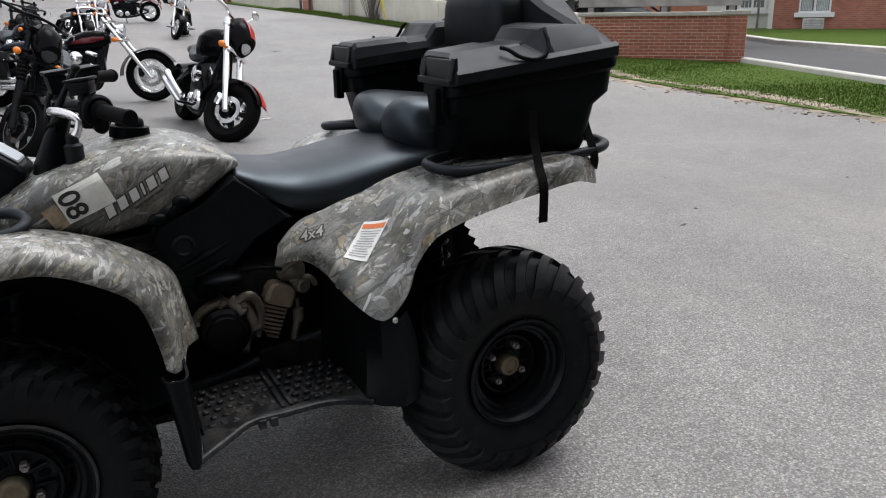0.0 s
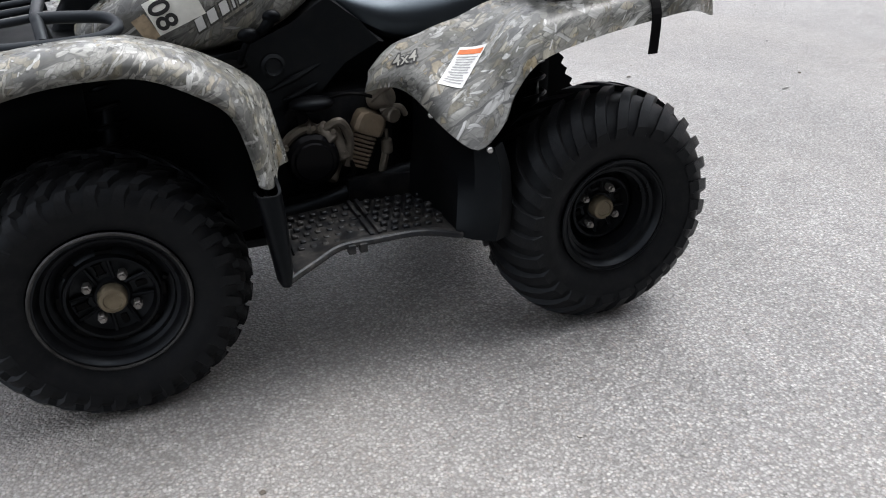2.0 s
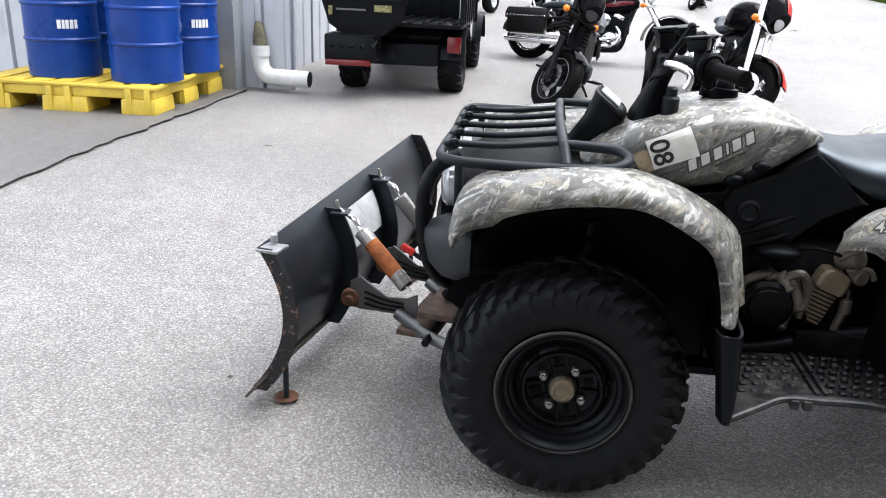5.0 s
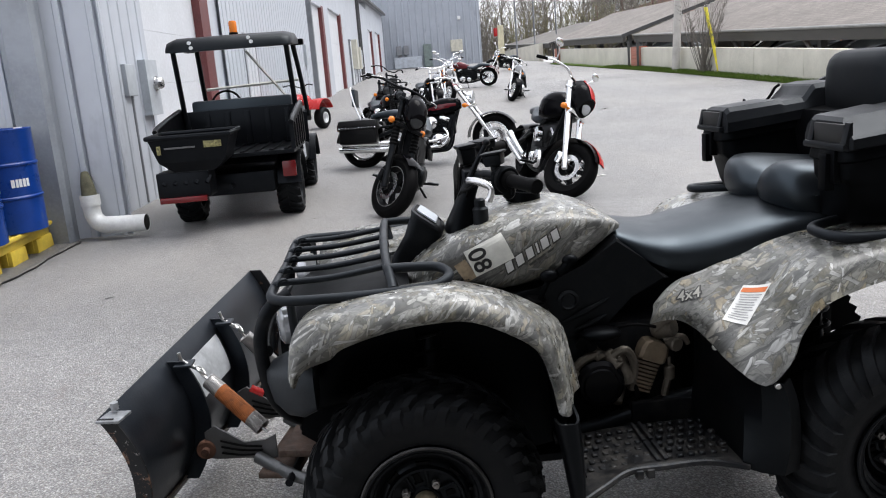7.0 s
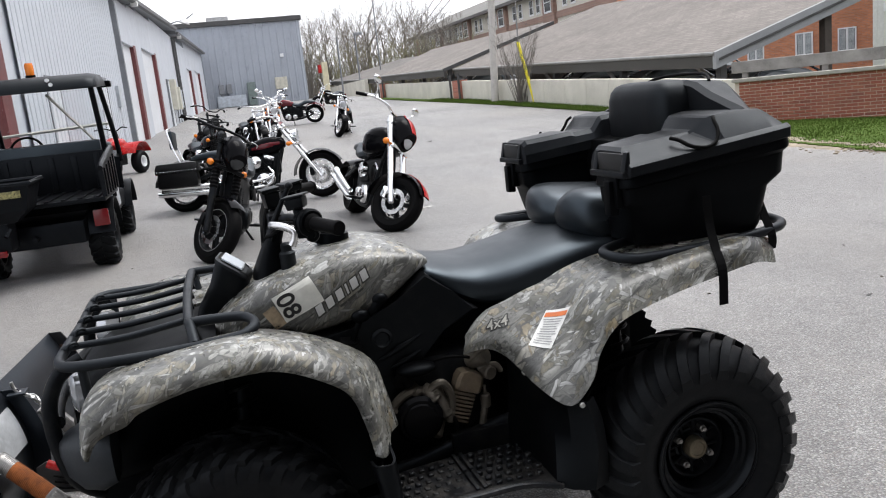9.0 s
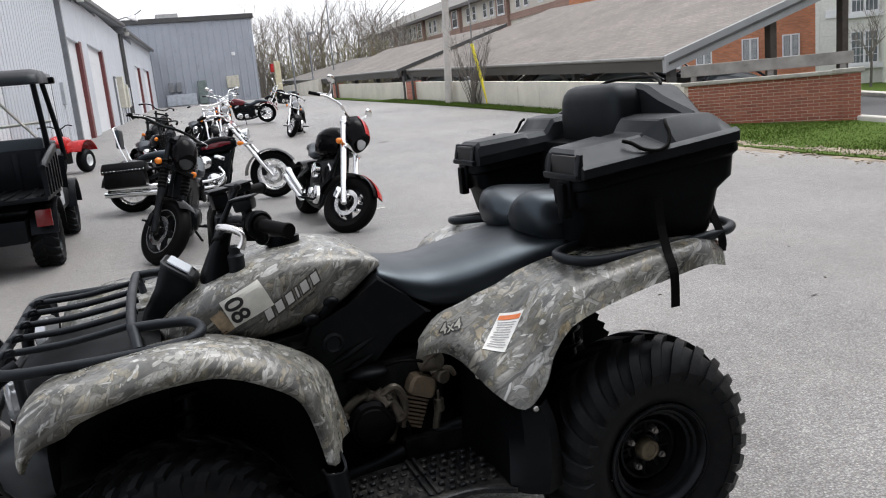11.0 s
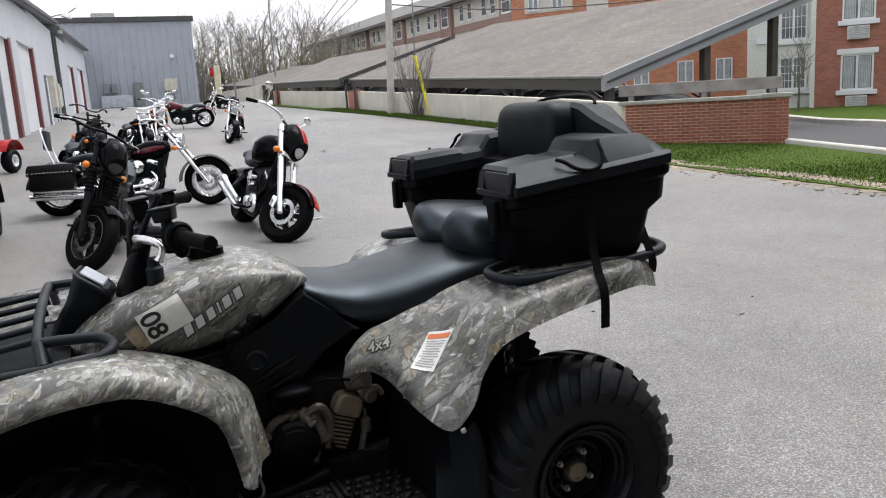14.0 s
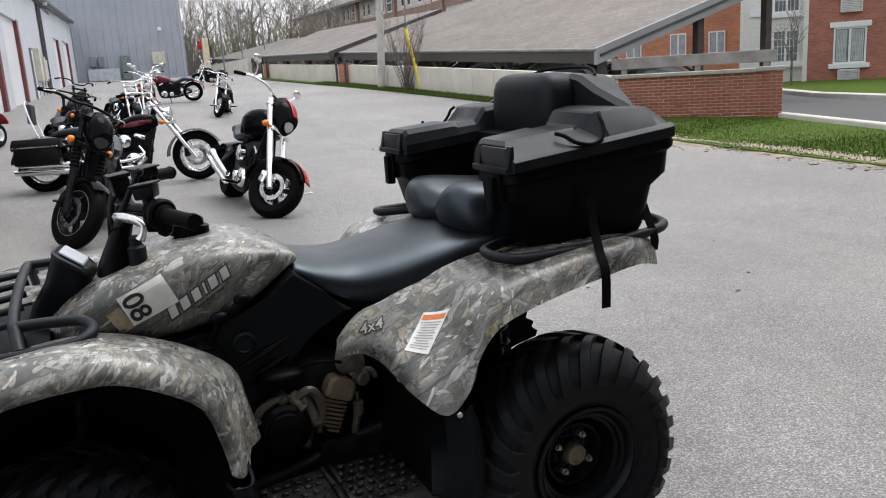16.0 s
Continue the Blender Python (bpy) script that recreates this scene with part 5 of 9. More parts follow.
for z, hw, t in ((1.075, 0.13, 0.02), (1.085, 0.165, 0.05), (1.13, 0.182, 0.07), (1.20, 0.182, 0.075), (1.25, 0.178, 0.073), (1.275, 0.169, 0.068), (1.292, 0.152, 0.057), (1.300, 0.130, 0.042), (1.303, 0.10, 0.022)):
    ring = []
    for k in range(28):
        a = 2 * math.pi * k / 28
        ring.append((0.838 + t * (math.copysign(abs(math.cos(a)) ** 0.5, math.cos(a))) - 0.02, hw * math.copysign(abs(math.sin(a)) ** 0.42, math.sin(a)), z))
    rows.append(ring)
part("back_pad", loft(B(), rows), PAD_BLACK, trunk, "padded black vinyl backrest")
part("hood_handle", tube(B(), [(0.90, 0.17, 1.290), (0.93, 0.14, 1.306), (0.95, 0.06, 1.312), (0.955, -0.06, 1.311), (0.94, -0.13, 1.304), (0.92, -0.17, 1.288)], 0.005, 8), CLEAN_RUBBER, trunk, "black rope handle on the hood")
# passenger cushion with two lobes
rows = []
for y, x0, zt, zb in ((-0.235, 0.50, 0.945, 0.915), (-0.22, 0.455, 0.972, 0.89), (-0.19, 0.41, 1.012, 0.885), (-0.12, 0.388, 1.028, 0.885), (-0.06, 0.39, 1.008, 0.885), (-0.02, 0.405, 0.985, 0.885), (0.02, 0.380, 1.000, 0.885), (0.09, 0.372, 1.022, 0.885), (0.16, 0.385, 1.022, 0.885), (0.21, 0.42, 0.995, 0.89), (0.235, 0.48, 0.95, 0.91)):
    x0, zt, zb = x0 + 0.045, zt - 0.016, zb - 0.01
    rows.append([(x0 + 0.035, y, zb), (x0 + 0.006, y, zb + 0.03), (x0, y, (zt + zb) / 2 + 0.01), (x0 + 0.012, y, zt - 0.018), (x0 + 0.04, y, zt), (x0 + 0.09, y, zt + 0.002), (x0 + 0.16, y, zt - 0.006), (x0 + 0.28, y, zt - 0.02), (x0 + 0.40, y, zt - 0.03), (x0 + 0.40, y, zb)])
part("cushion", loft(B(), arc_rows(rows, 3)), VINYL, trunk, "black vinyl passenger cushion with two lobes")
# tie-down straps
for s in (-1, 1):
    for pts in ([(0.676, 0.488, 1.00), (0.674, 0.500, 0.93), (0.668, 0.530, 0.872), (0.662, 0.566, 0.818), (0.658, 0.572, 0.728)], [(0.868, 0.43, 0.99), (0.870, 0.46, 0.93), (0.876, 0.488, 0.865), (0.882, 0.478, 0.825)]):
        p = smooth_path([(x, s * y, z) for x, y, z in pts], 5)
        part("strap", loft(B(), [[(q.x - 0.0125, q.y - 0.0015, q.z), (q.x + 0.0125, q.y - 0.0015, q.z), (q.x + 0.0125, q.y + 0.0015, q.z), (q.x - 0.0125, q.y + 0.0015, q.z)] for q in p]), CLEAN_RUBBER, trunk, "hanging black webbing strap", 0)


# ---- snow plough blade ahead of the quad ----
plow = thing("snow_plough", "black steel snow plough blade with rusty springs, mounted on the quad", "snow plough")
# blade coordinates: u along the blade from its near end, h up; the blade is bowed forward
P0, PU = Vector((-1.475, -0.235, 0.0)), Vector((0.195, 0.981, 0.0))
PN = Vector((0.981, -0.195, 0.0))
LEN = 1.21


def on_blade(u, h, d=0.0):
    """A point on the back of the blade; d stands off backwards."""
    k = h / 0.47
    bow = 0.10 * 4 * k * (1 - k) * 0.9 - 0.012 * (1 - k) + 0.02 * k
    return P0 + PU * u + PN * (bow + d) + Vector((0, 0, 0.066 + h * 0.94 + 0.10 * u / LEN * (0.3 + 0.7 * k)))


rows = []
for i in range(13):
    u = LEN * i / 12
    rows.append([tuple(on_blade(u, 0.47 * k / 14)) for k in range(15)])
BLADE = worn("plough_black", (0.0075, 0.009, 0.012), 0.34, grain=130, large=5, vary=0.45, bump=0.16, dust=0.03, dist=0.002, spec=0.42, tint=(0.72, 0.86, 1.0))


def chipped():
    """Black paint chipped down to rust and bare metal."""
    a = Mat("chipped_black_paint", 0.5)
    c = a.mix(a.ramp(a.noise(26, 6, 0.7), [(0.56, 0.0), (0.62, 1.0)]), (0.008, 0.0085, 0.010), (0.13, 0.075, 0.05))
    c = a.mix(a.ramp(a.noise(60, 5, 0.7), [(0.64, 0.0), (0.68, 0.9)]), c, (0.30, 0.29, 0.28))
    a.color(c)
    a.b.inputs["Specular IOR Level"].default_value = 0.3
    a.bump(a.noise(60, 5, 0.7), 0.3, 0.002)
    return a.m


CHIPPED = chipped()
part("blade", shell(B(), rows, 0.005), BLADE, plow, "scratched black curved steel blade")
for u0 in (0.0, LEN - 0.008):
    bm = B()
    shell(bm, [[tuple(on_blade(u0, 0.47 * k / 14, 0.0)), tuple(on_blade(u0, 0.47 * k / 14, 0.045))] for k in range(15)], 0.007)
    part("end_rib", bm, CHIPPED, plow, "worn curved end rib")
bm = B()
box(bm, (-0.005, -0.035, -0.004), (0.06, 0.035, 0.004), 0.002, Matrix.Translation(on_blade(0.02, 0.462, 0.0)) @ Matrix.Rotation(math.atan2(PU.y, PU.x) - math.pi / 2, 4, "Z"))
cyl(bm, on_blade(0.045, 0.43, 0.0) + Vector((0, 0, 0.04)), on_blade(0.045, 0.43, 0.0) + Vector((0, 0, 0.06)), 0.011, 8)
part("marker_bracket", bm, worn("scraped_bracket", (0.24, 0.25, 0.26), 0.45, 0.4, grain=80, large=20, vary=0.5), plow, "chipped steel bracket")
bm = B()
shell(bm, [[tuple(on_blade(u, -0.035, 0.012)), tuple(on_blade(u, 0.06, 0.012))] for u in (-0.015, LEN / 2, LEN)], 0.008)
part("wear_bar", bm, worn("worn_steel", (0.07, 0.055, 0.045), 0.6, 0.4, grain=90, large=14, vary=0.6, dust=0.3), plow, "worn steel cutting edge")
for u in (0.07, LEN - 0.07):
    bm = B()
    c = on_blade(u, 0.02, 0.05)
    lathe(bm, [(0, 0.006), (0.027, 0.004), (0.035, 0.011), (0.037, 0.008), (0.027, 0.0), (0, 0.0)], 20, Matrix.Translation((c.x, c.y, 0.004)))
    sh = part("skid_shoe", bm, RUST, plow, "rusty skid shoe")
    part("shoe_stem", cyl(B(), (c.x, c.y, 0.01), (c.x, c.y, 0.13), 0.009, 8), BLADE, sh)
# vertical ribs behind the middle
US = (0.39, 0.74)
for u in US:
    bm = B()
    shell(bm, [[tuple(on_blade(u, 0.05 + 0.40 * k / 10, 0.0)), tuple(on_blade(u, 0.05 + 0.40 * k / 10, 0.055))] for k in range(11)], 0.008)
    part("blade_rib", bm, BLADE, plow)
bm = B()
shell(bm, [[tuple(on_blade(u, 0.285 + 0.125 * k / 6, 0.006)) for k in range(7)] for u in (0.44, 0.53, 0.62, 0.70)], 0.002)
part("label", bm, worn("weathered_label", (0.46, 0.48, 0.50), 0.4, grain=60, large=9, vary=0.3, bump=0.05), plow, "weathered white label with illegible print", 0)
# trip springs
SPRING = worn("spring_steel", (0.42, 0.41, 0.40), 0.35, 0.8, vary=0.3)
ORANGE_RUST = worn("orange_rust", (0.30, 0.095, 0.025), 0.8, vary=0.5, large=30)
for u, rust in ((US[0] + 0.005, True), (US[1] - 0.005, False)):
    top = on_blade(u, 0.445, 0.045)
    ring = on_blade(u, 0.405, 0.075)
    bot = P0 + PU * (u - 0.055) + PN * 0.345 + Vector((0, 0, 0.300)) if rust else P0 + PU * (u + 0.02) + PN * 0.285 + Vector((0, 0, 0.315))
    a = ring.lerp(bot, 0.12)
    b = ring.lerp(bot, 0.93)
    sp = part("spring", coil(B(), a, b if not rust else a.lerp(b, 0.22), 0.0235, 0.0031, 46 if not rust else 10), SPRING, plow, "tightly coiled steel trip spring" + (", rusty in its middle" if rust else ""))
    if rust:
        part("rusty_coil", coil(B(), a.lerp(b, 0.22), a.lerp(b, 0.78), 0.0235, 0.0031, 26), ORANGE_RUST, sp, "coil rusted bright orange")
        part("lower_coil", coil(B(), a.lerp(b, 0.78), b, 0.0235, 0.0031, 10), SPRING, sp)
    part("spring_core", cyl(B(), a.lerp(b, 0.04), a.lerp(b, 0.96), 0.0215, 14), ORANGE_RUST if rust else SPRING, sp)
    hk = B()
    tube(hk, [top + Vector((-0.01, 0, 0.03)), top + Vector((0, 0, 0.0)), ring + Vector((0, 0, 0.01))], 0.006, 8)
    tube(hk, [ring + Vector((0.0, 0.014, 0.012)), ring + Vector((0.012, 0, -0.006)), ring + Vector((0, -0.014, 0.012)), ring + Vector((-0.012, 0, 0.022))], 0.0045, 8, closed=True)
    tube(hk, [ring, ring.lerp(a, 0.6), a], 0.0045, 8)
    part("eye_bolt", hk, ZINC, sp)
    part("lower_hook", tube(B(), [b, b.lerp(bot, 0.6), bot], 0.005, 8), ZINC, sp)
    pl = B()
    box(pl, (-0.025, -0.03, -0.004), (0.03, 0.03, 0.004), 0.002, Matrix.Translation(top + Vector((0.0, 0, -0.008))))
    part("spring_plate", pl, BLADE, sp)
# push frame
for s in (-1, 1):
    y0 = 0.0 + s * 0.16
    piv = on_blade(0.335 if s < 0 else 0.62, 0.178, 0.06)
    bm = B()
    c = P0 + PU * (0.335 if s < 0 else 0.62) + PN * 0.37
    base = piv.copy()
    back = Vector((c.x, c.y, 0.245))
    side_v = (back - base)
    rows = []
    for t, lo, hi in ((0.0, -0.03, 0.055), (0.15, -0.034, 0.075), (0.55, -0.030, 0.022), (0.85, -0.030, 0.030), (1.0, -0.028, 0.048)):
        q = base + side_v * t
        rows.append([(q.x, q.y, q.z + lo), (q.x, q.y, q.z + hi)])
    shell(bm, rows, 0.007)
    part("side_plate", bm, worn("grey_steel", (0.09, 0.09, 0.092), 0.5, 0.2, vary=0.4, dust=0.15), plow, "grey steel side plate")
    # black strips on the plate, drawn for the shade inside its curved slots
    for k in range(3):
        sl = B()
        pa, pb = base + side_v * 0.22 + Vector((0, -0.006, 0.030 - 0.020 * k)), base + side_v * 0.80 + Vector((0, -0.006, 0.012 - 0.012 * k))
        tube(sl, [pa, pa.lerp(pb, 0.5) + Vector((0, 0, -0.006)), pb], 0.0035, 6, 3)
        part("plate_slot", sl, CLEAN_RUBBER, plow, "black strip standing for the shade in a curved plate slot")
    bm = B()
    cyl(bm, piv + Vector((0, -0.012, 0)), piv + Vector((0, 0.012, 0)), 0.030, 20, bevel=0.003)
    cyl(bm, piv + Vector((0, -0.03, 0)), piv + Vector((0, 0.02, 0)), 0.013, 8)
    part("pivot", bm, RUST, plow, "rusty pivot bolt")
    bm = B()
    tube(bm, [(c.x - 0.06, c.y, 0.225), (-0.95, c.y * 0.5 + s * 0.10, 0.19), (-0.72, s * 0.17, 0.20), (-0.25, s * 0.17, 0.24)], 0.019, 12)
    part("push_tube", bm, worn("grey_tube", (0.12, 0.125, 0.13), 0.4, 0.5, vary=0.3, dust=0.2), plow, "grey steel push tube")
cm = P0 + PU * 0.43 + PN * 0.38
bm = B()
box(bm, (-0.05, -0.17, 0.0), (0.07, 0.17, 0.018), 0.004, Matrix.Translation((cm.x, cm.y, 0.185)) @ Matrix.Rotation(-0.196, 4, "Z"))
box(bm, (-0.02, -0.14, 0.0), (0.09, 0.14, 0.022), 0.004, Matrix.Translation((cm.x + 0.03, cm.y, 0.235)) @ Matrix.Rotation(-0.196, 4, "Z"))
part("turntable", bm, worn("brown_rust", (0.075, 0.048, 0.036), 0.8, 0.2, grain=120, large=20, vary=0.6, bump=0.5, dust=0.2), plow, "rusty steel turntable")
bm = B()
tube(bm, [(cm.x - 0.05, cm.y - 0.14, 0.455), (cm.x + 0.05, cm.y - 0.15, 0.40), (cm.x + 0.15, cm.y - 0.16, 0.34)], [0.007, 0.010, 0.012], 8)
part("release_lever", bm, STEEL_BLACK, plow)
bm = B()
tube(bm, [(cm.x - 0.072, cm.y - 0.138, 0.468), (cm.x - 0.035, cm.y - 0.142, 0.448)], 0.0115, 12, 1)
part("lever_grip", bm, RED, plow, "red plastic lever grip")
bm = B()
tube(bm, [(cm.x + 0.06, cm.y, 0.26), (-0.95, 0.05, 0.30), (-0.80, 0.0, 0.34)], 0.014, 10)
tube(bm, [(-1.0, -0.12, 0.20), (-0.97, 0.10, 0.20)], 0.012, 8, 1)
part("cross_brace", bm, STEEL_BLACK, plow)

# ---- setting ----
GREY_SIDING = siding("grey_metal_siding", (0.55, 0.58, 0.63))
FAR_SIDING = siding("blue_grey_siding", (0.36, 0.39, 0.44))
TRIM_GREY = worn("grey_trim", (0.20, 0.21, 0.225), 0.5, grain=40, large=2, vary=0.25, bump=0.1)
DARK_TRIM = worn("dark_trim", (0.06, 0.06, 0.06), 0.6, grain=40, large=2, vary=0.25)
DOOR_WHITE = worn("white_door", (0.66, 0.68, 0.71), 0.45, grain=30, large=1.0, vary=0.07, bump=0.05)
MAROON_TRIM = worn("maroon_trim", (0.145, 0.035, 0.035), 0.5, grain=30, large=1.5, vary=0.2)
BRICK = pieces("red_brick", [(0.25, 0.075, 0.047), (0.33, 0.10, 0.06), (0.29, 0.087, 0.054), (0.38, 0.135, 0.082), (0.22, 0.068, 0.045), (0.35, 0.115, 0.07)])
MORTAR = worn("mortar", (0.60, 0.53, 0.46), 0.9, grain=80, large=2, vary=0.2, bump=0.3)
CONCRETE = worn("pale_concrete", (0.60, 0.575, 0.50), 0.85, grain=25, large=1.1, vary=0.14, bump=0.15)
CAP_STONE = worn("weathered_cap", (0.36, 0.345, 0.31), 0.85, grain=25, large=3, vary=0.3, bump=0.3)
OLD_WOOD = worn("weathered_wood", (0.25, 0.24, 0.225), 0.85, grain=40, large=3, vary=0.35, bump=0.4)
PVC = worn("white_plastic_pipe", (0.70, 0.71, 0.70), 0.4, grain=60, large=6, vary=0.08, bump=0.03, dust=0.12)


def shingles():
    a = Mat("brown_grey_shingles", 0.9)
    q = a.n("ShaderNodeTexBrick", Scale=1.0)
    q.inputs["Color1"].default_value = (0.165, 0.148, 0.134, 1)
    q.inputs["Color2"].default_value = (0.205, 0.184, 0.167, 1)
    q.inputs["Mortar"].default_value = (0.135, 0.12, 0.11, 1)
    q.inputs["Mortar Size"].default_value = 0.012
    q.inputs["Brick Width"].default_value = 0.33
    q.inputs["Row Height"].default_value = 0.14
    a.link(a.mapped((1, 1, 1), (0, 0, radians(90))), q.inputs["Vector"])
    c = a.mix(1.0, q.outputs["Color"], a.ramp(a.noise(0.6, 6, 0.65), [(0.3, 0.8), (0.7, 1.2)]), "MULTIPLY")
    c = a.mix(1.0, c, a.ramp(a.noise(40, 3), [(0.3, 0.8), (0.7, 1.2)]), "MULTIPLY")
    a.color(c)
    a.bump(q.outputs["Fac"], 0.4, 0.01)
    return a.m


def turf():
    a = Mat("grass", 0.9)
    a.b.inputs["Specular IOR Level"].default_value = 0.1
    c = a.ramp(a.noise(1.6, 6, 0.7), [(0.3, (0.052, 0.095, 0.014)), (0.55, (0.068, 0.114, 0.018)), (0.75, (0.092, 0.122, 0.03))])
    c = a.mix(a.ramp(a.noise(14, 5, 0.7), [(0.5, 0.0), (0.75, 0.25)]), c, (0.17, 0.16, 0.07))
    a.color(c)
    a.bump(a.noise(60, 4), 0.7, 0.02)
    return a.m


def house_brick(name, base):
    a = Mat(name, 0.9)
    q = a.n("ShaderNodeTexBrick", Scale=1.0)
    q.inputs["Color1"].default_value = (*[x * 0.85 for x in base], 1)
    q.inputs["Color2"].default_value = (*[x * 1.2 for x in base], 1)
    q.inputs["Mortar"].default_value = (*[x * 0.5 + 0.14 for x in base], 1)
    q.inputs["Mortar Size"].default_value = 0.008
    q.inputs["Brick Width"].default_value = 0.22
    q.inputs["Row Height"].default_value = 0.075
    a.link(a.mapped((1, 1, 1), (radians(90), 0, 0)), q.inputs["Vector"])
    c = a.mix(1.0, q.outputs["Color"], a.ramp(a.noise(0.5, 5), [(0.3, 0.86), (0.7, 1.12)]), "MULTIPLY")
    a.color(c)
    a.bump(q.outputs["Fac"], 0.3, 0.01)
    return a.m


SHINGLE = shingles()
TURF = turf()
FAR_BRICK = house_brick("house_brick", (0.36, 0.13, 0.085))
ORANGE_BRICK = house_brick("orange_house_brick", (0.50, 0.20, 0.10))
STUCCO = worn("cream_stucco", (0.60, 0.575, 0.51), 0.85, grain=10, large=0.4, vary=0.1, bump=0.1)
CLAPBOARD = worn("white_clapboard", (0.68, 0.68, 0.64), 0.6, grain=10, large=0.5, vary=0.06, bump=0.05)


def window_glass():
    a = Mat("window_glass", 0.06)
    a.color(a.ramp(a.noise(0.5, 3), [(0.35, (0.10, 0.115, 0.125)), (0.65, (0.24, 0.265, 0.275))]))
    return a.m


PANE = window_glass()

# -- workshop: a long metal wall with doors --
K_WALL = 0.065


def wall_x(y):
    return -3.85 + K_WALL * (y - 5.85)


WALL_TURN = -math.degrees(math.atan(K_WALL))


def at_wall(y, z=0.0, out=0.0):
    """A frame on the wall's face: x out of the wall, y along it."""
    return pose(wall_x(y), y, z, 0, 0, WALL_TURN) @ Matrix.Translation((out, 0, 0))


workshop = thing("workshop", "long grey metal workshop with white doors and maroon door frames", "building")
workshop["kind"] = "structure"
bm = B()
doors = [(9.0, 11.9, 3.6), (25.0, 28.3, 3.35), (30.4, 34.6, 3.3), (51.5, 55.0, 3.0), (59.0, 64.0, 3.0)]
cuts = [5.9] + [v for d in doors for v in d[:2]] + [70.0]
for i in range(0, len(cuts), 2):
    y0, y1 = cuts[i], cuts[i + 1]
    prism(bm, [(wall_x(y0), y0), (wall_x(y1), y1), (wall_x(y1) - 0.3, y1), (wall_x(y0) - 0.3, y0)], "z", -0.3, 4.35 + 0.04 * y0)
for y0, y1, hgt in doors:
    prism(bm, [(wall_x(y0), y0), (wall_x(y1), y1), (wall_x(y1) - 0.3, y1), (wall_x(y0) - 0.3, y0)], "z", ground_z(y0) + hgt, 4.35 + 0.04 * y0)
box(bm, (-13, 5.9, -0.3), (wall_x(5.9) - 0.31, 6.2, 4.55))
part("wall", bm, GREY_SIDING, workshop, "", 0)
bm = B()
ys = [4.9, 24.4, 44.3, 70]
for y0, y1 in zip(ys, ys[1:]):
    a, b = 4.35 + 0.04 * y0, 4.35 + 0.04 * y1
    if y0 > 40:
        a, b = a - 0.2, b - 0.5
    loft(bm, [[(wall_x(y) + 0.25, y, z), (wall_x(y) + 0.25, y, z + 0.18), (wall_x(y) + 0.10, y, z + 0.22), (-13, y, z + 1.6), (-13, y, z + 1.4), (wall_x(y) + 0.1, y, z)] for y, z in ((y0, a), (y1, b))])
part("roof", bm, TRIM_GREY, workshop, "grey metal roof edge with gutter", 0)
for y0, y1 in zip(ys, ys[1:]):
    a, b = (4.35 + 0.04 * y - (0 if y0 < 40 else 0.2 if y == y0 else 0.5) for y in (y0, y1))
    bm = B()
    loft(bm, [[(wall_x(y) + 0.26, y, z - 0.03), (wall_x(y) + 0.38, y, z + 0.0), (wall_x(y) + 0.39, y, z + 0.13), (wall_x(y) + 0.26, y, z + 0.13)] for y, z in ((y0, a), (y1, b))])
    part("gutter", bm, worn("dark_eave_gutter", (0.10, 0.10, 0.102), 0.55, grain=30, large=1.5, vary=0.3), workshop, "dark metal gutter", 0)
# ribbed siding panels
RIB = B()
prof = []
PW = 0.915
for k in range(3):
    y = k * PW / 3
    prof += [(0.0, y), (0.0, y + 0.19), (0.014, y + 0.205), (0.014, y + 0.255), (-0.060, y + 0.262), (-0.060, y + 0.288), (0.0, y + 0.296)]
prof += [(0.0, PW)]
for p, q in zip(prof, prof[1:]):
    if q[1] - p[1] < 1e-6:
        continue
    v = [RIB.verts.new((p[0], p[1], z)) for z in (0, 4.7)] + [RIB.verts.new((q[0], q[1], z)) for z in (4.7, 0)]
    RIB.faces.new(v)
bmesh.ops.remove_doubles(RIB, verts=RIB.verts[:], dist=1e-5)
first = part("siding_panel", RIB, GREY_SIDING, workshop, "", 0)
first.matrix_local = at_wall(5.97, -0.02, 0.064)
spots = [5.97 + PW * i for i in range(1, 3)] + [12.95 + PW * i for i in range(12)]
for y in spots:
    again(first, workshop, at_wall(y, ground_z(y) - 0.02, 0.064))
for i in range(5):
    again(first, workshop, pose(-4.12 - PW * i, 5.86, -0.02, 0, 0, 90) @ Matrix.Translation((-0.004, 0, 0)) @ Matrix.Rotation(math.pi, 4, "Z"))
# corner post and downspouts
bm = B()
rows = []
for z, k in ((-0.02, 1.1), (0.5, 1.0), (1.1, 0.96), (2.0, 1.0), (3.2, 0.97), (4.6, 1.0)):
    rows.append([(-3.78 - 0.33 * k, 5.74, z), (-3.78 - 0.25 * k, 5.66, z), (-3.78 + 0.02 * k, 5.63, z), (-3.745 + 0.02 * k, 5.70, z), (-3.745, 5.90, z), (-4.11, 5.90, z)])
loft(bm, rows)
part("corner_post", bm, worn("dented_grey_metal", (0.27, 0.29, 0.315), 0.45, grain=30, large=1.3, vary=0.3, bump=0.3), workshop, "dented grey metal corner post", 20)
bm = B()
prism(bm, [(-3.84, 5.93), (-3.80, 5.93), (-3.80, 5.97), (-3.84, 5.97)], "z", 0.0, 4.6)
part("corner_trim", bm, GREY_SIDING, workshop, "", 0)
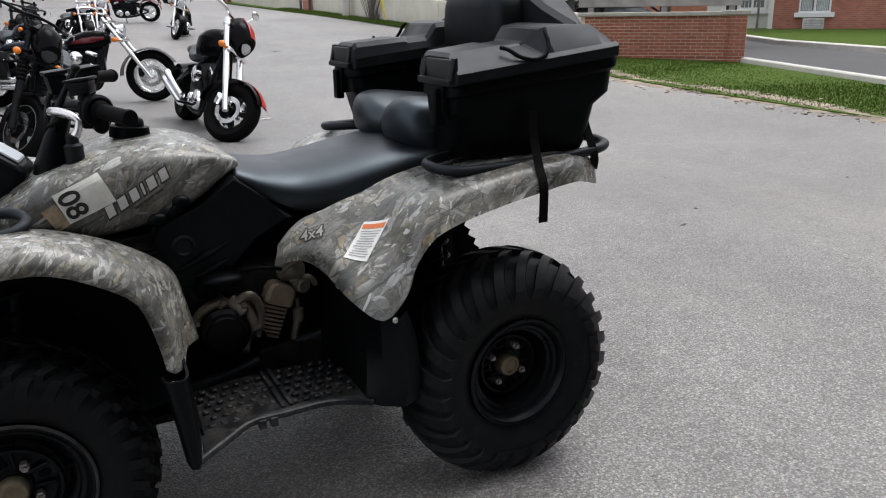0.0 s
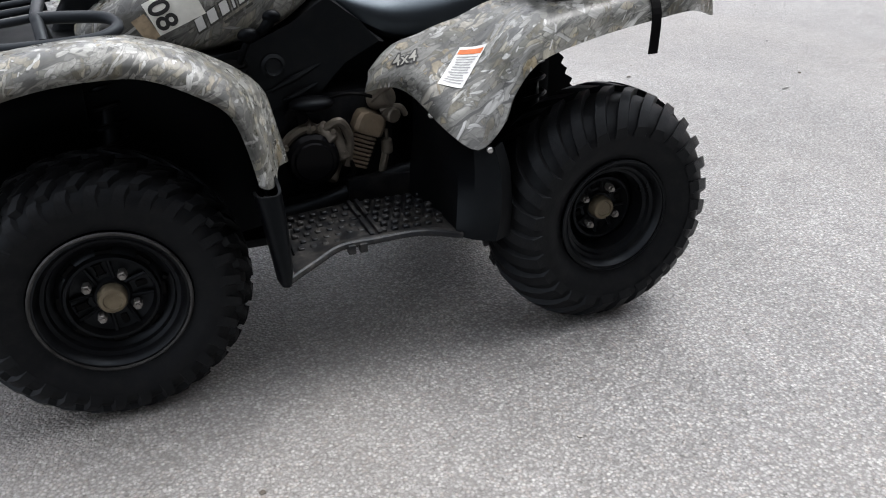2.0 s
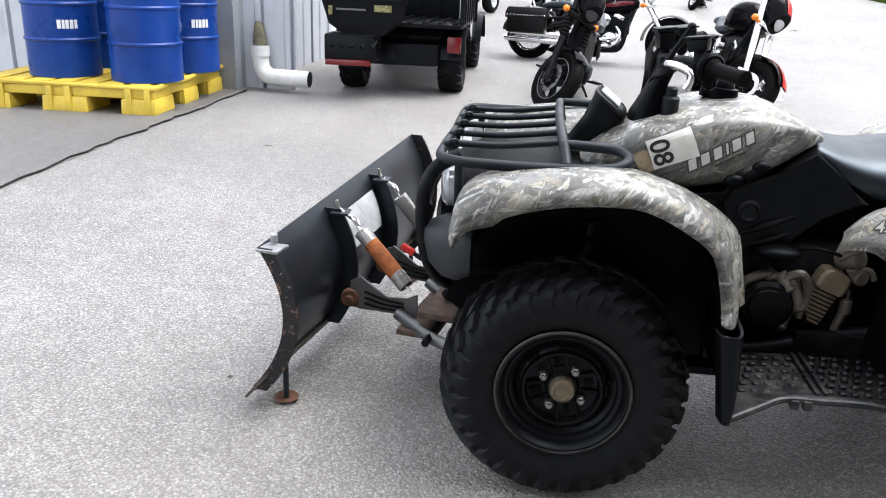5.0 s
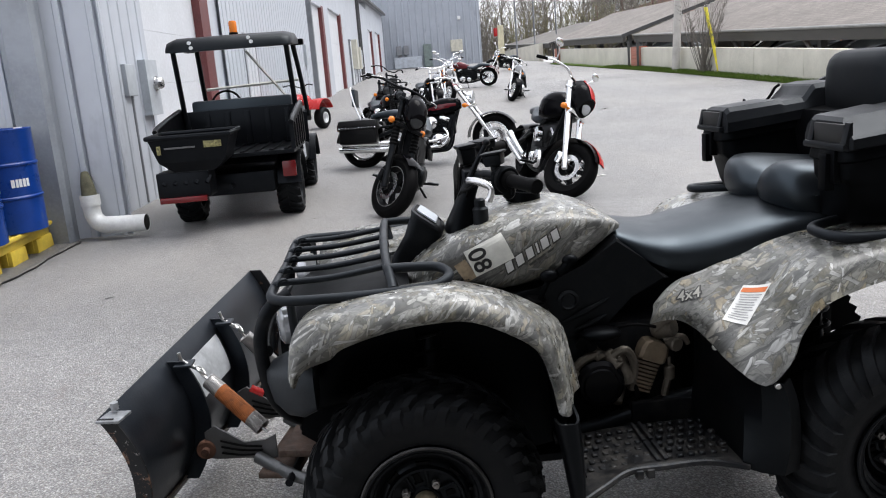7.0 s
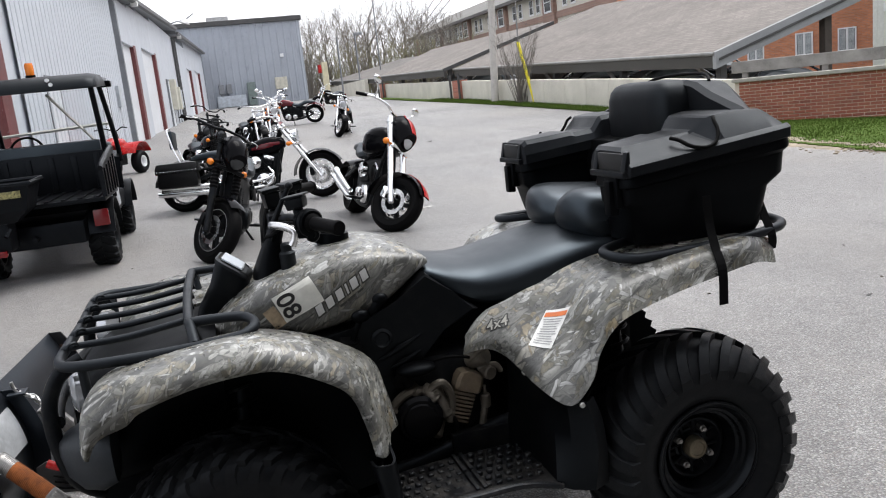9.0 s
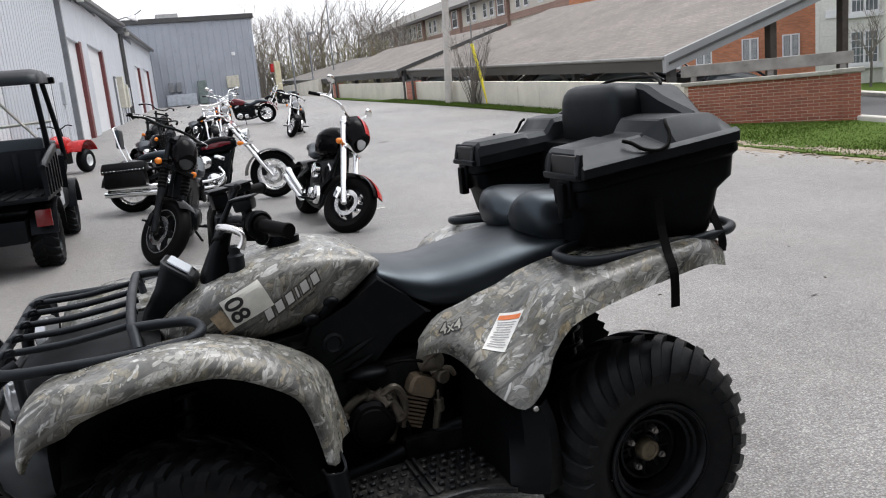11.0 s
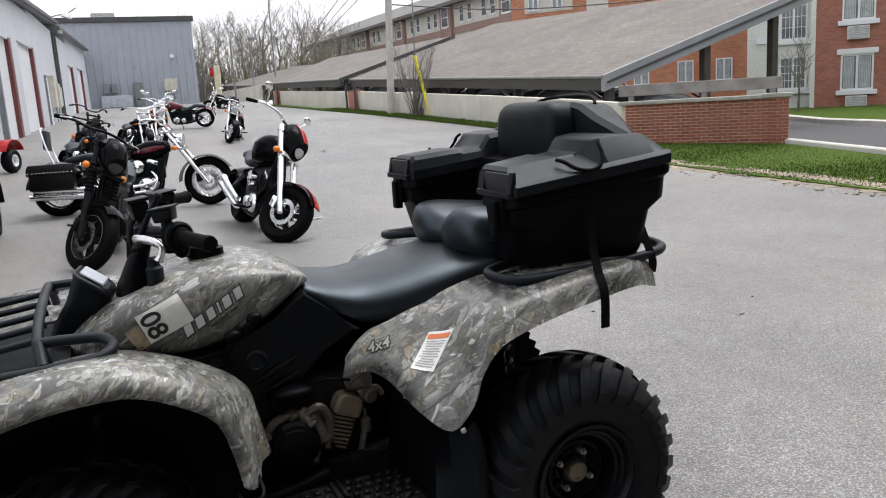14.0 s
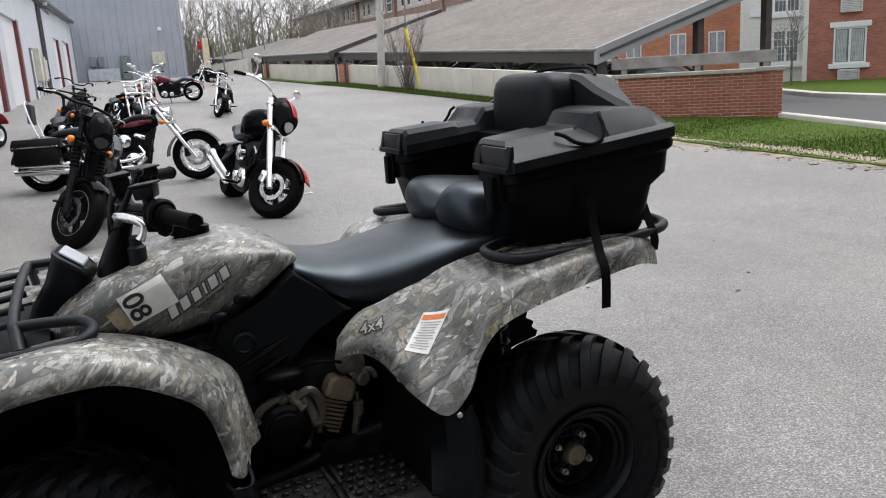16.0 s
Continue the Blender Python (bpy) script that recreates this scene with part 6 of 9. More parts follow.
for i, (y0, y1, hgt) in enumerate(doors):
    g = ground_z((y0 + y1) / 2) - 0.02
    bm = B()
    n = 5
    for k in range(n):
        prism(bm, [(-0.17, y0 - (y0 + y1) / 2), (-0.17, y1 - (y0 + y1) / 2), (-0.12, y1 - (y0 + y1) / 2), (-0.12, y0 - (y0 + y1) / 2)], "z", k * hgt / n + 0.002, (k + 1) * hgt / n - 0.002)
    dr = part("garage_door", bm, DOOR_WHITE, workshop, "white sectional garage door, closed", 0)
    dr.matrix_local = at_wall((y0 + y1) / 2, g)
    bm = B()
    h = (y1 - y0) / 2
    box(bm, (-0.17, h - 0.02, 0), (0.012, h + (0.5 if i != 2 else 0.45), hgt + 0.02))
    fr = part("door_frame", bm, MAROON_TRIM, workshop, "maroon metal door frame", 0)
    fr.matrix_local = at_wall((y0 + y1) / 2, g)
for y0, w, hgt in ((14.6, 1.0, 2.1), (20.0, 1.05, 2.1), (37.6, 1.0, 2.1)):
    bm = B()
    box(bm, (-0.05, 0, 0), (0.072, w, hgt), 0.01)
    dd = part("service_door", bm, DOOR_WHITE, workshop, "white metal service door", 0)
    dd.matrix_local = at_wall(y0, ground_z(y0))
    bm = B()
    box(bm, (0.0, -0.07, hgt), (0.082, w + 0.07, hgt + 0.08))
    box(bm, (0.0, -0.07, 0), (0.082, 0, hgt))
    box(bm, (0.0, w, 0), (0.082, w + 0.07, hgt))
    ff = part("service_door_frame", bm, TRIM_GREY, workshop, "", 0)
    ff.matrix_local = at_wall(y0, ground_z(y0))
for y, r, top in ((24.35, 0.10, 5.2), (43.6, 0.06, 5.7), (44.3, 0.06, 5.7), (45.0, 0.05, 5.7)):
    bm = B()
    box(bm, (0.01, -r, ground_z(y)), (0.02 + r * 1.6, r, top), 0.01)
    o = part("downspout", bm, DARK_TRIM if y > 30 else TRIM_GREY, workshop, "", 0)
    o.matrix_local = at_wall(y)
# electrical boxes on the wall
for y, z0, z1, w, dpt, kind in ((7.95, 1.36, 1.74, 0.30, 0.10, 0), (8.55, 1.10, 1.80, 0.42, 0.16, 1), (22.6, 1.9, 2.5, 0.4, 0.14, 0), (38.6, 1.9, 3.3, 0.7, 0.3, 2), (40.4, 1.9, 3.0, 0.6, 0.3, 2), (41.8, 2.0, 2.9, 0.5, 0.25, 0)):
    mat = worn("meter_grey", (0.45, 0.48, 0.51), 0.45, vary=0.15, large=5) if kind < 2 else worn("cream_box", (0.55, 0.53, 0.45), 0.6, vary=0.12, large=4)
    ob = thing("electrical_box", "grey metal electrical box on the workshop wall" if kind < 2 else "cream metal utility box on the workshop wall", "electrical box", "wall boxes", at_wall(y))
    bm = B()
    box(bm, (0.02, -w / 2, z0), (0.02 + dpt, w / 2, z1), 0.008)
    part("case", bm, mat, ob, "", 0)
    if kind == 1:
        bm = B()
        lathe(bm, [(0, 0.12), (0.06, 0.11), (0.075, 0.09), (0.08, 0.03), (0.095, 0.03), (0.095, 0), (0, 0)], 24, Matrix.Translation((0.17, 0.06, 1.50)) @ pose(0, 0, 0, 0, 90, 0))
        part("meter", bm, ALUMINIUM, ob, "round glass electricity meter")
    bm = B()
    tube(bm, [(0.06, w * 0.2, z0), (0.06, w * 0.2, ground_z(y) + 0.02)], 0.025, 10, 1)
    part("conduit", bm, TRIM_GREY, ob)
# wall lamp under the eave and vent
for y in (28.0, 45.5):
    lamp = thing("wall_lamp", "small pale floodlight under the workshop eave", "lamp", "wall lamps", at_wall(y, 4.9 + 0.025 * y - 0.2))
    bm = B()
    tube(bm, [(0, 0, 0), (0.25, 0, 0.05)], 0.02, 8, 1)
    part("arm", bm, TRIM_GREY, lamp)
    bm = B()
    box(bm, (0.2, -0.12, -0.06), (0.42, 0.12, 0.1), 0.02)
    part("head", bm, worn("pale_lamp", (0.6, 0.6, 0.58), 0.4), lamp)

roof_lamp = thing("roof_lamp", "pale floodlight on an arm over the workshop roof edge", "lamp", "", pose(-1.25, 40.0, 5.99))
part("arm", tube(B(), [(0, 0, 0), (0.35, 0, 0.10), (0.75, 0, 0.16), (1.15, 0, 0.42)], 0.028, 8, 2), TRIM_GREY, roof_lamp)
part("head", lathe(B(), [(0.06, 0.14), (0.12, 0.10), (0.25, -0.10), (0.23, -0.11), (0, -0.04)], 20, pose(0.72, 0, 0.08, 0, 18, 0)), worn("pale_lamp_shade", (0.5, 0.5, 0.5), 0.45), roof_lamp)

# -- white drain pipe --
pipe = thing("drain_pipe", "white plastic elbow drain pipe at the wall foot", "drain pipe")
bm = B()
tube(bm, [(-3.52, 5.70, 0.44), (-3.52, 5.70, 0.33), (-3.50, 5.69, 0.22), (-3.43, 5.67, 0.155), (-3.32, 5.65, 0.145), (-2.99, 5.62, 0.142)], 0.082, 20, 6, caps=False)
part("pipe", bm, PVC, pipe, "", 60)
bm = B()
tube(bm, [(-3.52, 5.70, 0.345), (-3.52, 5.70, 0.45)], 0.094, 20, 1, caps=False)
part("collar", bm, PVC, pipe, "", 60)
# solid black plug painted as the shade inside the pipe's mouth
bm = B()
tube(bm, [(-2.995, 5.621, 0.142), (-3.2, 5.64, 0.143)], 0.076, 20, 1)
part("pipe_opening", bm, INK, pipe, "", 60)
bm = B()
tube(bm, [(-3.52, 5.70, 0.42), (-3.535, 5.73, 0.54), (-3.56, 5.78, 0.66)], [0.075, 0.062, 0.035], 12)
part("grimy_downpipe", bm, worn("mossy_grime", (0.10, 0.095, 0.06), 0.9, vary=0.5, large=10), pipe, "grimy mossy pipe stub")

# -- far hall --
hall = thing("far_hall", "tall blue-grey metal hall closing the end of the lot", "building")
hall["kind"] = "structure"
HX0, HX1, HY, HZ = -2.5, 9.05, 71.0, 9.0
bm = B()
prof = []
x = HX0
while x < HX1 - 0.3:
    prof += [(x, HY), (x + 0.42, HY), (x + 0.47, HY - 0.06), (x + 0.55, HY - 0.06), (x + 0.60, HY)]
    x += 0.60
prof += [(HX1, HY), (HX1, HY + 30), (HX0, HY + 30)]
prism(bm, prof, "z", 1.2, HZ)
part("wall", bm, FAR_SIDING, hall, "", 0)
bm = B()
box(bm, (HX0 - 0.2, HY - 0.25, HZ - 0.05), (HX1 + 0.2, HY + 30, HZ + 0.35), 0.03)
part("roof_edge", bm, DARK_TRIM, hall, "", 0)
bm = B()
box(bm, (1.4, 78, HZ + 0.3), (3.4, 80, HZ + 1.5), 0.05)
box(bm, (0.9, 78, HZ + 0.3), (4.0, 80, HZ + 0.6), 0.05)
part("roof_unit", bm, worn("roof_unit_grey", (0.42, 0.42, 0.42), 0.5), hall, "grey rooftop air unit", 0)
for x0, x1, z0, z1, c in ((1.15, 3.6, 2.05, 3.0, 0), (3.8, 4.5, 2.05, 4.0, 1), (6.25, 7.3, 3.2, 4.2, 2), (1.4, 1.85, 3.2, 4.0, 3), (2.05, 2.5, 3.2, 4.0, 3)):
    bm = B()
    box(bm, (x0, HY - 0.5, z0), (x1, HY - 0.02, z1), 0.04)
    part(("low_tank", "service_door", "cream_panel", "meter_box")[c], bm, (worn("pale_blue_box", (0.45, 0.49, 0.54), 0.5), worn("green_grey_door", (0.16, 0.20, 0.19), 0.6), worn("cream_panel", (0.52, 0.50, 0.42), 0.6), TRIM_GREY)[c], hall, "", 0)
bm = B()
box(bm, (7.0, HY - 0.3, 5.9), (7.3, HY - 0.02, 6.2), 0.05)
part("wall_light", bm, WHITE_PAINT, hall, "", 0)

# -- grass, kerbs, road --
def patch(outline, z, mat, name, label, cat, dz=0.06, thick=0.2):
    bm = B()
    top = [bm.verts.new((x, y, ground_z(y, x) + dz)) for x, y in outline]
    low = [bm.verts.new((x, y, ground_z(y, x) - thick)) for x, y in outline]
    n = len(outline)
    f = bm.faces.new(top)
    for k in range(n):
        bm.faces.new((top[k], top[(k + 1) % n], low[(k + 1) % n], low[k]))
    bmesh.ops.triangulate(bm, faces=[f])
    return structure(name, bm, mat, label, cat, 0)


patch([(9.55, 13.0), (9.85, 18.4), (9.85, 25), (9.65, 31), (9.8, 46), (10.4, 46), (10.35, 17), (9.9, 13.0)], 0, TURF, "grass_strip", "narrow green grass strip along the concrete wall", "grass")
patch([(8.0, 12.6), (8.35, 10.6), (8.0, 8.3), (7.8, 6.4), (7.5, 4.2), (7.3, 2.0), (7.0, -4), (8.6, -4), (9.4, 2.0), (10.3, 5.0), (11.55, 9.12), (9.5, 11.6), (9.45, 13.2), (9.0, 13.4)], 0, TURF, "lawn", "green spring lawn beside the lot, worn to dirt at its edge", "grass", 0.03)
patch([(11.75, 9.10), (10.45, 5.1), (9.6, 2.0), (8.8, -4), (11.5, -14), (18, -14), (15.5, 2.0), (16.3, 8.0), (18.6, 14.4), (25, 24), (19, 24)], 0, ROAD, "road", "smooth dark grey asphalt road", "road", 0.02)
patch([(16.9, 8.0), (16.0, 2.0), (18.2, -14), (60, -20), (60, 40), (26, 26), (19.1, 14.5)], 0, TURF, "far_lawn", "green lawn before the brick building", "grass", 0.12)


def kerb(pts, w=0.16, hgt=0.12, name="kerb", label="pale concrete kerb"):
    bm = B()
    p = [Vector((x, y, ground_z(y, x))) for x, y in pts]
    rows = []
    for i, q in enumerate(p):
        d = (p[min(i + 1, len(p) - 1)] - p[max(i - 1, 0)]).normalized()
        s = Vector((d.y, -d.x, 0)) * w / 2
        rows.append([q - s + Vector((0, 0, -0.1)), q - s + Vector((0, 0, hgt - 0.02)), q - s * 0.8 + Vector((0, 0, hgt)), q + s * 0.8 + Vector((0, 0, hgt)), q + s + Vector((0, 0, hgt - 0.02)), q + s + Vector((0, 0, -0.1))])
    loft(bm, rows)
    return structure(name, bm, worn("kerb_concrete", (0.56, 0.54, 0.50), 0.8, grain=30, large=2, vary=0.15), label, "kerb", 0)


kerb([(11.66, 9.10), (10.37, 5.05), (9.5, 2.0), (8.7, -4), (11.4, -14)])
kerb([(25.5, 25), (18.85, 14.45), (16.6, 8.0), (15.75, 2.0), (18.1, -14)], 0.30, 0.16)

# earth and loose stones along the lawn's worn edge
DIRT = worn("bare_earth", (0.27, 0.225, 0.17), 0.95, grain=40, large=3, vary=0.4, bump=0.5)
rng = random.Random(5)
edge = [(8.0, 12.6), (8.35, 10.6), (8.0, 8.3), (7.8, 6.4), (7.5, 4.2), (7.3, 2.0)]
bm = B()
rows = []
w0, w1 = 0.1, 0.4
for x, y in [(q.x, q.y) for q in smooth_path([(a, b, 0) for a, b in edge], 40)]:
    w0 = min(0.30, max(0.0, w0 + rng.gauss(0, 0.035)))
    w1 = min(0.75, max(0.10, w1 + rng.gauss(0, 0.07)))
    g = ground_z(y)
    rows.append([(x - w0, y, g + 0.001), (x - w0 * 0.4, y, g + 0.010 + 0.006 * rng.random()), (x + w1 * 0.4, y, g + 0.036 + 0.008 * rng.random()), (x + w1, y, g + 0.026)])
shell(bm, rows, 0.012)
structure("dirt_edge", bm, DIRT, "bare earth and grit along the lawn edge", "dirt")
bm = B()
for _ in range(1100):
    t = rng.random() * (len(edge) - 1)
    i = int(t)
    (xa, ya), (xb, yb) = edge[i], edge[i + 1]
    x = xa + (xb - xa) * (t - i) + rng.gauss(0.03, 0.22)
    y = ya + (yb - ya) * (t - i) + rng.gauss(0, 0.1)
    r = 0.006 + 0.024 * rng.random() ** 5
    base = ground_z(y) + min(0.034, max(0.0, (x - xa - (xb - xa) * (t - i) + 0.05) * 0.2))
    res = bmesh.ops.create_icosphere(bm, subdivisions=1, radius=r)
    for v in res["verts"]:
        v.co = Vector((v.co.x * rng.uniform(0.8, 1.6), v.co.y * rng.uniform(0.8, 1.4), v.co.z * 0.6)) + Vector((x, y, base + r * 0.3))
tagged(mesh_object("gravel", bm, DIRT), "loose earth crumbs and stones along the lawn edge", "gravel", kind="stuff")


def blades(name, spots_fn, count, hgt, seed):
    r = random.Random(seed)
    vs, fs = [], []
    for _ in range(count):
        x, y, z = spots_fn(r)
        a = r.random() * 6.28
        w = 0.006 + 0.006 * r.random()
        h = hgt * (0.5 + r.random())
        dx, dy = math.cos(a), math.sin(a)
        lx, ly = r.gauss(0, 0.4) * h, r.gauss(0, 0.4) * h
        i = len(vs)
        vs += [(x - dx * w, y - dy * w, z), (x + dx * w, y + dy * w, z), (x + lx, y + ly, z + h)]
        fs.append((i, i + 1, i + 2))
    me = bpy.data.meshes.new(name)
    me.from_pydata(vs, [], fs)
    me.materials.append(BLADE_GREEN)
    return tagged(new(name, me), "short green grass blades", "grass", kind="stuff")


def blade_green():
    a = Mat("grass_blade", 0.8)
    a.b.inputs["Specular IOR Level"].default_value = 0.1
    a.color(a.ramp(a.island(), [(0.0, (0.055, 0.10, 0.014)), (0.5, (0.068, 0.116, 0.018)), (0.85, (0.085, 0.125, 0.026)), (1.0, (0.115, 0.125, 0.042))]))
    return a.m


BLADE_GREEN = blade_green()


def on_strip(r):
    y = r.uniform(13.0, 34)
    return r.uniform(9.72 if y < 29 else 9.6, 10.35), y, ground_z(y) + 0.055


def on_lawn(r):
    while True:
        y = r.uniform(2, 12.8)
        x = r.uniform(7.6, 11.4)
        lo = float(np.interp(y, [2, 4.2, 6.4, 8.3, 10.6, 12.8], [7.45, 7.65, 7.95, 8.15, 8.5, 8.2]))
        hi = float(np.interp(y, [2, 5, 9.1, 11.6, 12.8], [9.3, 10.2, 11.45, 9.4, 9.4]))
        if lo - 0.25 < x < hi and r.random() < 0.15 + 1.1 * (x - lo + 0.25):
            return x, y, ground_z(y) + 0.025


blades("grass_strip_blades", on_strip, 14000, 0.07, 3)
blades("lawn_blades", on_lawn, 34000, 0.027, 4)

# dark strip of old asphalt under the barrels
patch([(-13, 5.9), (-3.9, 5.9), (-3.72, 5.5), (-3.66, 2.8), (-3.6, -6), (-13, -6)], 0, OLD_ASPHALT, "old_asphalt", "darker old asphalt patch beside the workshop", "asphalt", 0.004, 0.05)
crk = B()
rr = random.Random(8)
for pts in ([(-3.66, 5.6), (-3.65, 4.4), (-3.68, 2.8), (-3.6, 0.5)],):
    p = [Vector((x + rr.gauss(0, 0.012), y, 0.007)) for x, y in [(q.x, q.y) for q in smooth_path([(a, b, 0) for a, b in pts], 14)]]
    tube(crk, p, 0.02, 5, 1, flat=0.2)
structure("tar_joint", crk, INK, "dark tar joint between two asphalt patches", "joint")

# -- unseen plain dark wall closing the near side, added to block sky light --
bm = B()
box(bm, (-2.6, -9.0, -0.2), (40.0, -4.4, 6.5))
structure("wall_behind", bm, worn("dark_siding", (0.055, 0.052, 0.05), 0.8, grain=8, large=0.6, vary=0.2), "unseen plain dark wall added behind the camera to block sky light", "wall", 0)

# scraps and stones on the lot
bm = B()
r9 = random.Random(17)
for _ in range(240):
    x, y = r9.uniform(-3.2, 7.0), r9.uniform(-1.5, 16)
    q = 0.003 + 0.009 * r9.random() ** 3
    res = bmesh.ops.create_icosphere(bm, subdivisions=1, radius=q)
    for v in res["verts"]:
        v.co = Vector((v.co.x * r9.uniform(0.8, 1.8), v.co.y * r9.uniform(0.8, 1.5), v.co.z * 0.6)) + Vector((x, y, ground_z(y) + q * 0.3))
tagged(mesh_object("loose_stones", bm, pieces("loose_stone", [(0.10, 0.085, 0.07), (0.30, 0.28, 0.26), (0.07, 0.055, 0.04), (0.45, 0.43, 0.40)], island=True)), "small loose stones and crumbs on the asphalt", "stones", kind="stuff")
for x, y, tw, sz, c in ((1.88, 6.97, 20, 0.16, 0.62), (4.10, 12.74, 70, 0.09, 0.6), (2.82, 1.17, 10, 0.05, 0.10), (3.6, 2.2, 50, 0.045, 0.09), (4.34, 15.28, 5, 0.25, 0.10), (-2.6, 3.2, 30, 0.06, 0.08)):
    bm = B()
    shell(bm, [[(a * sz, b * sz * 0.3, ground_z(y) + 0.004 + 0.05 * sz * abs(math.sin(a * 5 + b * 3))) for b in (-0.5, 0, 0.5)] for a in (-0.5, -0.25, 0, 0.25, 0.5)], 0.001)
    ob = tagged(mesh_object("litter_scrap", bm, worn("scrap", (c, c * 0.97, c * 0.92), 0.8, grain=60, large=20, vary=0.2)), "pale paper scrap on the asphalt" if c > 0.3 else "dark dead leaf scrap on the asphalt", "litter", "litter")
    ob.matrix_basis = pose(x, y, 0, 0, 0, tw)

# -- concrete and brick boundary walls --
WALL_LINE = [(9.62, 11.45), (10.18, 16.5), (10.32, 24.0), (10.32, 34.0), (10.32, 47.5)]
bwall = thing("concrete_wall", "low pale concrete boundary wall in panels", "wall")
bwall["kind"] = "structure"
pts = smooth_path([(x, y, 0) for x, y in WALL_LINE], 5)
for a, b in zip(pts, pts[1:]):
    bm = B()
    d = (b - a).normalized() * 0.008
    n = Vector((d.y, -d.x, 0)).normalized() * 0.20
    g0, g1 = ground_z(a.y), ground_z(b.y)
    lo = [a + d, b - d, b - d + n, a + d + n]
    loft(bm, [[(p.x, p.y, -0.3 + g) for p, g in zip(lo, (g0, g1, g1, g0))], [(p.x, p.y, g + 0.84) for p, g in zip(lo, (g0, g1, g1, g0))]])
    part("wall_panel", bm, CONCRETE, bwall, "", 0)
for x, y in ((10.30, 31.3), (10.30, 46.0)):
    bm = B()
    g = ground_z(y)
    box(bm, (x - 0.12, y - 0.45, g - 0.2), (x + 0.3, y + 0.45, g + 0.88), 0.01)
    part("brick_pier", bm, FAR_BRICK, bwall, "red brick pier", 0)
    for s in (-1, 1):
        bm = B()
        tube(bm, [(x - 0.16, y + s * 0.6, g), (x - 0.16, y + s * 0.6, g + 1.15)], 0.05, 10, 1)
        part("post", bm, DARK_TRIM, bwall, "", 0)

# brick wall at an angle, brick by brick
brick_wall = thing("brick_wall", "red brick garden wall with a pale stone cap and end pier", "wall")
brick_wall["kind"] = "structure"
BA, BB = Vector((11.62, 9.08, 0.0)), Vector((9.55, 11.40, 0.0))
bdir = (BB - BA).normalized()
blen = (BB - BA).length
bturn = math.degrees(math.atan2(bdir.y, bdir.x))
brick_wall.matrix_basis = pose(BA.x, BA.y, 0.0, 0, 0, bturn)
# local: x along the wall from the pier, y = -normal side; the lot lies towards +y
bm = B()
box(bm, (0.0, -0.24, -0.2), (blen, -0.012, 0.93))
part("core", bm, MORTAR, brick_wall, "", 0)
bm = B()
box(bm, (-0.06, -0.30, 0.93), (blen + 0.05, 0.06, 1.0), 0.012)
box(bm, (-0.08, -0.32, 0.945), (0.44, 0.08, 1.02), 0.012)
part("cap_stone", bm, CAP_STONE, brick_wall, "weathered pale cap stone", 0)
brick = B()
box(brick, (0.005, -0.09, 0.005), (0.192, 0.0, 0.0535), 0.003, segments=1)
b0 = part("brick", brick, BRICK, brick_wall, "", 0)
half = B()
box(half, (0.005, -0.09, 0.005), (0.093, 0.0, 0.0535), 0.003, segments=1)
b1 = part("brick", half, BRICK, brick_wall, "", 0)
b1.matrix_local = Matrix.Translation((0.33, 0.0, 0.0))
rngb = random.Random(2)
COURSE = 0.062
rows = 15
for c in range(rows):
    z = c * COURSE
    x = 0.262
    if c % 2:
        again(b1, brick_wall, Matrix.Translation((x, rngb.gauss(0, 0.0012), z)))
        x += 0.099
    while x + 0.196 < blen + 0.01:
        again(b0, brick_wall, Matrix.Translation((x, rngb.gauss(0, 0.0015), z + rngb.gauss(0, 0.0006))))
        x += 0.198
    if x + 0.10 < blen + 0.02:
        again(b1, brick_wall, Matrix.Translation((x, 0, z)))
    # end pier, proud of the wall
    for k in range(2):
        again(b0 if (c + k) % 2 == 0 else b1, brick_wall, Matrix.Translation((-0.03 + (0.198 if (c % 2 == 0) else 0.099) * k, 0.05, z)))
    again(b1, brick_wall, Matrix.Translation((-0.03, 0.048, z)) @ Matrix.Rotation(radians(-90), 4, "Z") @ Matrix.Translation((0, 0.09, 0)))
b0.matrix_local = Matrix.Translation((0.42, 0, -COURSE))
bm = B()
box(bm, (-0.028, -0.27, -0.2), (0.259, 0.036, 0.93))
part("pier_core", bm, MORTAR, brick_wall, "", 0)

# weathered timber rail over the brick wall, with posts
rail = thing("timber_rail", "weathered grey timber beam and posts above the brick wall", "timber rail", m=pose(BA.x, BA.y, 0.0, 0, 0, bturn))
bm = B()
box(bm, (0.10, -0.60, 1.10), (blen + 0.15, -0.45, 1.33), 0.012)
part("beam", bm, OLD_WOOD, rail, "", 0)
for x in (0.28, 1.55, blen - 0.1):
    bm = B()
    box(bm, (x - 0.055, -0.57, 0.0), (x + 0.055, -0.47, 1.12), 0.008)
    part("post", bm, OLD_WOOD, rail, "", 0)

# -- carport roofs --
def barge_trim(ob, x0, y0, xr, za, up):
    bm = B()
    loft(bm, [[(x0 + 0.0, y0 - 0.07, za - 0.14), (xr, y0 - 0.07, za + up - 0.14), (xr, y0 - 0.07, za + up - 0.20), (x0, y0 - 0.07, za - 0.20)], [(x0 + 0.0, y0 - 0.10, za - 0.14), (xr, y0 - 0.10, za + up - 0.14), (xr, y0 - 0.10, za + up - 0.20), (x0, y0 - 0.10, za - 0.20)]])
    part("barge_trim", bm, DARK_TRIM, ob, "", 0)


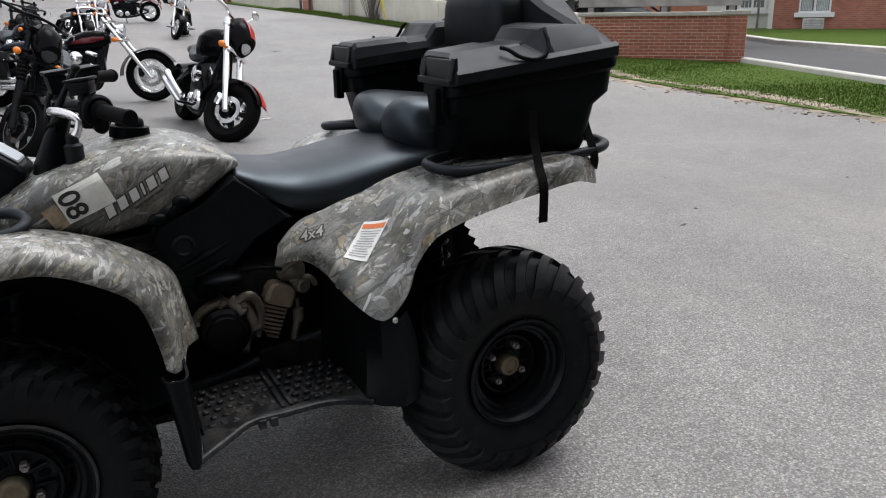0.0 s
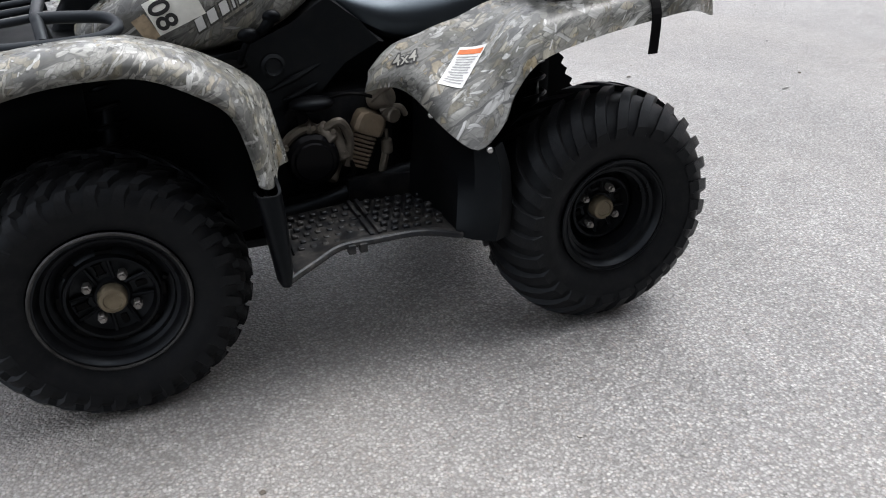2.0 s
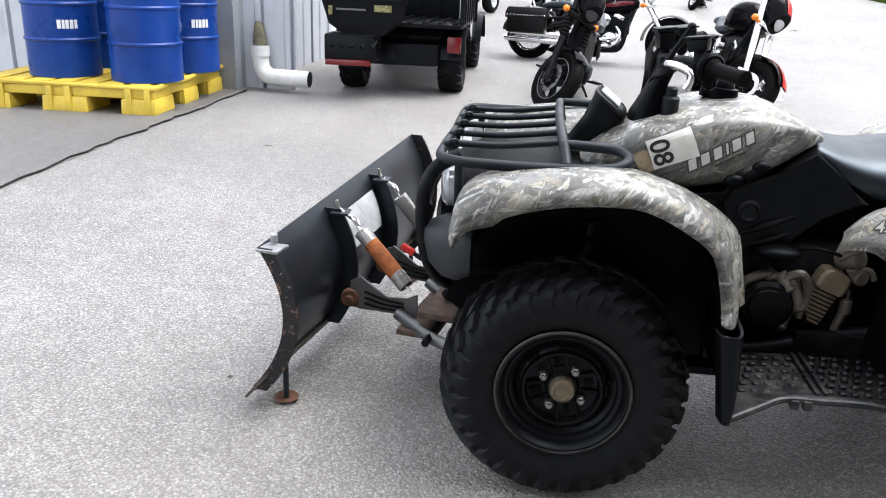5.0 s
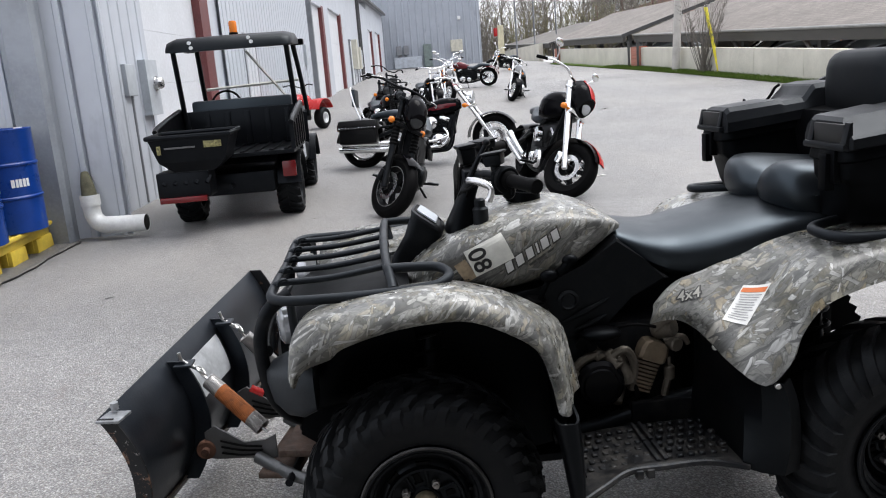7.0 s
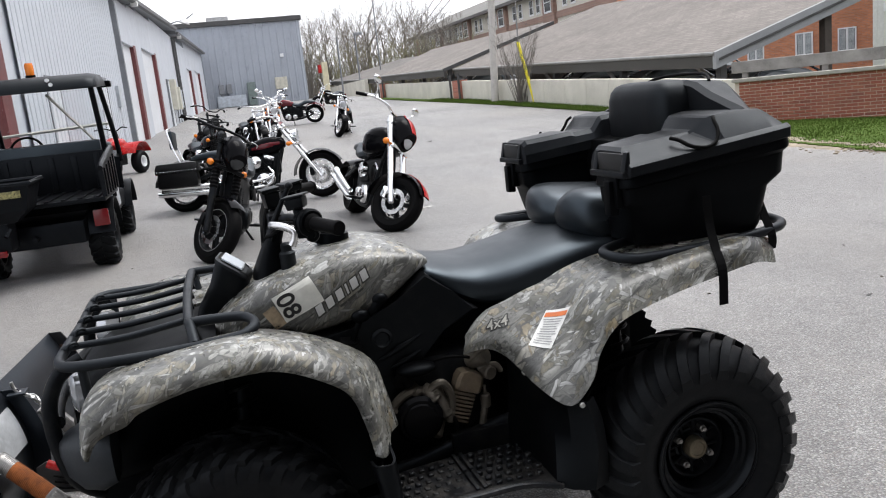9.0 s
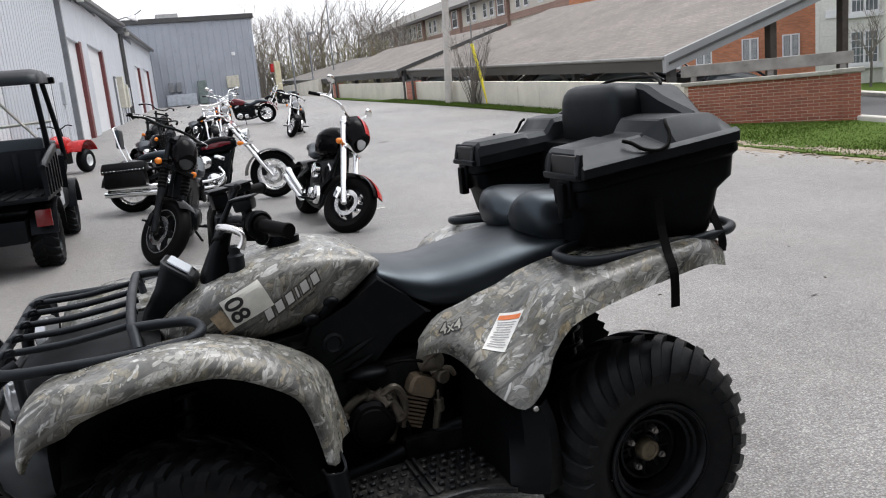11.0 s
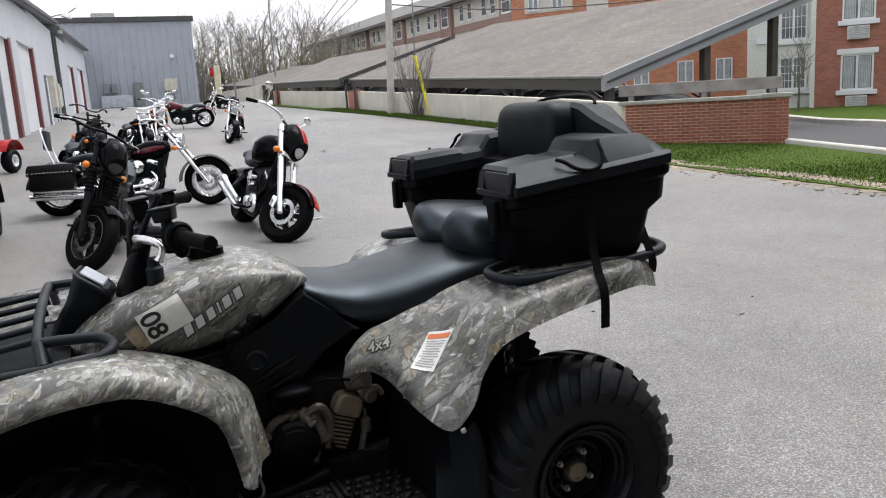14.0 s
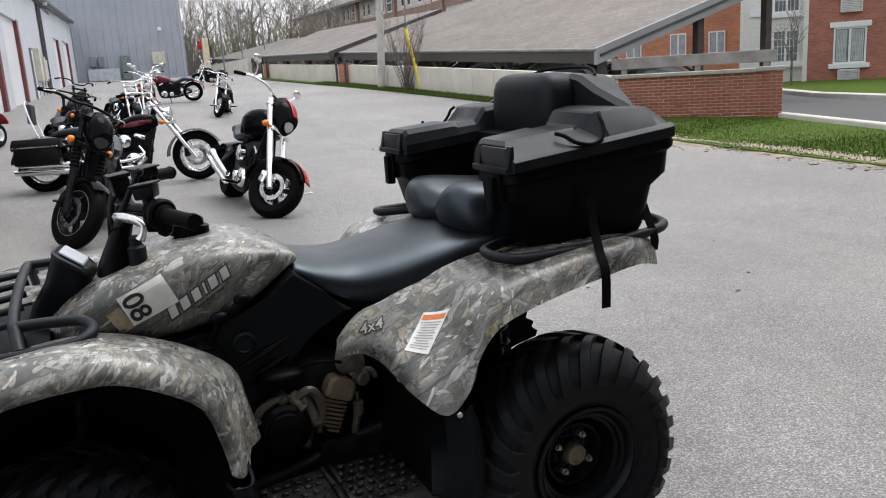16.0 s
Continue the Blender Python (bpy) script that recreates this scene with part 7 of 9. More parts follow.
def carport(name, x0, y0, y1, z0, zs, xr, slope, label, board=0.38, skew=0.0, shingle=None):
    """A long shed roof; the eave towards the lot climbs with the ground."""
    ob = thing(name, label, "carport")
    za, zb = z0, z0 + zs * (y1 - y0)
    up = slope * (xr - x0)
    bm = B()
    loft(bm, [[(x0, y, z), (xr, y, z + up), (xr, y, z + up - 0.06), (x0, y, z - 0.06)] for y, z in ((y0, za),)] + [[(x0, y1, zb), (xr, y1 + skew, zb + up), (xr, y1 + skew, zb + up - 0.06), (x0, y1, zb - 0.06)]])
    r = part("roof", bm, shingle or SHINGLE, ob, "brown-grey shingle roof", 0)
    bm = B()
    loft(bm, [[(x0 - 0.04, y, z - 0.02), (x0 + 0.10, y, z - 0.07), (x0 + 0.10, y, z - 0.36), (x0 - 0.02, y, z - 0.36)] for y, z in ((y0, za), (y1, zb))])
    part("fascia", bm, worn("grey_fascia", (0.055, 0.052, 0.046), 0.6, grain=30, large=1, vary=0.2), ob, "grey fascia board", 0)
    bm = B()
    tube(bm, [(x0 - 0.06, y0, za - 0.04), (x0 - 0.06, y1, zb - 0.04)], 0.045, 8, 1)
    part("gutter", bm, worn("grey_gutter", (0.20, 0.20, 0.19), 0.5), ob, "", 0)
    bm = B()
    for ya, yb, dz in ((y0 - 0.06, y0 + 0.06, 0.0),):
        loft(bm, [[(x0 - 0.08, y, za - 0.0), (xr, y, za + up), (xr, y, za + up - board), (x0 - 0.08, y, za - board)] for y in (ya, yb)])
    part("barge_board", bm, worn("grey_barge", (0.27, 0.28, 0.285), 0.55, grain=30, large=1, vary=0.15) if board > 0.2 else DARK_TRIM, ob, "grey barge board" if board > 0.2 else "thin dark barge board", 0)
    if board > 0.2:
        barge_trim(ob, x0, y0, xr, za, up)
    y = y0 + 0.4
    while y < y1:
        z = za + zs * (y - y0)
        bm = B()
        box(bm, (x0 + 0.3, y - 0.09, z - 2.6), (x0 + 0.48, y + 0.09, z - 0.05), 0.01)
        part("post", bm, DARK_TRIM, ob, "", 0)
        bm = B()
        tube(bm, [(x0 + 0.39, y + 0.1, z - 0.9), (x0 + 0.39, y + 1.1, z - 0.2)], 0.06, 8, 1)
        part("brace", bm, OLD_WOOD, ob, "", 0)
        y += 4.6
    return ob


carport("carport", 10.95, 13.9, 33.6, 1.60, 0.0395, 18.4, 0.305, "long open carport with a brown shingle roof behind the wall")
for x, z in ((14.16, 2.42), (16.45, 3.12)):
    bm = B()
    box(bm, (x - 0.10, 14.02, -0.2), (x + 0.10, 14.22, z), 0.01)
    tagged(mesh_object("carport_post", bm, worn("dark_timber", (0.06, 0.05, 0.042), 0.85, grain=20, large=4, vary=0.4), 0), "dark timber post under the carport eave", "post", "carport posts")
carport("carport", 10.55, 33.9, 47.7, 2.42, 0.026, 16.2, 0.305, "second carport with a brown shingle roof, farther off", 0.16, 7.0)
carport("carport", 12.0, 56.0, 76.0, 2.9, 0.033, 19.0, 0.21, "distant carport with a dark grey shingle roof", 0.12, 0.0, worn("weathered_shingle", (0.135, 0.125, 0.115), 0.9, grain=14, large=0.8, vary=0.35))
bm = B()
box(bm, (11.6, 58.0, 1.3), (11.9, 77, 2.95))
structure("far_wall", bm, CONCRETE, "low pale concrete wall far behind", "wall", 0)
# back wall; the shade under the roof is painted into its brown
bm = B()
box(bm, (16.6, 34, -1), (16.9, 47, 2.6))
structure("carport_back_wall", bm, worn("shaded_wall", (0.10, 0.085, 0.07), 0.9), "back wall under the carport, its brown darkened for shade", "wall", 0)

# -- utility pole with its yellow guy guard, lamp, sign post --
pole = thing("utility_pole", "pale grey wooden utility pole beside the wall", "utility pole")
bm = B()
g = ground_z(26.4)
tube(bm, [(10.07, 26.3, g - 0.1), (10.28, 26.3, 4.87), (10.50, 26.3, g + 10)], [0.145, 0.13, 0.115], 14, 4)
part("shaft", bm, worn("pale_pole", (0.46, 0.44, 0.41), 0.85, grain=20, large=2, vary=0.15, bump=0.3), pole)
guy = thing("guy_wire_guard", "bright yellow plastic guy wire guard, leaning", "guy guard")
bm = B()
g2 = ground_z(23.3)
tube(bm, [(10.36, 23.2, g2), (10.2, 23.9, 2.76)], 0.055, 10, 1)
part("sleeve", bm, worn("yellow_plastic", (0.72, 0.62, 0.03), 0.5, vary=0.12, large=6), guy)
bm = B()
tube(bm, [(10.2, 23.9, 2.76), (10.89, 25.5, 4.76), (11.4, 26.7, 6.3)], 0.022, 6, 1)
part("wire", bm, DARK_TRIM, guy)
lines = thing("power_lines", "thin black overhead power lines", "power line")
for k, (dx, dz) in enumerate(((0, 0), (0.6, -0.2), (1.2, -0.4))):
    bm = B()
    tube(bm, [(10.5 + dx, 30, 6.6), (14.12 + dx, 45, 7.2), (27.5 + dx, 100, 9.95 + dz)], 0.03, 6, 2)
    part("wire", bm, DARK_TRIM, lines)
bm = B()
tube(bm, [(10.3, 26.3, 4.75), (16, 24.0, 4.3), (30, 20, 4.9)], 0.022, 6, 6)
part("service_wire", bm, DARK_TRIM, lines)
for x, y, hh, head in ((14.75, 66, 11.5, False), (8.9, 52, 5.7, False), (11.7, 60, 6.45, True)):
    lp = thing("street_lamp", "thin grey street lamp pole", "street lamp", "street lamps")
    bm = B()
    tube(bm, [(x, y, 1.0), (x, y, hh)], 0.06, 8, 1)
    part("pole", bm, TRIM_GREY, lp)
    if head:
        bm = B()
        tube(bm, [(x, y, hh - 0.1), (x + 0.3, y - 0.1, hh)], 0.06, 8, 1)
        box(bm, (x - 0.1, y - 0.25, hh - 0.10), (x + 0.55, y + 0.2, hh + 0.10), 0.05)
        part("lamp_head", bm, TRIM_GREY, lp)
sp = thing("sign_post", "cream sign post with a red top light", "sign post")
bm = B()
box(bm, (7.2, 48.8, 1.4), (7.55, 49.1, 4.0), 0.02)
part("post", bm, worn("cream_post", (0.60, 0.55, 0.38), 0.6), sp, "", 0)
bm = B()
box(bm, (6.94, 48.85, 3.35), (7.18, 49.0, 3.85), 0.04)
part("red_sign", bm, RED, sp, "", 0)

# -- brick and siding house beyond the road --
def window(parent, m, w, h, mullions=1, grid=False, sill=True, lintel=True, unit=False):
    """A framed window; m places its lower left corner, x along the wall, -y out of it."""
    wd = part("window", box(B(), (0, -0.02, 0), (w, 0.05, h)), PANE, parent, "white framed window with pale blinds", 0)
    wd.matrix_local = m
    bm = B()
    t = 0.07
    box(bm, (-t, -0.06, -t), (0, 0.02, h + t))
    box(bm, (w, -0.06, -t), (w + t, 0.02, h + t))
    box(bm, (0, -0.06, h), (w, 0.02, h + t))
    box(bm, (0, -0.06, -t), (w, 0.02, 0))
    for k in range(mullions):
        x = w * (k + 1) / (mullions + 1)
        box(bm, (x - 0.045, -0.05, 0), (x + 0.045, 0.0, h))
    if grid:
        for k in range(1, 4):
            box(bm, (0, -0.035, h * k / 4 - 0.012), (w, -0.021, h * k / 4 + 0.012))
        for k in range(1, 6):
            box(bm, (w * k / 6 - 0.01, -0.035, 0), (w * k / 6 + 0.01, -0.021, h))
    part("window_frame", bm, WHITE_PAINT, wd, "", 0)
    if not grid:
        bm = B()
        for x0, x1 in ((0.03, w * 0.40), (w * 0.56, w - 0.03)):
            n = 7
            for k in range(n):
                a = x0 + (x1 - x0) * k / n
                box(bm, (a + 0.005, -0.032, 0.02), (a + (x1 - x0) / n - 0.005, -0.022 - 0.004 * (k % 2), h - 0.02))
        part("blind", bm, worn("pale_blind", (0.42, 0.45, 0.46), 0.8), wd, "", 0)
    if sill:
        part("window_sill", box(B(), (-0.22, -0.14, -0.26), (w + 0.22, 0.02, -t), 0.01), WHITE_PAINT, wd, "", 0)
    if lintel:
        part("lintel", box(B(), (-0.22, -0.10, h + t), (w + 0.22, 0.02, h + t + 0.22), 0.01), WHITE_PAINT, wd, "", 0)
    if unit:
        u = part("air_unit", box(B(), (w * 0.12, -0.2, -0.82), (w * 0.88, 0.02, -0.30), 0.02), worn("air_unit_white", (0.58, 0.58, 0.57), 0.5), wd, "white through-wall air conditioner", 0)
        g = B()
        for k in range(7):
            box(g, (w * 0.16, -0.212, -0.78 + k * 0.065), (w * 0.84, -0.195, -0.755 + k * 0.065))
        part("grille", g, worn("unit_grille", (0.36, 0.36, 0.36), 0.6), wd, "", 0)
    return wd


house = thing("brick_house", "three-storey red brick building with white-trimmed windows beyond the road", "building")
house["kind"] = "structure"
# local: x along the facade to the right, -y towards the lot
H0 = Vector((27.27, 22.37, 0.0))
hturn = -50.0
HM = pose(H0.x, H0.y, 0.0, 0, 0, hturn)
bm = B()
box(bm, (0.0, 0.0, -0.5), (26, 14, 10.5))
o = part("wall", bm, FAR_BRICK, house, "", 0)
o.matrix_local = HM
bm = B()
for k in range(66):
    z = -0.1 + k * 0.16
    prism(bm, [(0.0, z), (0.0, z + 0.165), (0.006, z + 0.165), (0.022, z)], "x", -2.55, -0.0)
for v in bm.verts:
    v.co.y = -v.co.y + 0.9
box(bm, (-2.55, 0.9, -0.5), (-0.01, 14, 10.5))
o = part("clapboard", bm, CLAPBOARD, house, "white clapboard bay", 0)
o.matrix_local = HM
bm = B()
box(bm, (-16.0, 7.5, -0.5), (-2.56, 20, 10.5))
o = part("wall", bm, ORANGE_BRICK, house, "", 0)
o.matrix_local = HM
bm = B()
box(bm, (-0.12, -0.05, -0.4), (0.06, 0.95, 10.4))
box(bm, (-2.65, 0.85, -0.4), (-2.50, 7.5, 10.4))
o = part("corner_board", bm, CLAPBOARD, house, "", 0)
o.matrix_local = HM
for row in range(3):
    for x in (1.08, 5.2, 9.3, 13.4):
        window(house, HM @ pose(x, 0.0, 0.66 + 2.75 * row), 1.05, 1.28, unit=True)
    window(house, HM @ pose(-1.28, 0.88, 0.80 + 2.06 * row), 0.92, 1.22 if row == 0 else 1.75, 1, True, True, False)
    for x in (-9.0, -6.68, -4.74):
        window(house, HM @ pose(x, 7.48, 1.36 + 2.75 * row), 0.68, 0.98, sill=True, lintel=False)
bm = B()
box(bm, (-2.27, 0.8, 2.70), (-1.66, 0.9, 3.02), 0.02)
o = part("air_unit", bm, WHITE_PAINT, house, "", 0)
o.matrix_local = HM

# cream panels with narrow windows between the brick on the side wing
bm = B()
for x0, x1, z0, z1 in ((-15.2, -12.4, 5.62, 7.2), (-11.6, -10.4, 5.3, 7.2)):
    box(bm, (x0, 7.46, z0), (x1, 7.52, z1))
o = part("stucco_panel", bm, STUCCO, house, "cream stucco panel", 0)
o.matrix_local = HM
for x in (-14.9, -13.5):
    window(house, HM @ pose(x, 7.44, 5.8), 0.5, 1.2, sill=False, lintel=False)

# -- long wing far behind the carports --
wing = thing("far_wing", "long cream and brick three-storey wing with many windows", "building")
wing["kind"] = "structure"
WX, WA, WB = 31.0, 44.0, 113.5
DARK_WINDOW = worn("dark_window", (0.035, 0.038, 0.042), 0.2, vary=0.5, large=0.8, bump=0.0)
bm = B()
box(bm, (WX, WA, -0.5), (WX + 12, WB, 6.2))
part("wall", bm, STUCCO, wing, "", 0)
bm = B()
loft(bm, [[(WX - 1.0, y, 9.30), (WX - 1.0, y, 9.42), (WX + 6, y, 12.4), (WX + 13, y, 9.42), (WX + 13, y, 9.3)] for y in (WA - 1, WB + 1)])
part("roof", bm, worn("grey_roof", (0.17, 0.165, 0.155), 0.85, grain=10, large=0.6, vary=0.2), wing, "grey roof with deep eaves", 0)
bm = B()
box(bm, (WX - 1.08, WA - 1, 9.14), (WX - 0.98, WB + 1, 9.44))
part("gutter", bm, worn("dark_gutter", (0.09, 0.085, 0.08), 0.6), wing, "", 0)
bm = B()
box(bm, (WX, WA, 6.2), (WX + 12, WB, 9.29))
part("upper_wall", bm, STUCCO, wing, "", 0)
bm = B()
bays = [(WA + 9.3 + k * 11.6, 2.4) for k in range(6)]
for y, w in bays:
    box(bm, (WX - 0.35, y, -0.4), (WX, y + w, 9.28))
box(bm, (WX - 0.12, WA, 6.75), (WX - 0.002, WB, 7.32))
part("brick_bay", bm, house_brick("brown_house_brick", (0.30, 0.19, 0.15)), wing, "brown brick bays and bands", 0)


def far_window(y, z, w, h, out):
    """A tall dark window in a thin cream surround on the long wing."""
    wd = part("window", box(B(), (WX - out - 0.03, y, z), (WX - out + 0.02, y + w, z + h)), DARK_WINDOW, wing, "narrow dark window", 0)
    bm = B()
    for a, b, c, d in ((-0.08, 0.0, -0.08, h + 0.08), (w, w + 0.08, -0.08, h + 0.08), (0, w, h, h + 0.08), (-0.1, w + 0.1, -0.16, -0.0), (0, w, h * 0.48, h * 0.52)):
        box(bm, (WX - out - 0.07, y + a, z + c), (WX - out, y + b, z + d))
    part("window_frame", bm, WHITE_PAINT, wd, "", 0)


for k, (y, w) in enumerate(bays):
    far_window(y + 0.5, 7.5, 1.3, 1.55, 0.35)
    for dy in (3.6, 5.2, 7.9, 9.5):
        if y + dy < WB - 1:
            far_window(y + dy, 7.72, 0.75, 1.22, 0.0)
            far_window(y + dy, 4.4, 0.75, 1.4, 0.0)

# ---- motorcycles ----
def bike_tyre(R, w):
    h = w / 2
    r = R - 0.115
    prof = [(r, -h * 0.75), (r + 0.02, -h * 0.92), (R - 0.05, -h), (R - 0.018, -h * 0.72), (R - 0.004, -h * 0.38), (R, 0), (R - 0.004, h * 0.38), (R - 0.018, h * 0.72), (R - 0.05, h), (r + 0.02, h * 0.92), (r, h * 0.75)]
    return lathe(B(), prof, 40, closed=True)


def bike_rim(R, w, spokes, cast):
    """Rim, hub and spokes round z."""
    bm = B()
    r, h = R - 0.112, w / 2 * 0.78
    lathe(bm, [(r, -h), (r + 0.008, -h), (r + 0.006, -h * 0.7), (r - 0.02, -h * 0.4), (r - 0.02, h * 0.4), (r + 0.006, h * 0.7), (r + 0.008, h), (r, h), (r - 0.012, h * 0.75), (r - 0.032, 0), (r - 0.012, -h * 0.75)], 40, closed=True)
    lathe(bm, [(0, -0.06), (0.035, -0.06), (0.045, -0.03), (0.045, 0.03), (0.035, 0.06), (0, 0.06)], 20)
    for k in range(spokes):
        a = 2 * math.pi * k / spokes
        if cast:
            b = a + 0.12
            loft(bm, [[(0.03 * math.cos(a + s), 0.03 * math.sin(a + s), z) for s, z in ((-0.6, -0.02), (0.6, -0.02), (0.6, 0.02), (-0.6, 0.02))], [((r - 0.02) * math.cos(b + s), (r - 0.02) * math.sin(b + s), z) for s, z in ((-0.15, -0.016), (0.15, -0.016), (0.15, 0.016), (-0.15, 0.016))]])
        else:
            b = a + (0.35 if k % 2 else -0.35)
            z = 0.045 if (k // 2) % 2 else -0.045
            tube(bm, [(0.04 * math.cos(a), 0.04 * math.sin(a), z), ((r - 0.025) * math.cos(b), (r - 0.025) * math.sin(b), 0)], 0.0028, 5, 1)
    return bm


def motorcycle(name, label, m, L=1.66, R=0.325, wf=0.13, wr=0.19, paint=GLOSS_BLACK, accent=None, rake=32, cast=False, rim_mat=CHROME, fork_mat=CHROME, bars=0.20, steer=20.0, lean=7.0, bags=False, sissy=False, cowl=False, spokes=40, fat=1.0, mirrors=True, engine_mat=CHROME, rear_paint=None, pad=VINYL, gaiters=False, guard=(28, 178), lift=0.0, kick=0.0, bulk=0.0, group="parked motorcycles"):
    """A parked motorcycle; its front wheel stands at the pose's origin and it points along +x."""
    t = math.tan(radians(rake))
    H = R + lift
    # steering: the front end turns about the raked head axis
    head = Vector((-0.04 - 0.60 * t + 0.02, 0, H + 0.60))
    axis = Vector((math.sin(radians(rake)) * -1, 0, math.cos(radians(rake))))
    S = Matrix.Translation(head) @ Matrix.Rotation(radians(steer), 4, axis) @ Matrix.Translation(-head)
    # the steered wheel's rise is taken up by pitching the machine about its rear axle
    tip = pose(0, 0, 0, -lean, 0, 0)
    axle = (tip @ S).to_3x3() @ Vector((0, 1, 0))
    rise_f = ((tip @ S) @ Vector((0, 0, R))).z - R * math.sqrt(1 - axle.z ** 2)
    level = Matrix.Translation((-L, 0, 0)) @ Matrix.Rotation(rise_f / L, 4, "Y") @ Matrix.Translation((L, 0, 0))
    ob = thing(name, label, "motorcycle", group, m @ level @ tip)

    def add(nm, bm, mat, lab="", front=False, parent=None, smooth=38):
        if front:
            for v in bm.verts:
                v.co = S @ v.co
        return part(nm, bm, mat, parent or ob, lab, smooth)

    up = Matrix.Rotation(radians(90), 4, "X")
    tf = Matrix.Translation((0, 0, R)) @ up
    wh = part("front_wheel", bike_tyre(R, wf), CLEAN_RUBBER, ob)
    wh.matrix_local = S @ tf
    part("rim", bike_rim(R, wf, spokes, cast), rim_mat, wh)
    if gaiters and cast:
        for z in (-wf / 2 * 0.80, wf / 2 * 0.80):
            part("rim_stripe", lathe(B(), [(R - 0.112, -0.002), (R - 0.098, -0.002), (R - 0.098, 0.002), (R - 0.112, 0.002)], 40, Matrix.Translation((0, 0, z)), closed=True), ZINC, wh, "thin silver rim stripe")
    for z in (-wf / 2 - 0.012, wf / 2 + 0.006):
        part("brake_disc", lathe(B(), [(0.095, 0.0), (0.138, 0.0), (0.138, 0.006), (0.095, 0.006)], 32, Matrix.Translation((0, 0, z)), closed=True), ALUMINIUM, wh)
    wr_ = part("rear_wheel", bike_tyre(R * 0.985, wr), CLEAN_RUBBER, ob)
    wr_.matrix_local = Matrix.Translation((-L, 0, R * 0.985)) @ up
    part("rim", bike_rim(R * 0.985, wr, spokes, cast), rim_mat, wr_)
    # fork
    for s in (-1, 1):
        y = s * (wf / 2 + 0.055)
        bm = B()
        low, top = Vector((0.0, y, R)), Vector((-0.76 * t, y, H + 0.76))
        cyl(bm, low + Vector((0.015, 0, -0.03)), low.lerp(top, 0.45), 0.032, 14, bevel=0.006)
        add("fork_slider", bm, fork_mat, "", True)
        bm = B()
        cyl(bm, low.lerp(top, 0.40), top, 0.025 if not fat > 1.1 else 0.032, 14, bevel=0.004)
        add("fork_tube", bm, fork_mat, "", True)
        if gaiters:
            bm = B()
            p, q = low.lerp(top, 0.42), low.lerp(top, 0.72)
            tube(bm, [p.lerp(q, k / 16) for k in range(17)], [0.034 + 0.009 * (k % 2) for k in range(17)], 12, 1)
            add("fork_gaiter", bm, CLEAN_RUBBER, "", True)
        bm = B()
        box(bm, (-0.035, y - 0.03, R - 0.02), (0.03, y + 0.03, R + 0.10), 0.012)
        for v in bm.verts:
            v.co = v.co + Vector((-0.10, 0, 0.02))
        add("caliper", bm, fork_mat if fat > 1.1 else STEEL_BLACK, "", True)
    for f in (0.62, 0.93):
        bm = B()
        c = Vector((-0.76 * t * f, 0, H + 0.76 * f))
        box(bm, (c.x - 0.03, -wf / 2 - 0.09, c.z - 0.018), (c.x + 0.05, wf / 2 + 0.09, c.z + 0.018), 0.008)
        add("fork_yoke", bm, fork_mat if not gaiters else STEEL_BLACK, "", True)
    # mudguards
    bm = B()
    rows = []
    for k in range(13):
        a = radians(guard[0] + (guard[1] - guard[0]) * k / 12)
        rr = R + 0.03
        rows.append([(rr * math.cos(a) * 1.0 - 0.01 + (math.cos(a) < -0.5) * -0.01, y, R + (rr - abs(y) * 0.25) * math.sin(a)) for y in (-wf * 0.62, -wf * 0.45, 0, wf * 0.45, wf * 0.62)])
    shell(bm, rows, 0.005)
    add("front_fender", bm, paint, "", True)
    bm = B()
    rows = []
    for k in range(15):
        a = radians(5 + 150 * k / 14)
        rr = R + 0.05
        rows.append([(-L - rr * math.cos(a) * 1.0, y, R + (rr - abs(y) * 0.3) * math.sin(a) + 0.02) for y in (-wr * 0.72, -wr * 0.55, 0, wr * 0.55, wr * 0.72)])
    shell(bm, rows, 0.006)
    add("rear_fender", bm, rear_paint or paint)
    # frame and engine
    bm = B()
    for s in (-1, 1):
        tube(bm, [(-0.48, s * 0.03, H + 0.52), (-0.58, s * 0.09, 0.55), (-0.66, s * 0.12, 0.24), (-0.85, s * 0.13, 0.18), (-1.25, s * 0.12, 0.20), (-L + 0.02, s * 0.12, R)], 0.02, 10)
        tube(bm, [(-0.48, s * 0.03, H + 0.55), (-0.95, s * 0.08, 0.76), (-1.25, s * 0.11, 0.62), (-L, s * 0.13, 0.55)], 0.018, 10)
        cyl(bm, (-L + 0.02, s * 0.17, H + 0.02), (-1.22, s * 0.16, 0.60), 0.028, 10)
    tube(bm, [(-0.5, 0, H + 0.56), (-0.9, 0, 0.80), (-1.2, 0, 0.66)], 0.03, 10)
    add("frame", bm, STEEL_BLACK)
    eng = add("engine", box(B(), (-1.12, -0.16, 0.20), (-0.68, 0.16, 0.44), 0.05), engine_mat if engine_mat is not CHROME else STEEL_BLACK)
    for x0, tilt in ((-0.80, -22), (-0.98, 22)):
        bm = B()
        mm = Matrix.Translation((x0, 0, 0.42)) @ Matrix.Rotation(radians(-tilt), 4, "Y")
        ring = []
        for k in range(19):
            e = 1.0 if k % 2 == 0 else 0.78
            for z in ((k * 0.011, k * 0.011 + 0.0105)):
                ring.append([mm @ Vector((x * e, y * e, z)) for x, y in ((-0.085, -0.08), (-0.07, -0.10), (0.07, -0.10), (0.085, -0.08), (0.085, 0.08), (0.07, 0.10), (-0.07, 0.10), (-0.085, 0.08))])
        loft(bm, [[tuple(v) for v in r] for r in ring])
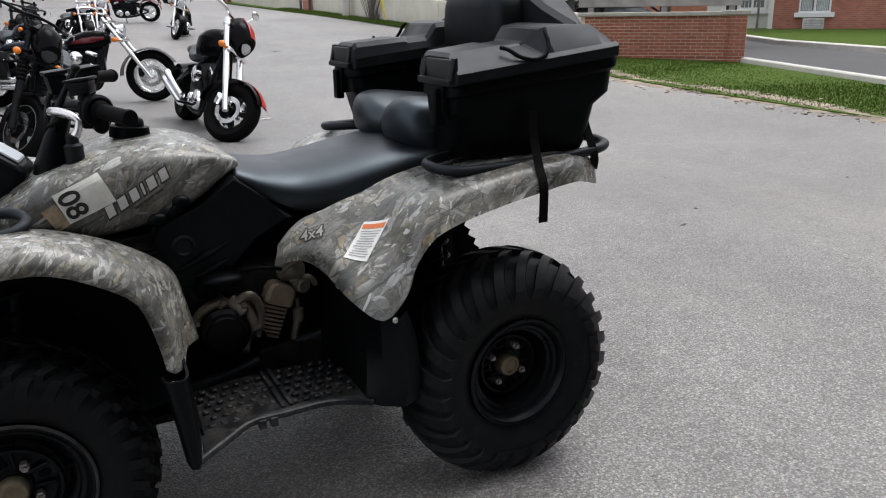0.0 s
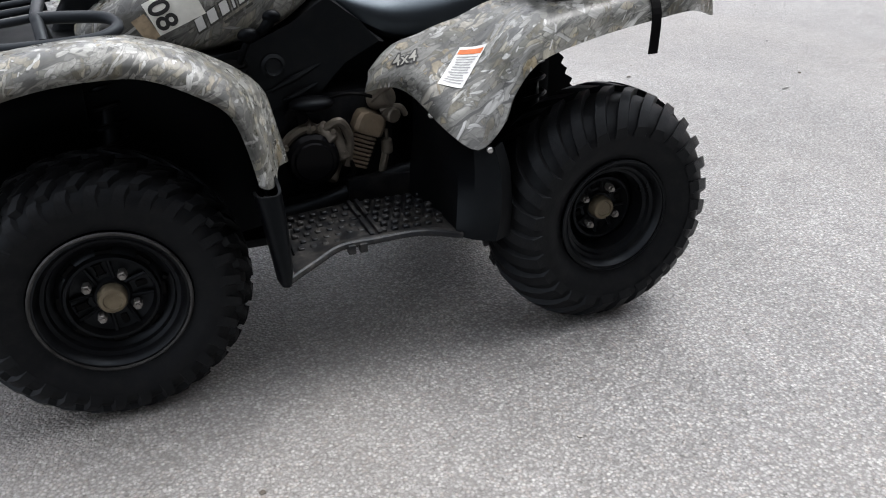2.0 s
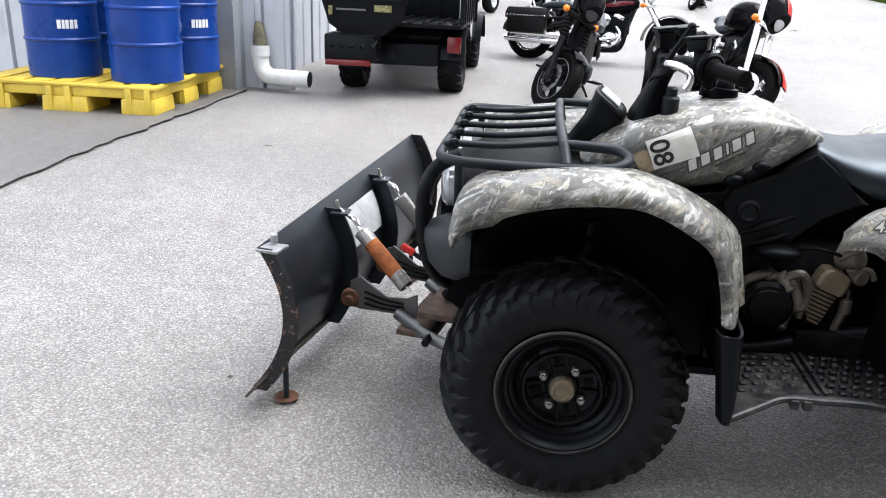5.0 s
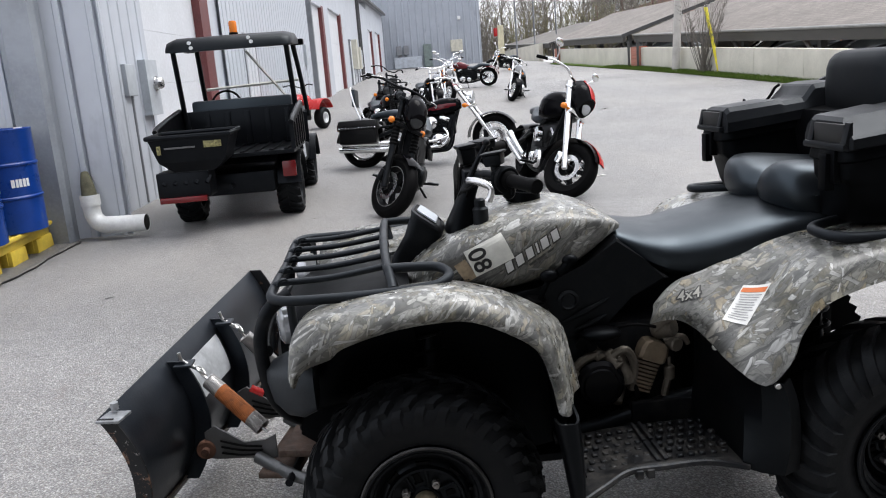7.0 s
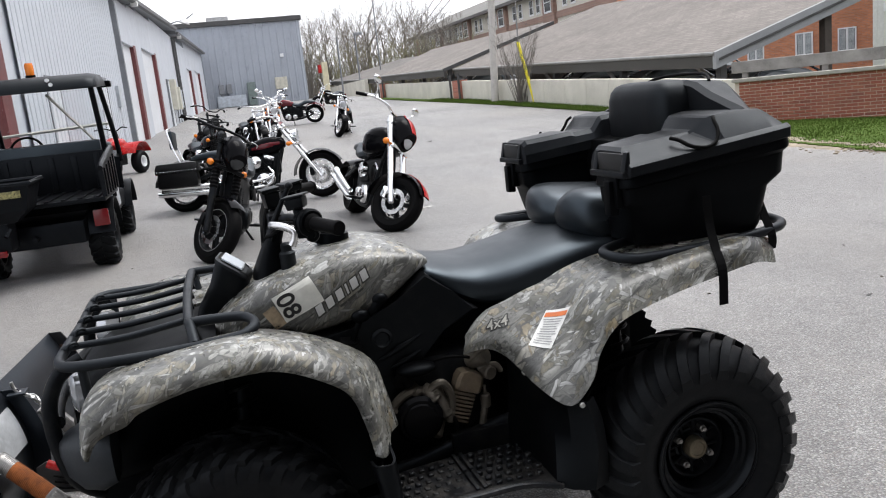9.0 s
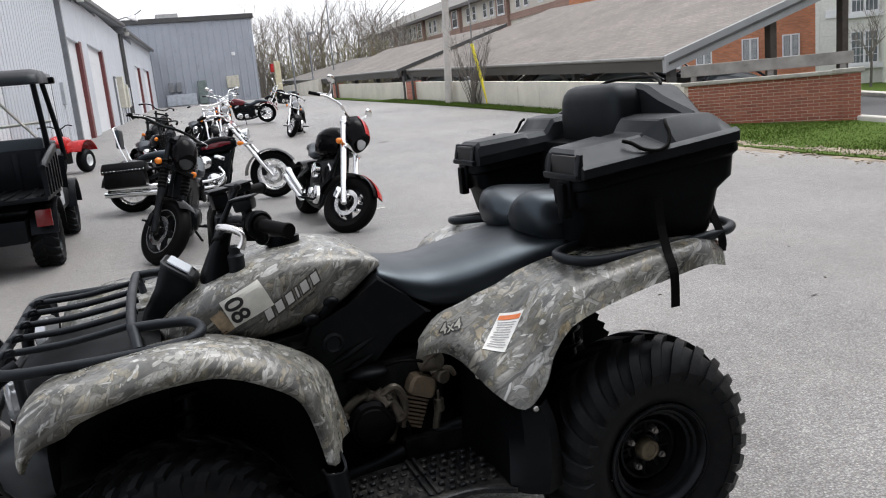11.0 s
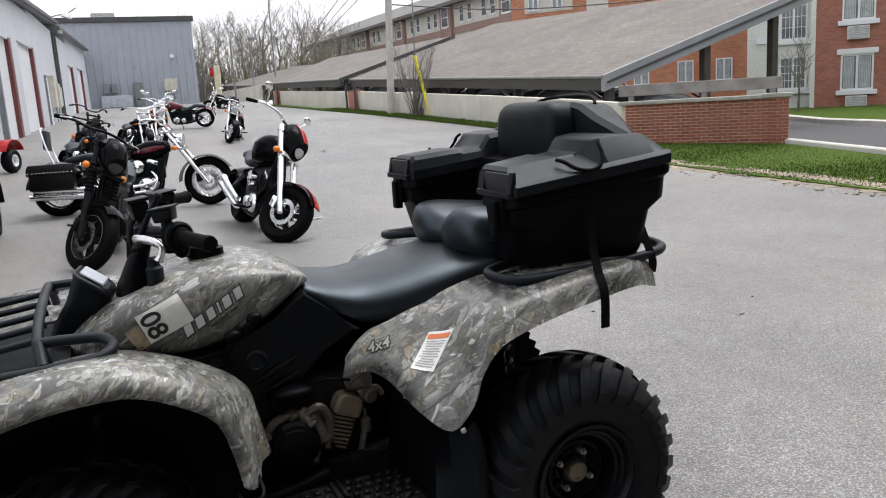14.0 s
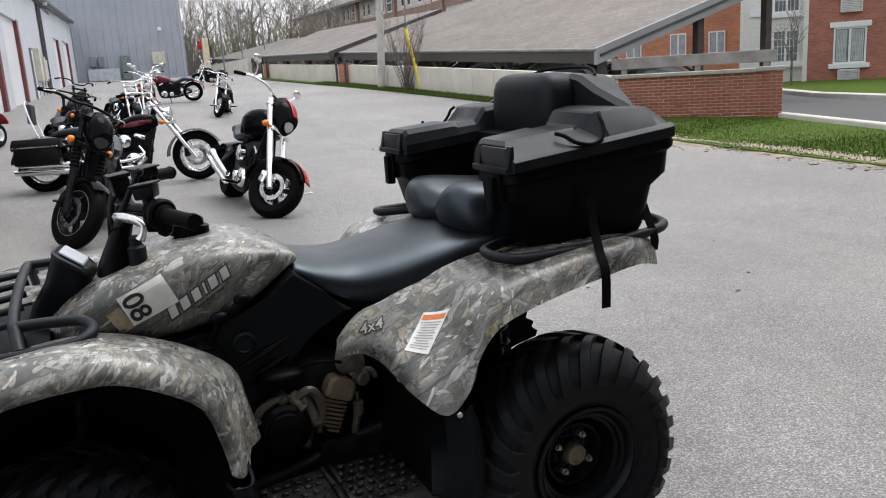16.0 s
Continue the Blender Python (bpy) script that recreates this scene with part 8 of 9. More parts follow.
        part("cylinder", bm, STEEL_BLACK, eng, "finned black cylinder", 20)
        bm = B()
        box(bm, (-0.08, -0.085, 0.20), (0.08, 0.085, 0.27), 0.025, mm)
        part("rocker_cover", bm, engine_mat, eng)
    for s in (-1, 1):
        bm = B()
        lathe(bm, [(0, 0.05), (0.06, 0.048), (0.10, 0.03), (0.112, 0.0), (0, 0)], 28, Matrix.Translation((-0.80, s * 0.155, 0.32)) @ Matrix.Rotation(radians(-90 * s), 4, "X"))
        lathe(bm, [(0, 0.045), (0.05, 0.043), (0.075, 0.03), (0.085, 0.0), (0, 0)], 28, Matrix.Translation((-1.03, s * 0.155, 0.30)) @ Matrix.Rotation(radians(-90 * s), 4, "X"))
        part("engine_cover", bm, engine_mat, eng)
    bm = B()
    lathe(bm, [(0, 0.09), (0.05, 0.088), (0.085, 0.07), (0.09, 0.02), (0.07, 0.0), (0, 0)], 28, Matrix.Translation((-0.89, -0.13, 0.58)) @ Matrix.Rotation(radians(90), 4, "X"))
    part("air_cleaner", bm, engine_mat, eng)
    for dz, x1 in ((0.0, -L - 0.28), (0.085, -L - 0.22)):
        bm = B()
        if not kick:
            tube(bm, [(-0.72, -0.13, 0.50 - dz), (-0.66, -0.20, 0.40), (-0.72, -0.225, 0.27 + dz), (-0.95, -0.225, 0.235 + dz), (-1.25, -0.225, 0.235 + dz)], 0.022, 12)
        tube(bm, [(-1.15, -0.225, 0.235 + dz), (-1.25, -0.225, 0.24 + dz), (x1 + 0.05, -0.235, 0.27 + dz + kick), (x1, -0.237, 0.275 + dz + kick * 1.15)], [0.024, 0.042 - kick * 0.05, 0.042, 0.036], 14)
        add("exhaust_pipe", bm, engine_mat if engine_mat is not STEEL_BLACK else CHROME, "polished exhaust pipe")
    # battery box, side covers and downtube shroud between engine and seat
    bm = B()
    loft(bm, [section(x, hw, top, bot, 20, 3.2, 0.5) for x, hw, top, bot in ((-0.56, 0.05, H + 0.40, 0.42), (-0.66, 0.075, H + 0.38, 0.36), (-0.92, 0.085, H + 0.36, 0.34), (-1.06, 0.13, H + 0.33, 0.24), (-1.22, 0.14, H + 0.30, 0.22), (-1.32, 0.10, H + 0.28, 0.30))])
    add("side_cover", bm, STEEL_BLACK, "dark side covers and battery box")
    # tank, seat
    bm = B()
    rows = []
    for x, hw, top, bot in ((-0.46, 0.05, H + 0.52, H + 0.44), (-0.52, 0.105, H + 0.575, H + 0.40), (-0.62, 0.14 * fat, H + 0.60, H + 0.36), (-0.76, 0.148 * fat, H + 0.595, H + 0.34), (-0.90, 0.125 * fat, H + 0.55, H + 0.34), (-1.0, 0.085, H + 0.48, H + 0.36), (-1.05, 0.05, H + 0.43, H + 0.38)):
        rows.append(section(x - bulk, hw * (1 + 2.5 * bulk), top + bulk, bot, 24, 2.4, 0.45))
    loft(bm, rows)
    tk = add("fuel_tank", bm, paint)
    if accent and not bulk:
        bm = B()
        rows = []
        for x, hw, top, bot in ((-0.53, 0.112, H + 0.53, H + 0.45), (-0.64, 0.152 * fat, H + 0.535, H + 0.43), (-0.78, 0.158 * fat, H + 0.52, H + 0.41), (-0.93, 0.122 * fat, H + 0.47, H + 0.41)):
            rows.append(section(x, hw, top, bot, 16, 3.0, 0.5))
        loft(bm, rows)
        part("tank_panel", bm, accent, tk)
    bm = B()
    rows = []
    for x, hw, top, bot in ((-0.98, 0.09, H + 0.44, H + 0.36), (-1.06, 0.15, H + 0.42, H + 0.32), (-1.2, 0.18, H + 0.40, H + 0.29), (-1.34, 0.17, H + 0.45, H + 0.30), (-1.40, 0.13, H + 0.49, H + 0.34), (-1.52, 0.12, H + 0.49, H + 0.37), (-1.72, 0.10, H + 0.46, H + 0.37), (-1.80, 0.06, H + 0.43, H + 0.38)):
        rows.append(section(x, hw, top, bot, 20, 2.6, 0.5))
    loft(bm, rows)
    add("saddle", bm, pad)
    # lights, bars
    hl = Vector((-0.62 * t + 0.12, 0, H + 0.58))
    bm = B()
    mm = Matrix.Translation(hl + Vector((0.045 if cowl else 0.0, 0, 0))) @ Matrix.Rotation(radians(90), 4, "Y")
    lathe(bm, [(0, -0.12), (0.05, -0.11), (0.085, -0.06), (0.092, 0.0), (0.096, 0.012), (0.088, 0.018)], 28, mm)
    hm = add("headlight_shell", bm, GLOSS_BLACK if cowl or gaiters else CHROME, "", True)
    bm = B()
    lathe(bm, [(0, 0.028), (0.045, 0.025), (0.082, 0.014), (0.088, 0.006), (0, 0.0)], 28, mm)
    add("headlight", bm, SMOKED_LENS if gaiters else GLASS_LENS, "", True)
    if cowl:
        # bullet shell round the headlight, rising back over the bars
        def cowl_ring(f, grow, a0, a1, n):
            cx, cz = hl.x + 0.055 - 0.27 * f, hl.z - 0.02 + 0.27 * f * cowl
            w = (0.112 + 0.07 * math.sin(min(1.0, f * 1.6) * 1.45)) * (1 - 0.62 * f ** 2.2) * (0.35 + 0.65 * cowl) + grow
            h = (0.115 + 0.04 * math.sin(math.pi * min(1, f * 1.15)) - 0.05 * f) * (0.35 + 0.65 * cowl) + grow
            return [(cx + 0.10 * math.sin(a) * (0.4 + 0.6 * f), w * math.copysign(abs(math.cos(a)) ** 0.8, math.cos(a)), cz + h * math.sin(a)) for a in (radians(a0 + (a1 - a0) * k / n) for k in range(n + 1))]
        bm = B()
        loft(bm, [cowl_ring(f, 0.0, 0, 345, 23) for f in (0.0, 0.06, 0.15, 0.3, 0.45, 0.6, 0.75, 0.9, 1.0)])
        cw = add("cowl", bm, paint, "glossy bullet-shaped headlight cowl", True)
        if accent:
            bm = B()
            shell(bm, [cowl_ring(f, 0.009, 14, 108, 10) for f in (0.02, 0.08, 0.15, 0.3, 0.45, 0.6, 0.75, 0.9, 0.99)], 0.003)
            add("cowl_stripe", bm, accent, "red stripe on the cowl", True)
            bm = B()
            shell(bm, [[(q * math.cos(radians(g)), y, R + (q - abs(y) * 0.25) * math.sin(radians(g))) for y in (-wf * 0.15, wf * 0.1, wf * 0.35, wf * 0.5)] for g, q in ((29, R + 0.034), (40, R + 0.034), (55, R + 0.034), (70, R + 0.034), (85, R + 0.034), (100, R + 0.034))], 0.004)
            add("fender_stripe", bm, accent, "red stripe on the fender", True)
    c = Vector((-0.76 * t - 0.02, 0, H + 0.79))
    bm = B()
    tube(bm, [(c.x - 0.30, -0.40, c.z + bars - 0.03), (c.x - 0.16, -0.33, c.z + bars), (c.x - 0.04, -0.20, c.z + bars * 0.9), (c.x, -0.09, c.z + 0.02), (c.x, 0.09, c.z + 0.02), (c.x - 0.04, 0.20, c.z + bars * 0.9), (c.x - 0.16, 0.33, c.z + bars), (c.x - 0.30, 0.40, c.z + bars - 0.03)], 0.0135, 10)
    hb = add("handlebar", bm, STEEL_BLACK if gaiters else CHROME, "", True)
    for s in (-1, 1):
        bm = B()
        cyl(bm, (c.x - 0.20, s * 0.355, c.z + bars - 0.01), (c.x - 0.31, s * 0.405, c.z + bars - 0.033), 0.019, 12, bevel=0.004)
        add("grip", bm, CLEAN_RUBBER, "", True, hb)
        bm = B()
        tube(bm, [(c.x - 0.13, s * 0.31, c.z + bars + 0.015), (c.x - 0.10, s * 0.37, c.z + bars + 0.01), (c.x - 0.18, s * 0.43, c.z + bars - 0.02)], 0.006, 8)
        add("lever", bm, ALUMINIUM, "", True, hb)
        if mirrors:
            bm = B()
            tube(bm, [(c.x - 0.13, s * 0.31, c.z + bars + 0.01), (c.x - 0.10, s * 0.36, c.z + bars + 0.09), (c.x - 0.11, s * 0.40, c.z + bars + 0.14)], 0.007, 8)
            ball(bm, (c.x - 0.11, s * 0.41, c.z + bars + 0.165), 0.068, (0.28, 1.0, 0.62), 16, 10)
            add("mirror", bm, fork_mat if not gaiters else PLASTIC, "", True, hb)
        bm = B()
        ball(bm, (hl.x - 0.07, s * 0.20, hl.z - 0.10), 0.032, (1.2, 1, 1), 14, 10)
        add("turn_signal", bm, AMBER, "amber turn signal", True)
        bm = B()
        tube(bm, [(hl.x - 0.07, s * 0.19, hl.z - 0.10), (hl.x - 0.12, s * 0.08, hl.z - 0.10)], 0.009, 8, 1)
        add("signal_stalk", bm, fork_mat, "", True)
        bm = B()
        tube(bm, [(-0.78, s * 0.15, 0.26), (-0.78, s * 0.33, 0.27)], 0.014, 8, 1)
        box(bm, (-0.81, min(s * 0.24, s * 0.36), 0.265), (-0.75, max(s * 0.24, s * 0.36), 0.285), 0.006)
        add("foot_peg", bm, STEEL_BLACK)
        if bags:
            bm = B()
            box(bm, (-L - 0.30, min(s * 0.15, s * 0.36), 0.34), (-L + 0.28, max(s * 0.15, s * 0.36), 0.66), 0.06, taper=(0.92, 0.9))
            bg = add("saddlebag", bm, BAG_BLACK, "black studded leather saddlebag")
            bm = B()
            box(bm, (-L - 0.315, min(s * 0.13, s * 0.375), 0.55), (-L + 0.295, max(s * 0.13, s * 0.375), 0.69), 0.04, taper=(0.92, 0.8))
            part("flap", bm, BAG_BLACK, bg)
            for k in range(12):
                bm = B()
                ball(bm, (-L - 0.27 + k * 0.048, s * 0.372, 0.575), 0.009, (1, 1, 1), 8, 6)
                part("stud", bm, CHROME, bg)
    bm = B()
    tube(bm, [(-0.95, 0.13, 0.20), (-0.99, 0.24, 0.05), (-1.0, 0.29, -0.028)], 0.013, 8)
    add("side_stand", bm, STEEL_BLACK)
    bm = B()
    box(bm, (-L - 0.385, -0.06, R + 0.22), (-L - 0.35, 0.06, R + 0.32), 0.015)
    add("tail_light", bm, RED_LENS)
    if sissy:
        bm = B()
        for s in (-1, 1):
            tube(bm, [(-L + 0.05, s * 0.15, R + 0.25), (-L - 0.06, s * 0.15, R + 0.55), (-L - 0.12, s * 0.13, R + 0.80), (-L - 0.13, s * 0.05, R + 0.85), (-L - 0.13, 0, R + 0.86)], 0.012, 10)
        sb = add("sissy_bar", bm, CHROME, "chrome passenger backrest bar")
        bm = B()
        box(bm, (-L - 0.12, -0.12, R + 0.56), (-L - 0.06, 0.12, R + 0.82), 0.025)
        part("back_pad", bm, VINYL, sb)
    return ob


def ride(x, y, heading):
    return pose(x, y, ground_z(y), 0, 0, heading)


motorcycle("motorcycle", "black and red muscle motorcycle with a headlight cowl, parked", ride(1.20, 5.755, -86.5), lift=0.09, kick=0.12, bulk=0.09, L=1.70, R=0.302, wf=0.15, wr=0.24, paint=GLOSS_BLACK, accent=RED, rake=30, cast=True, rim_mat=STEEL_BLACK, fork_mat=CHROME, bars=0.08, steer=42, lean=13.5, cowl=0.82, spokes=5, fat=1.25)
motorcycle("motorcycle", "all-black motorcycle with a bullet cowl and rubber fork boots", ride(-0.605, 5.52, -99.4), guard=(58, 150), lift=0.10, L=1.52, R=0.313, wf=0.14, wr=0.16, paint=GLOSS_BLACK, rake=28, cast=True, rim_mat=STEEL_BLACK, fork_mat=STEEL_BLACK, bars=0.0, steer=43, lean=12.5, cowl=0.7, spokes=5, gaiters=True, mirrors=False, engine_mat=STEEL_BLACK)
motorcycle("motorcycle", "black, silver and maroon cruiser with studded saddlebags and chrome exhausts", ride(0.99, 9.22, -12), L=1.94, R=0.335, wf=0.14, wr=0.18, paint=GLOSS_BLACK, accent=MAROON, rake=34, rim_mat=CHROME, bars=0.09, steer=-10, lean=7, bags=True, sissy=True, mirrors=False)
motorcycle("motorcycle", "dark cruiser with chrome headlights and wide bars, parked behind others", ride(-0.30, 11.4, -72), L=1.66, paint=GLOSS_BLACK, bars=0.05, steer=12, mirrors=False, gaiters=True, fork_mat=STEEL_BLACK)
motorcycle("motorcycle", "black touring motorcycle with maroon tank panels and black seat", ride(-0.55, 13.0, -84), L=1.66, accent=MAROON, bars=0.04, steer=10, mirrors=False, gaiters=True, fork_mat=STEEL_BLACK)
motorcycle("motorcycle", "black motorcycle with black seat in the parked row", ride(0.75, 16.6, -76), L=1.64, paint=GLOSS_BLACK, bars=0.05, steer=-12, mirrors=False)
motorcycle("motorcycle", "purple-maroon cruiser with chrome mirrors, parked far back", ride(1.25, 19.6, -84), L=1.66, paint=MAROON, bars=0.07, steer=20)
motorcycle("motorcycle", "black cruiser with chrome trim in the far row", ride(1.55, 23.4, -97), L=1.66, paint=GLOSS_BLACK, bars=0.08, steer=-15)
motorcycle("motorcycle", "maroon and black cruiser standing side-on across the lot", ride(1.75, 27.4, 166), L=1.72, R=0.335, paint=MAROON, rear_paint=MAROON, bars=0.07, steer=10, lean=6, mirrors=False)
motorcycle("motorcycle", "black cruiser with chrome fork facing the lot entrance", ride(3.0, 19.5, -106), L=1.66, R=0.31, paint=GLOSS_BLACK, bars=-0.02, steer=30, mirrors=False)
motorcycle("motorcycle", "small dark motorcycle far across the lot", ride(5.5, 41.0, -150), L=1.6, paint=GLOSS_BLACK, bars=0.15, steer=5)
motorcycle("motorcycle", "black motorcycle beside the workshop wall", ride(-0.35, 16.9, -84), L=1.6, paint=GLOSS_BLACK, bars=0.10, steer=15, mirrors=False, gaiters=True, fork_mat=STEEL_BLACK)

# ---- utility vehicle ----
UTV_BLACK = worn("utility_black_plastic", (0.0026, 0.0028, 0.0036), 0.38, grain=120, large=4, vary=0.4, bump=0.12, dust=0.015, spec=0.17, tint=(0.78, 0.88, 1.0))
utv = thing("utility_vehicle", "black two-seat utility vehicle with roof, cargo bed and salt spreader", "utility vehicle", m=pose(-2.17, 6.33, 0.0, 0, 0, 0))
# local: x to the right, y forward, rear axle at the origin
for x, y, w in ((-0.52, 0.0, 0.25), (0.52, 0.0, 0.25), (-0.52, 2.10, 0.22), (0.52, 2.10, 0.22)):
    t = part("wheel", tyre(0.292, 0.155, w, 0.04), RUBBER, utv, "black knobbly tyre")
    t.matrix_local = pose(x, y, 0.292 + ground_z(6.33 + y), 0, 90 if x > 0 else -90, 0)
    part("rim", rim(w, 0.150, 0.02), STEEL_BLACK, t)
    one = part("tread_lug", lug(0.294, w / 2, [(0.05, 0.0, 0.0), (0.8, 0.004, 0.2), (1.0, 0.03, 0.25)], 0.035, 1, 0, 1), RUBBER, t, "", 30)
    two = part("tread_lug", lug(0.294, w / 2, [(0.05, 0.0, 0.0), (0.8, 0.004, 0.2), (1.0, 0.03, 0.25)], 0.035, -1, 0.15, 1), RUBBER, t, "", 30)
    for k in range(1, 18):
        again(one, t, Matrix.Rotation(2 * math.pi * k / 18, 4, "Z"))
        again(two, t, Matrix.Rotation(2 * math.pi * k / 18, 4, "Z"))
bm = B()
box(bm, (-0.42, -0.45, 0.30), (0.42, 2.55, 0.52), 0.03)
box(bm, (-0.60, 0.55, 0.42), (0.60, 2.0, 0.62), 0.04)
part("chassis", bm, UTV_BLACK, utv)
bm = B()
rows = []
for y, z, hw in ((1.75, 0.62, 0.62), (1.78, 0.98, 0.62), (2.0, 1.04, 0.60), (2.45, 0.92, 0.55), (2.72, 0.72, 0.48), (2.74, 0.48, 0.45)):
    rows.append([(-hw, y, z), (-hw * 0.8, y, z + 0.03), (0, y, z + 0.05), (hw * 0.8, y, z + 0.03), (hw, y, z)])
shell(bm, rows, 0.02)
part("bonnet", bm, UTV_BLACK, utv)
# cargo bed
bm = B()
box(bm, (-0.66, -0.55, 0.68), (0.66, 0.62, 0.72), 0.008)
bed = part("cargo_bed", bm, UTV_BLACK, utv, "ribbed black cargo bed with its tailgate open")
for k in range(9):
    part("bed_rib", box(B(), (-0.60 + k * 0.145, -0.54, 0.72), (-0.56 + k * 0.145, 0.6, 0.735), 0.004), UTV_BLACK, bed)
for s in (-1, 1):
    bm = B()
    prism(bm, [(-0.55, 0.72), (-0.55, 0.98), (-0.40, 1.02), (0.45, 1.13), (0.62, 1.13), (0.62, 0.72)], "x", s * 0.66 - 0.02, s * 0.66 + 0.02)
    for k in range(5):
        box(bm, (s * 0.685 - 0.01, -0.48 + k * 0.22, 0.73), (s * 0.685 + 0.01, -0.42 + k * 0.22, 0.98 + k * 0.025), 0.004)
    tube(bm, [(s * 0.66, -0.56, 0.985), (s * 0.66, -0.38, 1.03), (s * 0.66, 0.45, 1.14), (s * 0.66, 0.62, 1.14)], 0.025, 8)
    part("bed_side", bm, UTV_BLACK, bed)
bm = B()
box(bm, (-0.66, 0.58, 0.72), (0.66, 0.63, 1.13), 0.01)
part("bed_front", bm, UTV_BLACK, bed)
for k in range(6):
    part("bed_rib", box(B(), (-0.62 + k * 0.22, 0.566, 0.74), (-0.56 + k * 0.22, 0.581, 1.1), 0.006), UTV_BLACK, bed)
for s in (-1, 1):
    bm = B()
    box(bm, (s * 0.58 - 0.07, -0.46, 0.44), (s * 0.58 + 0.07, -0.42, 0.60), 0.015)
    part("tail_light", bm, RED_LENS, utv, "dark red tail light")
    bm = B()
    rows = []
    for k in range(9):
        a = radians(10 + 160 * k / 8)
        rows.append([(s * x, -0.37 * math.cos(a), 0.30 + 0.36 * math.sin(a)) for x in (0.44, 0.66, 0.68)])
    shell(bm, rows, 0.015)
    part("rear_fender", bm, UTV_BLACK, utv)
    bm = B()
    rows = []
    for k in range(9):
        a = radians(10 + 160 * k / 8)
        rows.append([(s * x, 2.10 - 0.37 * math.cos(a), 0.33 + 0.36 * math.sin(a)) for x in (0.44, 0.66, 0.68)])
    shell(bm, rows, 0.015)
    part("front_fender", bm, UTV_BLACK, utv)
    # cab frame
    for pts in ([(s * 0.61, 0.66, 0.62), (s * 0.61, 0.55, 1.2), (s * 0.60, 0.38, 1.80)], [(s * 0.62, 1.95, 0.95), (s * 0.61, 1.75, 1.30), (s * 0.57, 1.45, 1.82)]):
        part("cab_post", tube(B(), pts, 0.028, 10), UTV_BLACK, utv)
    bm = B()
    box(bm, (s * 0.64 - 0.05, 1.30, 1.80), (s * 0.64 + 0.07, 1.42, 1.87), 0.015)
    part("cab_light", bm, PLASTIC, utv)
bm = B()
rows = []
for y, z, hw in ((0.275, 1.785, 0.60), (0.28, 1.81, 0.64), (0.31, 1.86, 0.66), (0.38, 1.895, 0.67), (0.55, 1.925, 0.67), (1.0, 1.945, 0.67), (1.42, 1.925, 0.65), (1.52, 1.89, 0.64), (1.56, 1.83, 0.62)):
    low = 1.765 + 0.045 * (y - 0.275)
    rows.append([(-hw, y, low), (-hw, y, max(low + 0.008, z - 0.075)), (-hw * 0.97, y, max(low + 0.012, z - 0.03)), (-hw * 0.86, y, max(low + 0.016, z - 0.004)), (0, y, z), (hw * 0.86, y, max(low + 0.016, z - 0.004)), (hw * 0.97, y, max(low + 0.012, z - 0.03)), (hw, y, max(low + 0.008, z - 0.075)), (hw, y, low), (hw * 0.9, y, low - 0.004), (-hw * 0.9, y, low - 0.004)])
loft(bm, rows)
part("roof", bm, worn("roof_black", (0.0035, 0.004, 0.005), 0.42, grain=100, large=3, vary=0.35, spec=0.22, tint=(0.82, 0.92, 1.0)), utv, "black moulded roof")
for x, z in ((-0.40, 1.852), (-0.38, 1.80), (0.22, 1.868), (0.25, 1.822)):
    bm = B()
    cyl(bm, (x, 0.33, z), (x, 0.262 + max(0.0, z - 1.80) * 0.5, z), 0.020, 10)
    part("roof_rivet", bm, WHITE_PAINT, utv)
bm = B()
box(bm, (-0.56, 0.85, 0.62), (0.56, 1.30, 0.78), 0.05)
part("bench", bm, VINYL, utv)
bm = B()
box(bm, (-0.56, 0.72, 0.80), (0.56, 0.84, 1.24), 0.04)
part("bench_back", bm, VINYL, utv)
bm = B()
tube(bm, [(-0.30 + 0.17 * math.cos(a), 1.45 + 0.05 * math.sin(a), 1.18 + 0.15 * math.sin(a)) for a in [2 * math.pi * k / 16 for k in range(16)]], 0.014, 8, 2, closed=True)
tube(bm, [(-0.45, 1.45, 1.18), (-0.30, 1.50, 1.17), (-0.15, 1.45, 1.18)], 0.012, 8)
part("steering_wheel", bm, CLEAN_RUBBER, utv)
# windscreen with its pale seams
bm = B()
shell(bm, [[(-0.57, 1.93, 1.0), (0.57, 1.93, 1.0)], [(-0.54, 1.47, 1.80), (0.54, 1.47, 1.80)]], 0.004)
gm = Mat("windscreen_glass", 0.05)
gm.b.inputs["Transmission Weight"].default_value = 1.0
gm.b.inputs["IOR"].default_value = 1.1
gm.color((0.93, 0.95, 0.95))
ws = part("windscreen", bm, gm.m, utv, "clear plastic windscreen", 0)
ws.visible_shadow = False
for pts in ([(-0.57, 1.72, 1.36), (0.57, 1.72, 1.40)], [(0.0, 1.48, 1.78), (0.45, 1.85, 1.12)]):
    bm = B()
    tube(bm, pts, 0.018, 6, 1)
    part("windscreen_seam", bm, worn("pale_seam", (0.62, 0.62, 0.58), 0.5), utv)
beacon = part("beacon", cyl(B(), (-0.02, 0.90, 1.94), (-0.02, 0.90, 1.97), 0.05, 16), PLASTIC, utv, "amber warning beacon")
bm = B()
lathe(bm, [(0.042, 0.0), (0.045, 0.10), (0.036, 0.125), (0, 0.13)], 20, Matrix.Translation((-0.02, 0.90, 1.97)))
part("beacon_lens", bm, AMBER, beacon, "amber plastic beacon lens")
bm = B()
box(bm, (0.52, 0.55, 0.52), (0.60, 0.62, 0.95), 0.01)
box(bm, (0.60, 0.66, 0.50), (0.63, 1.0, 0.85), 0.01)
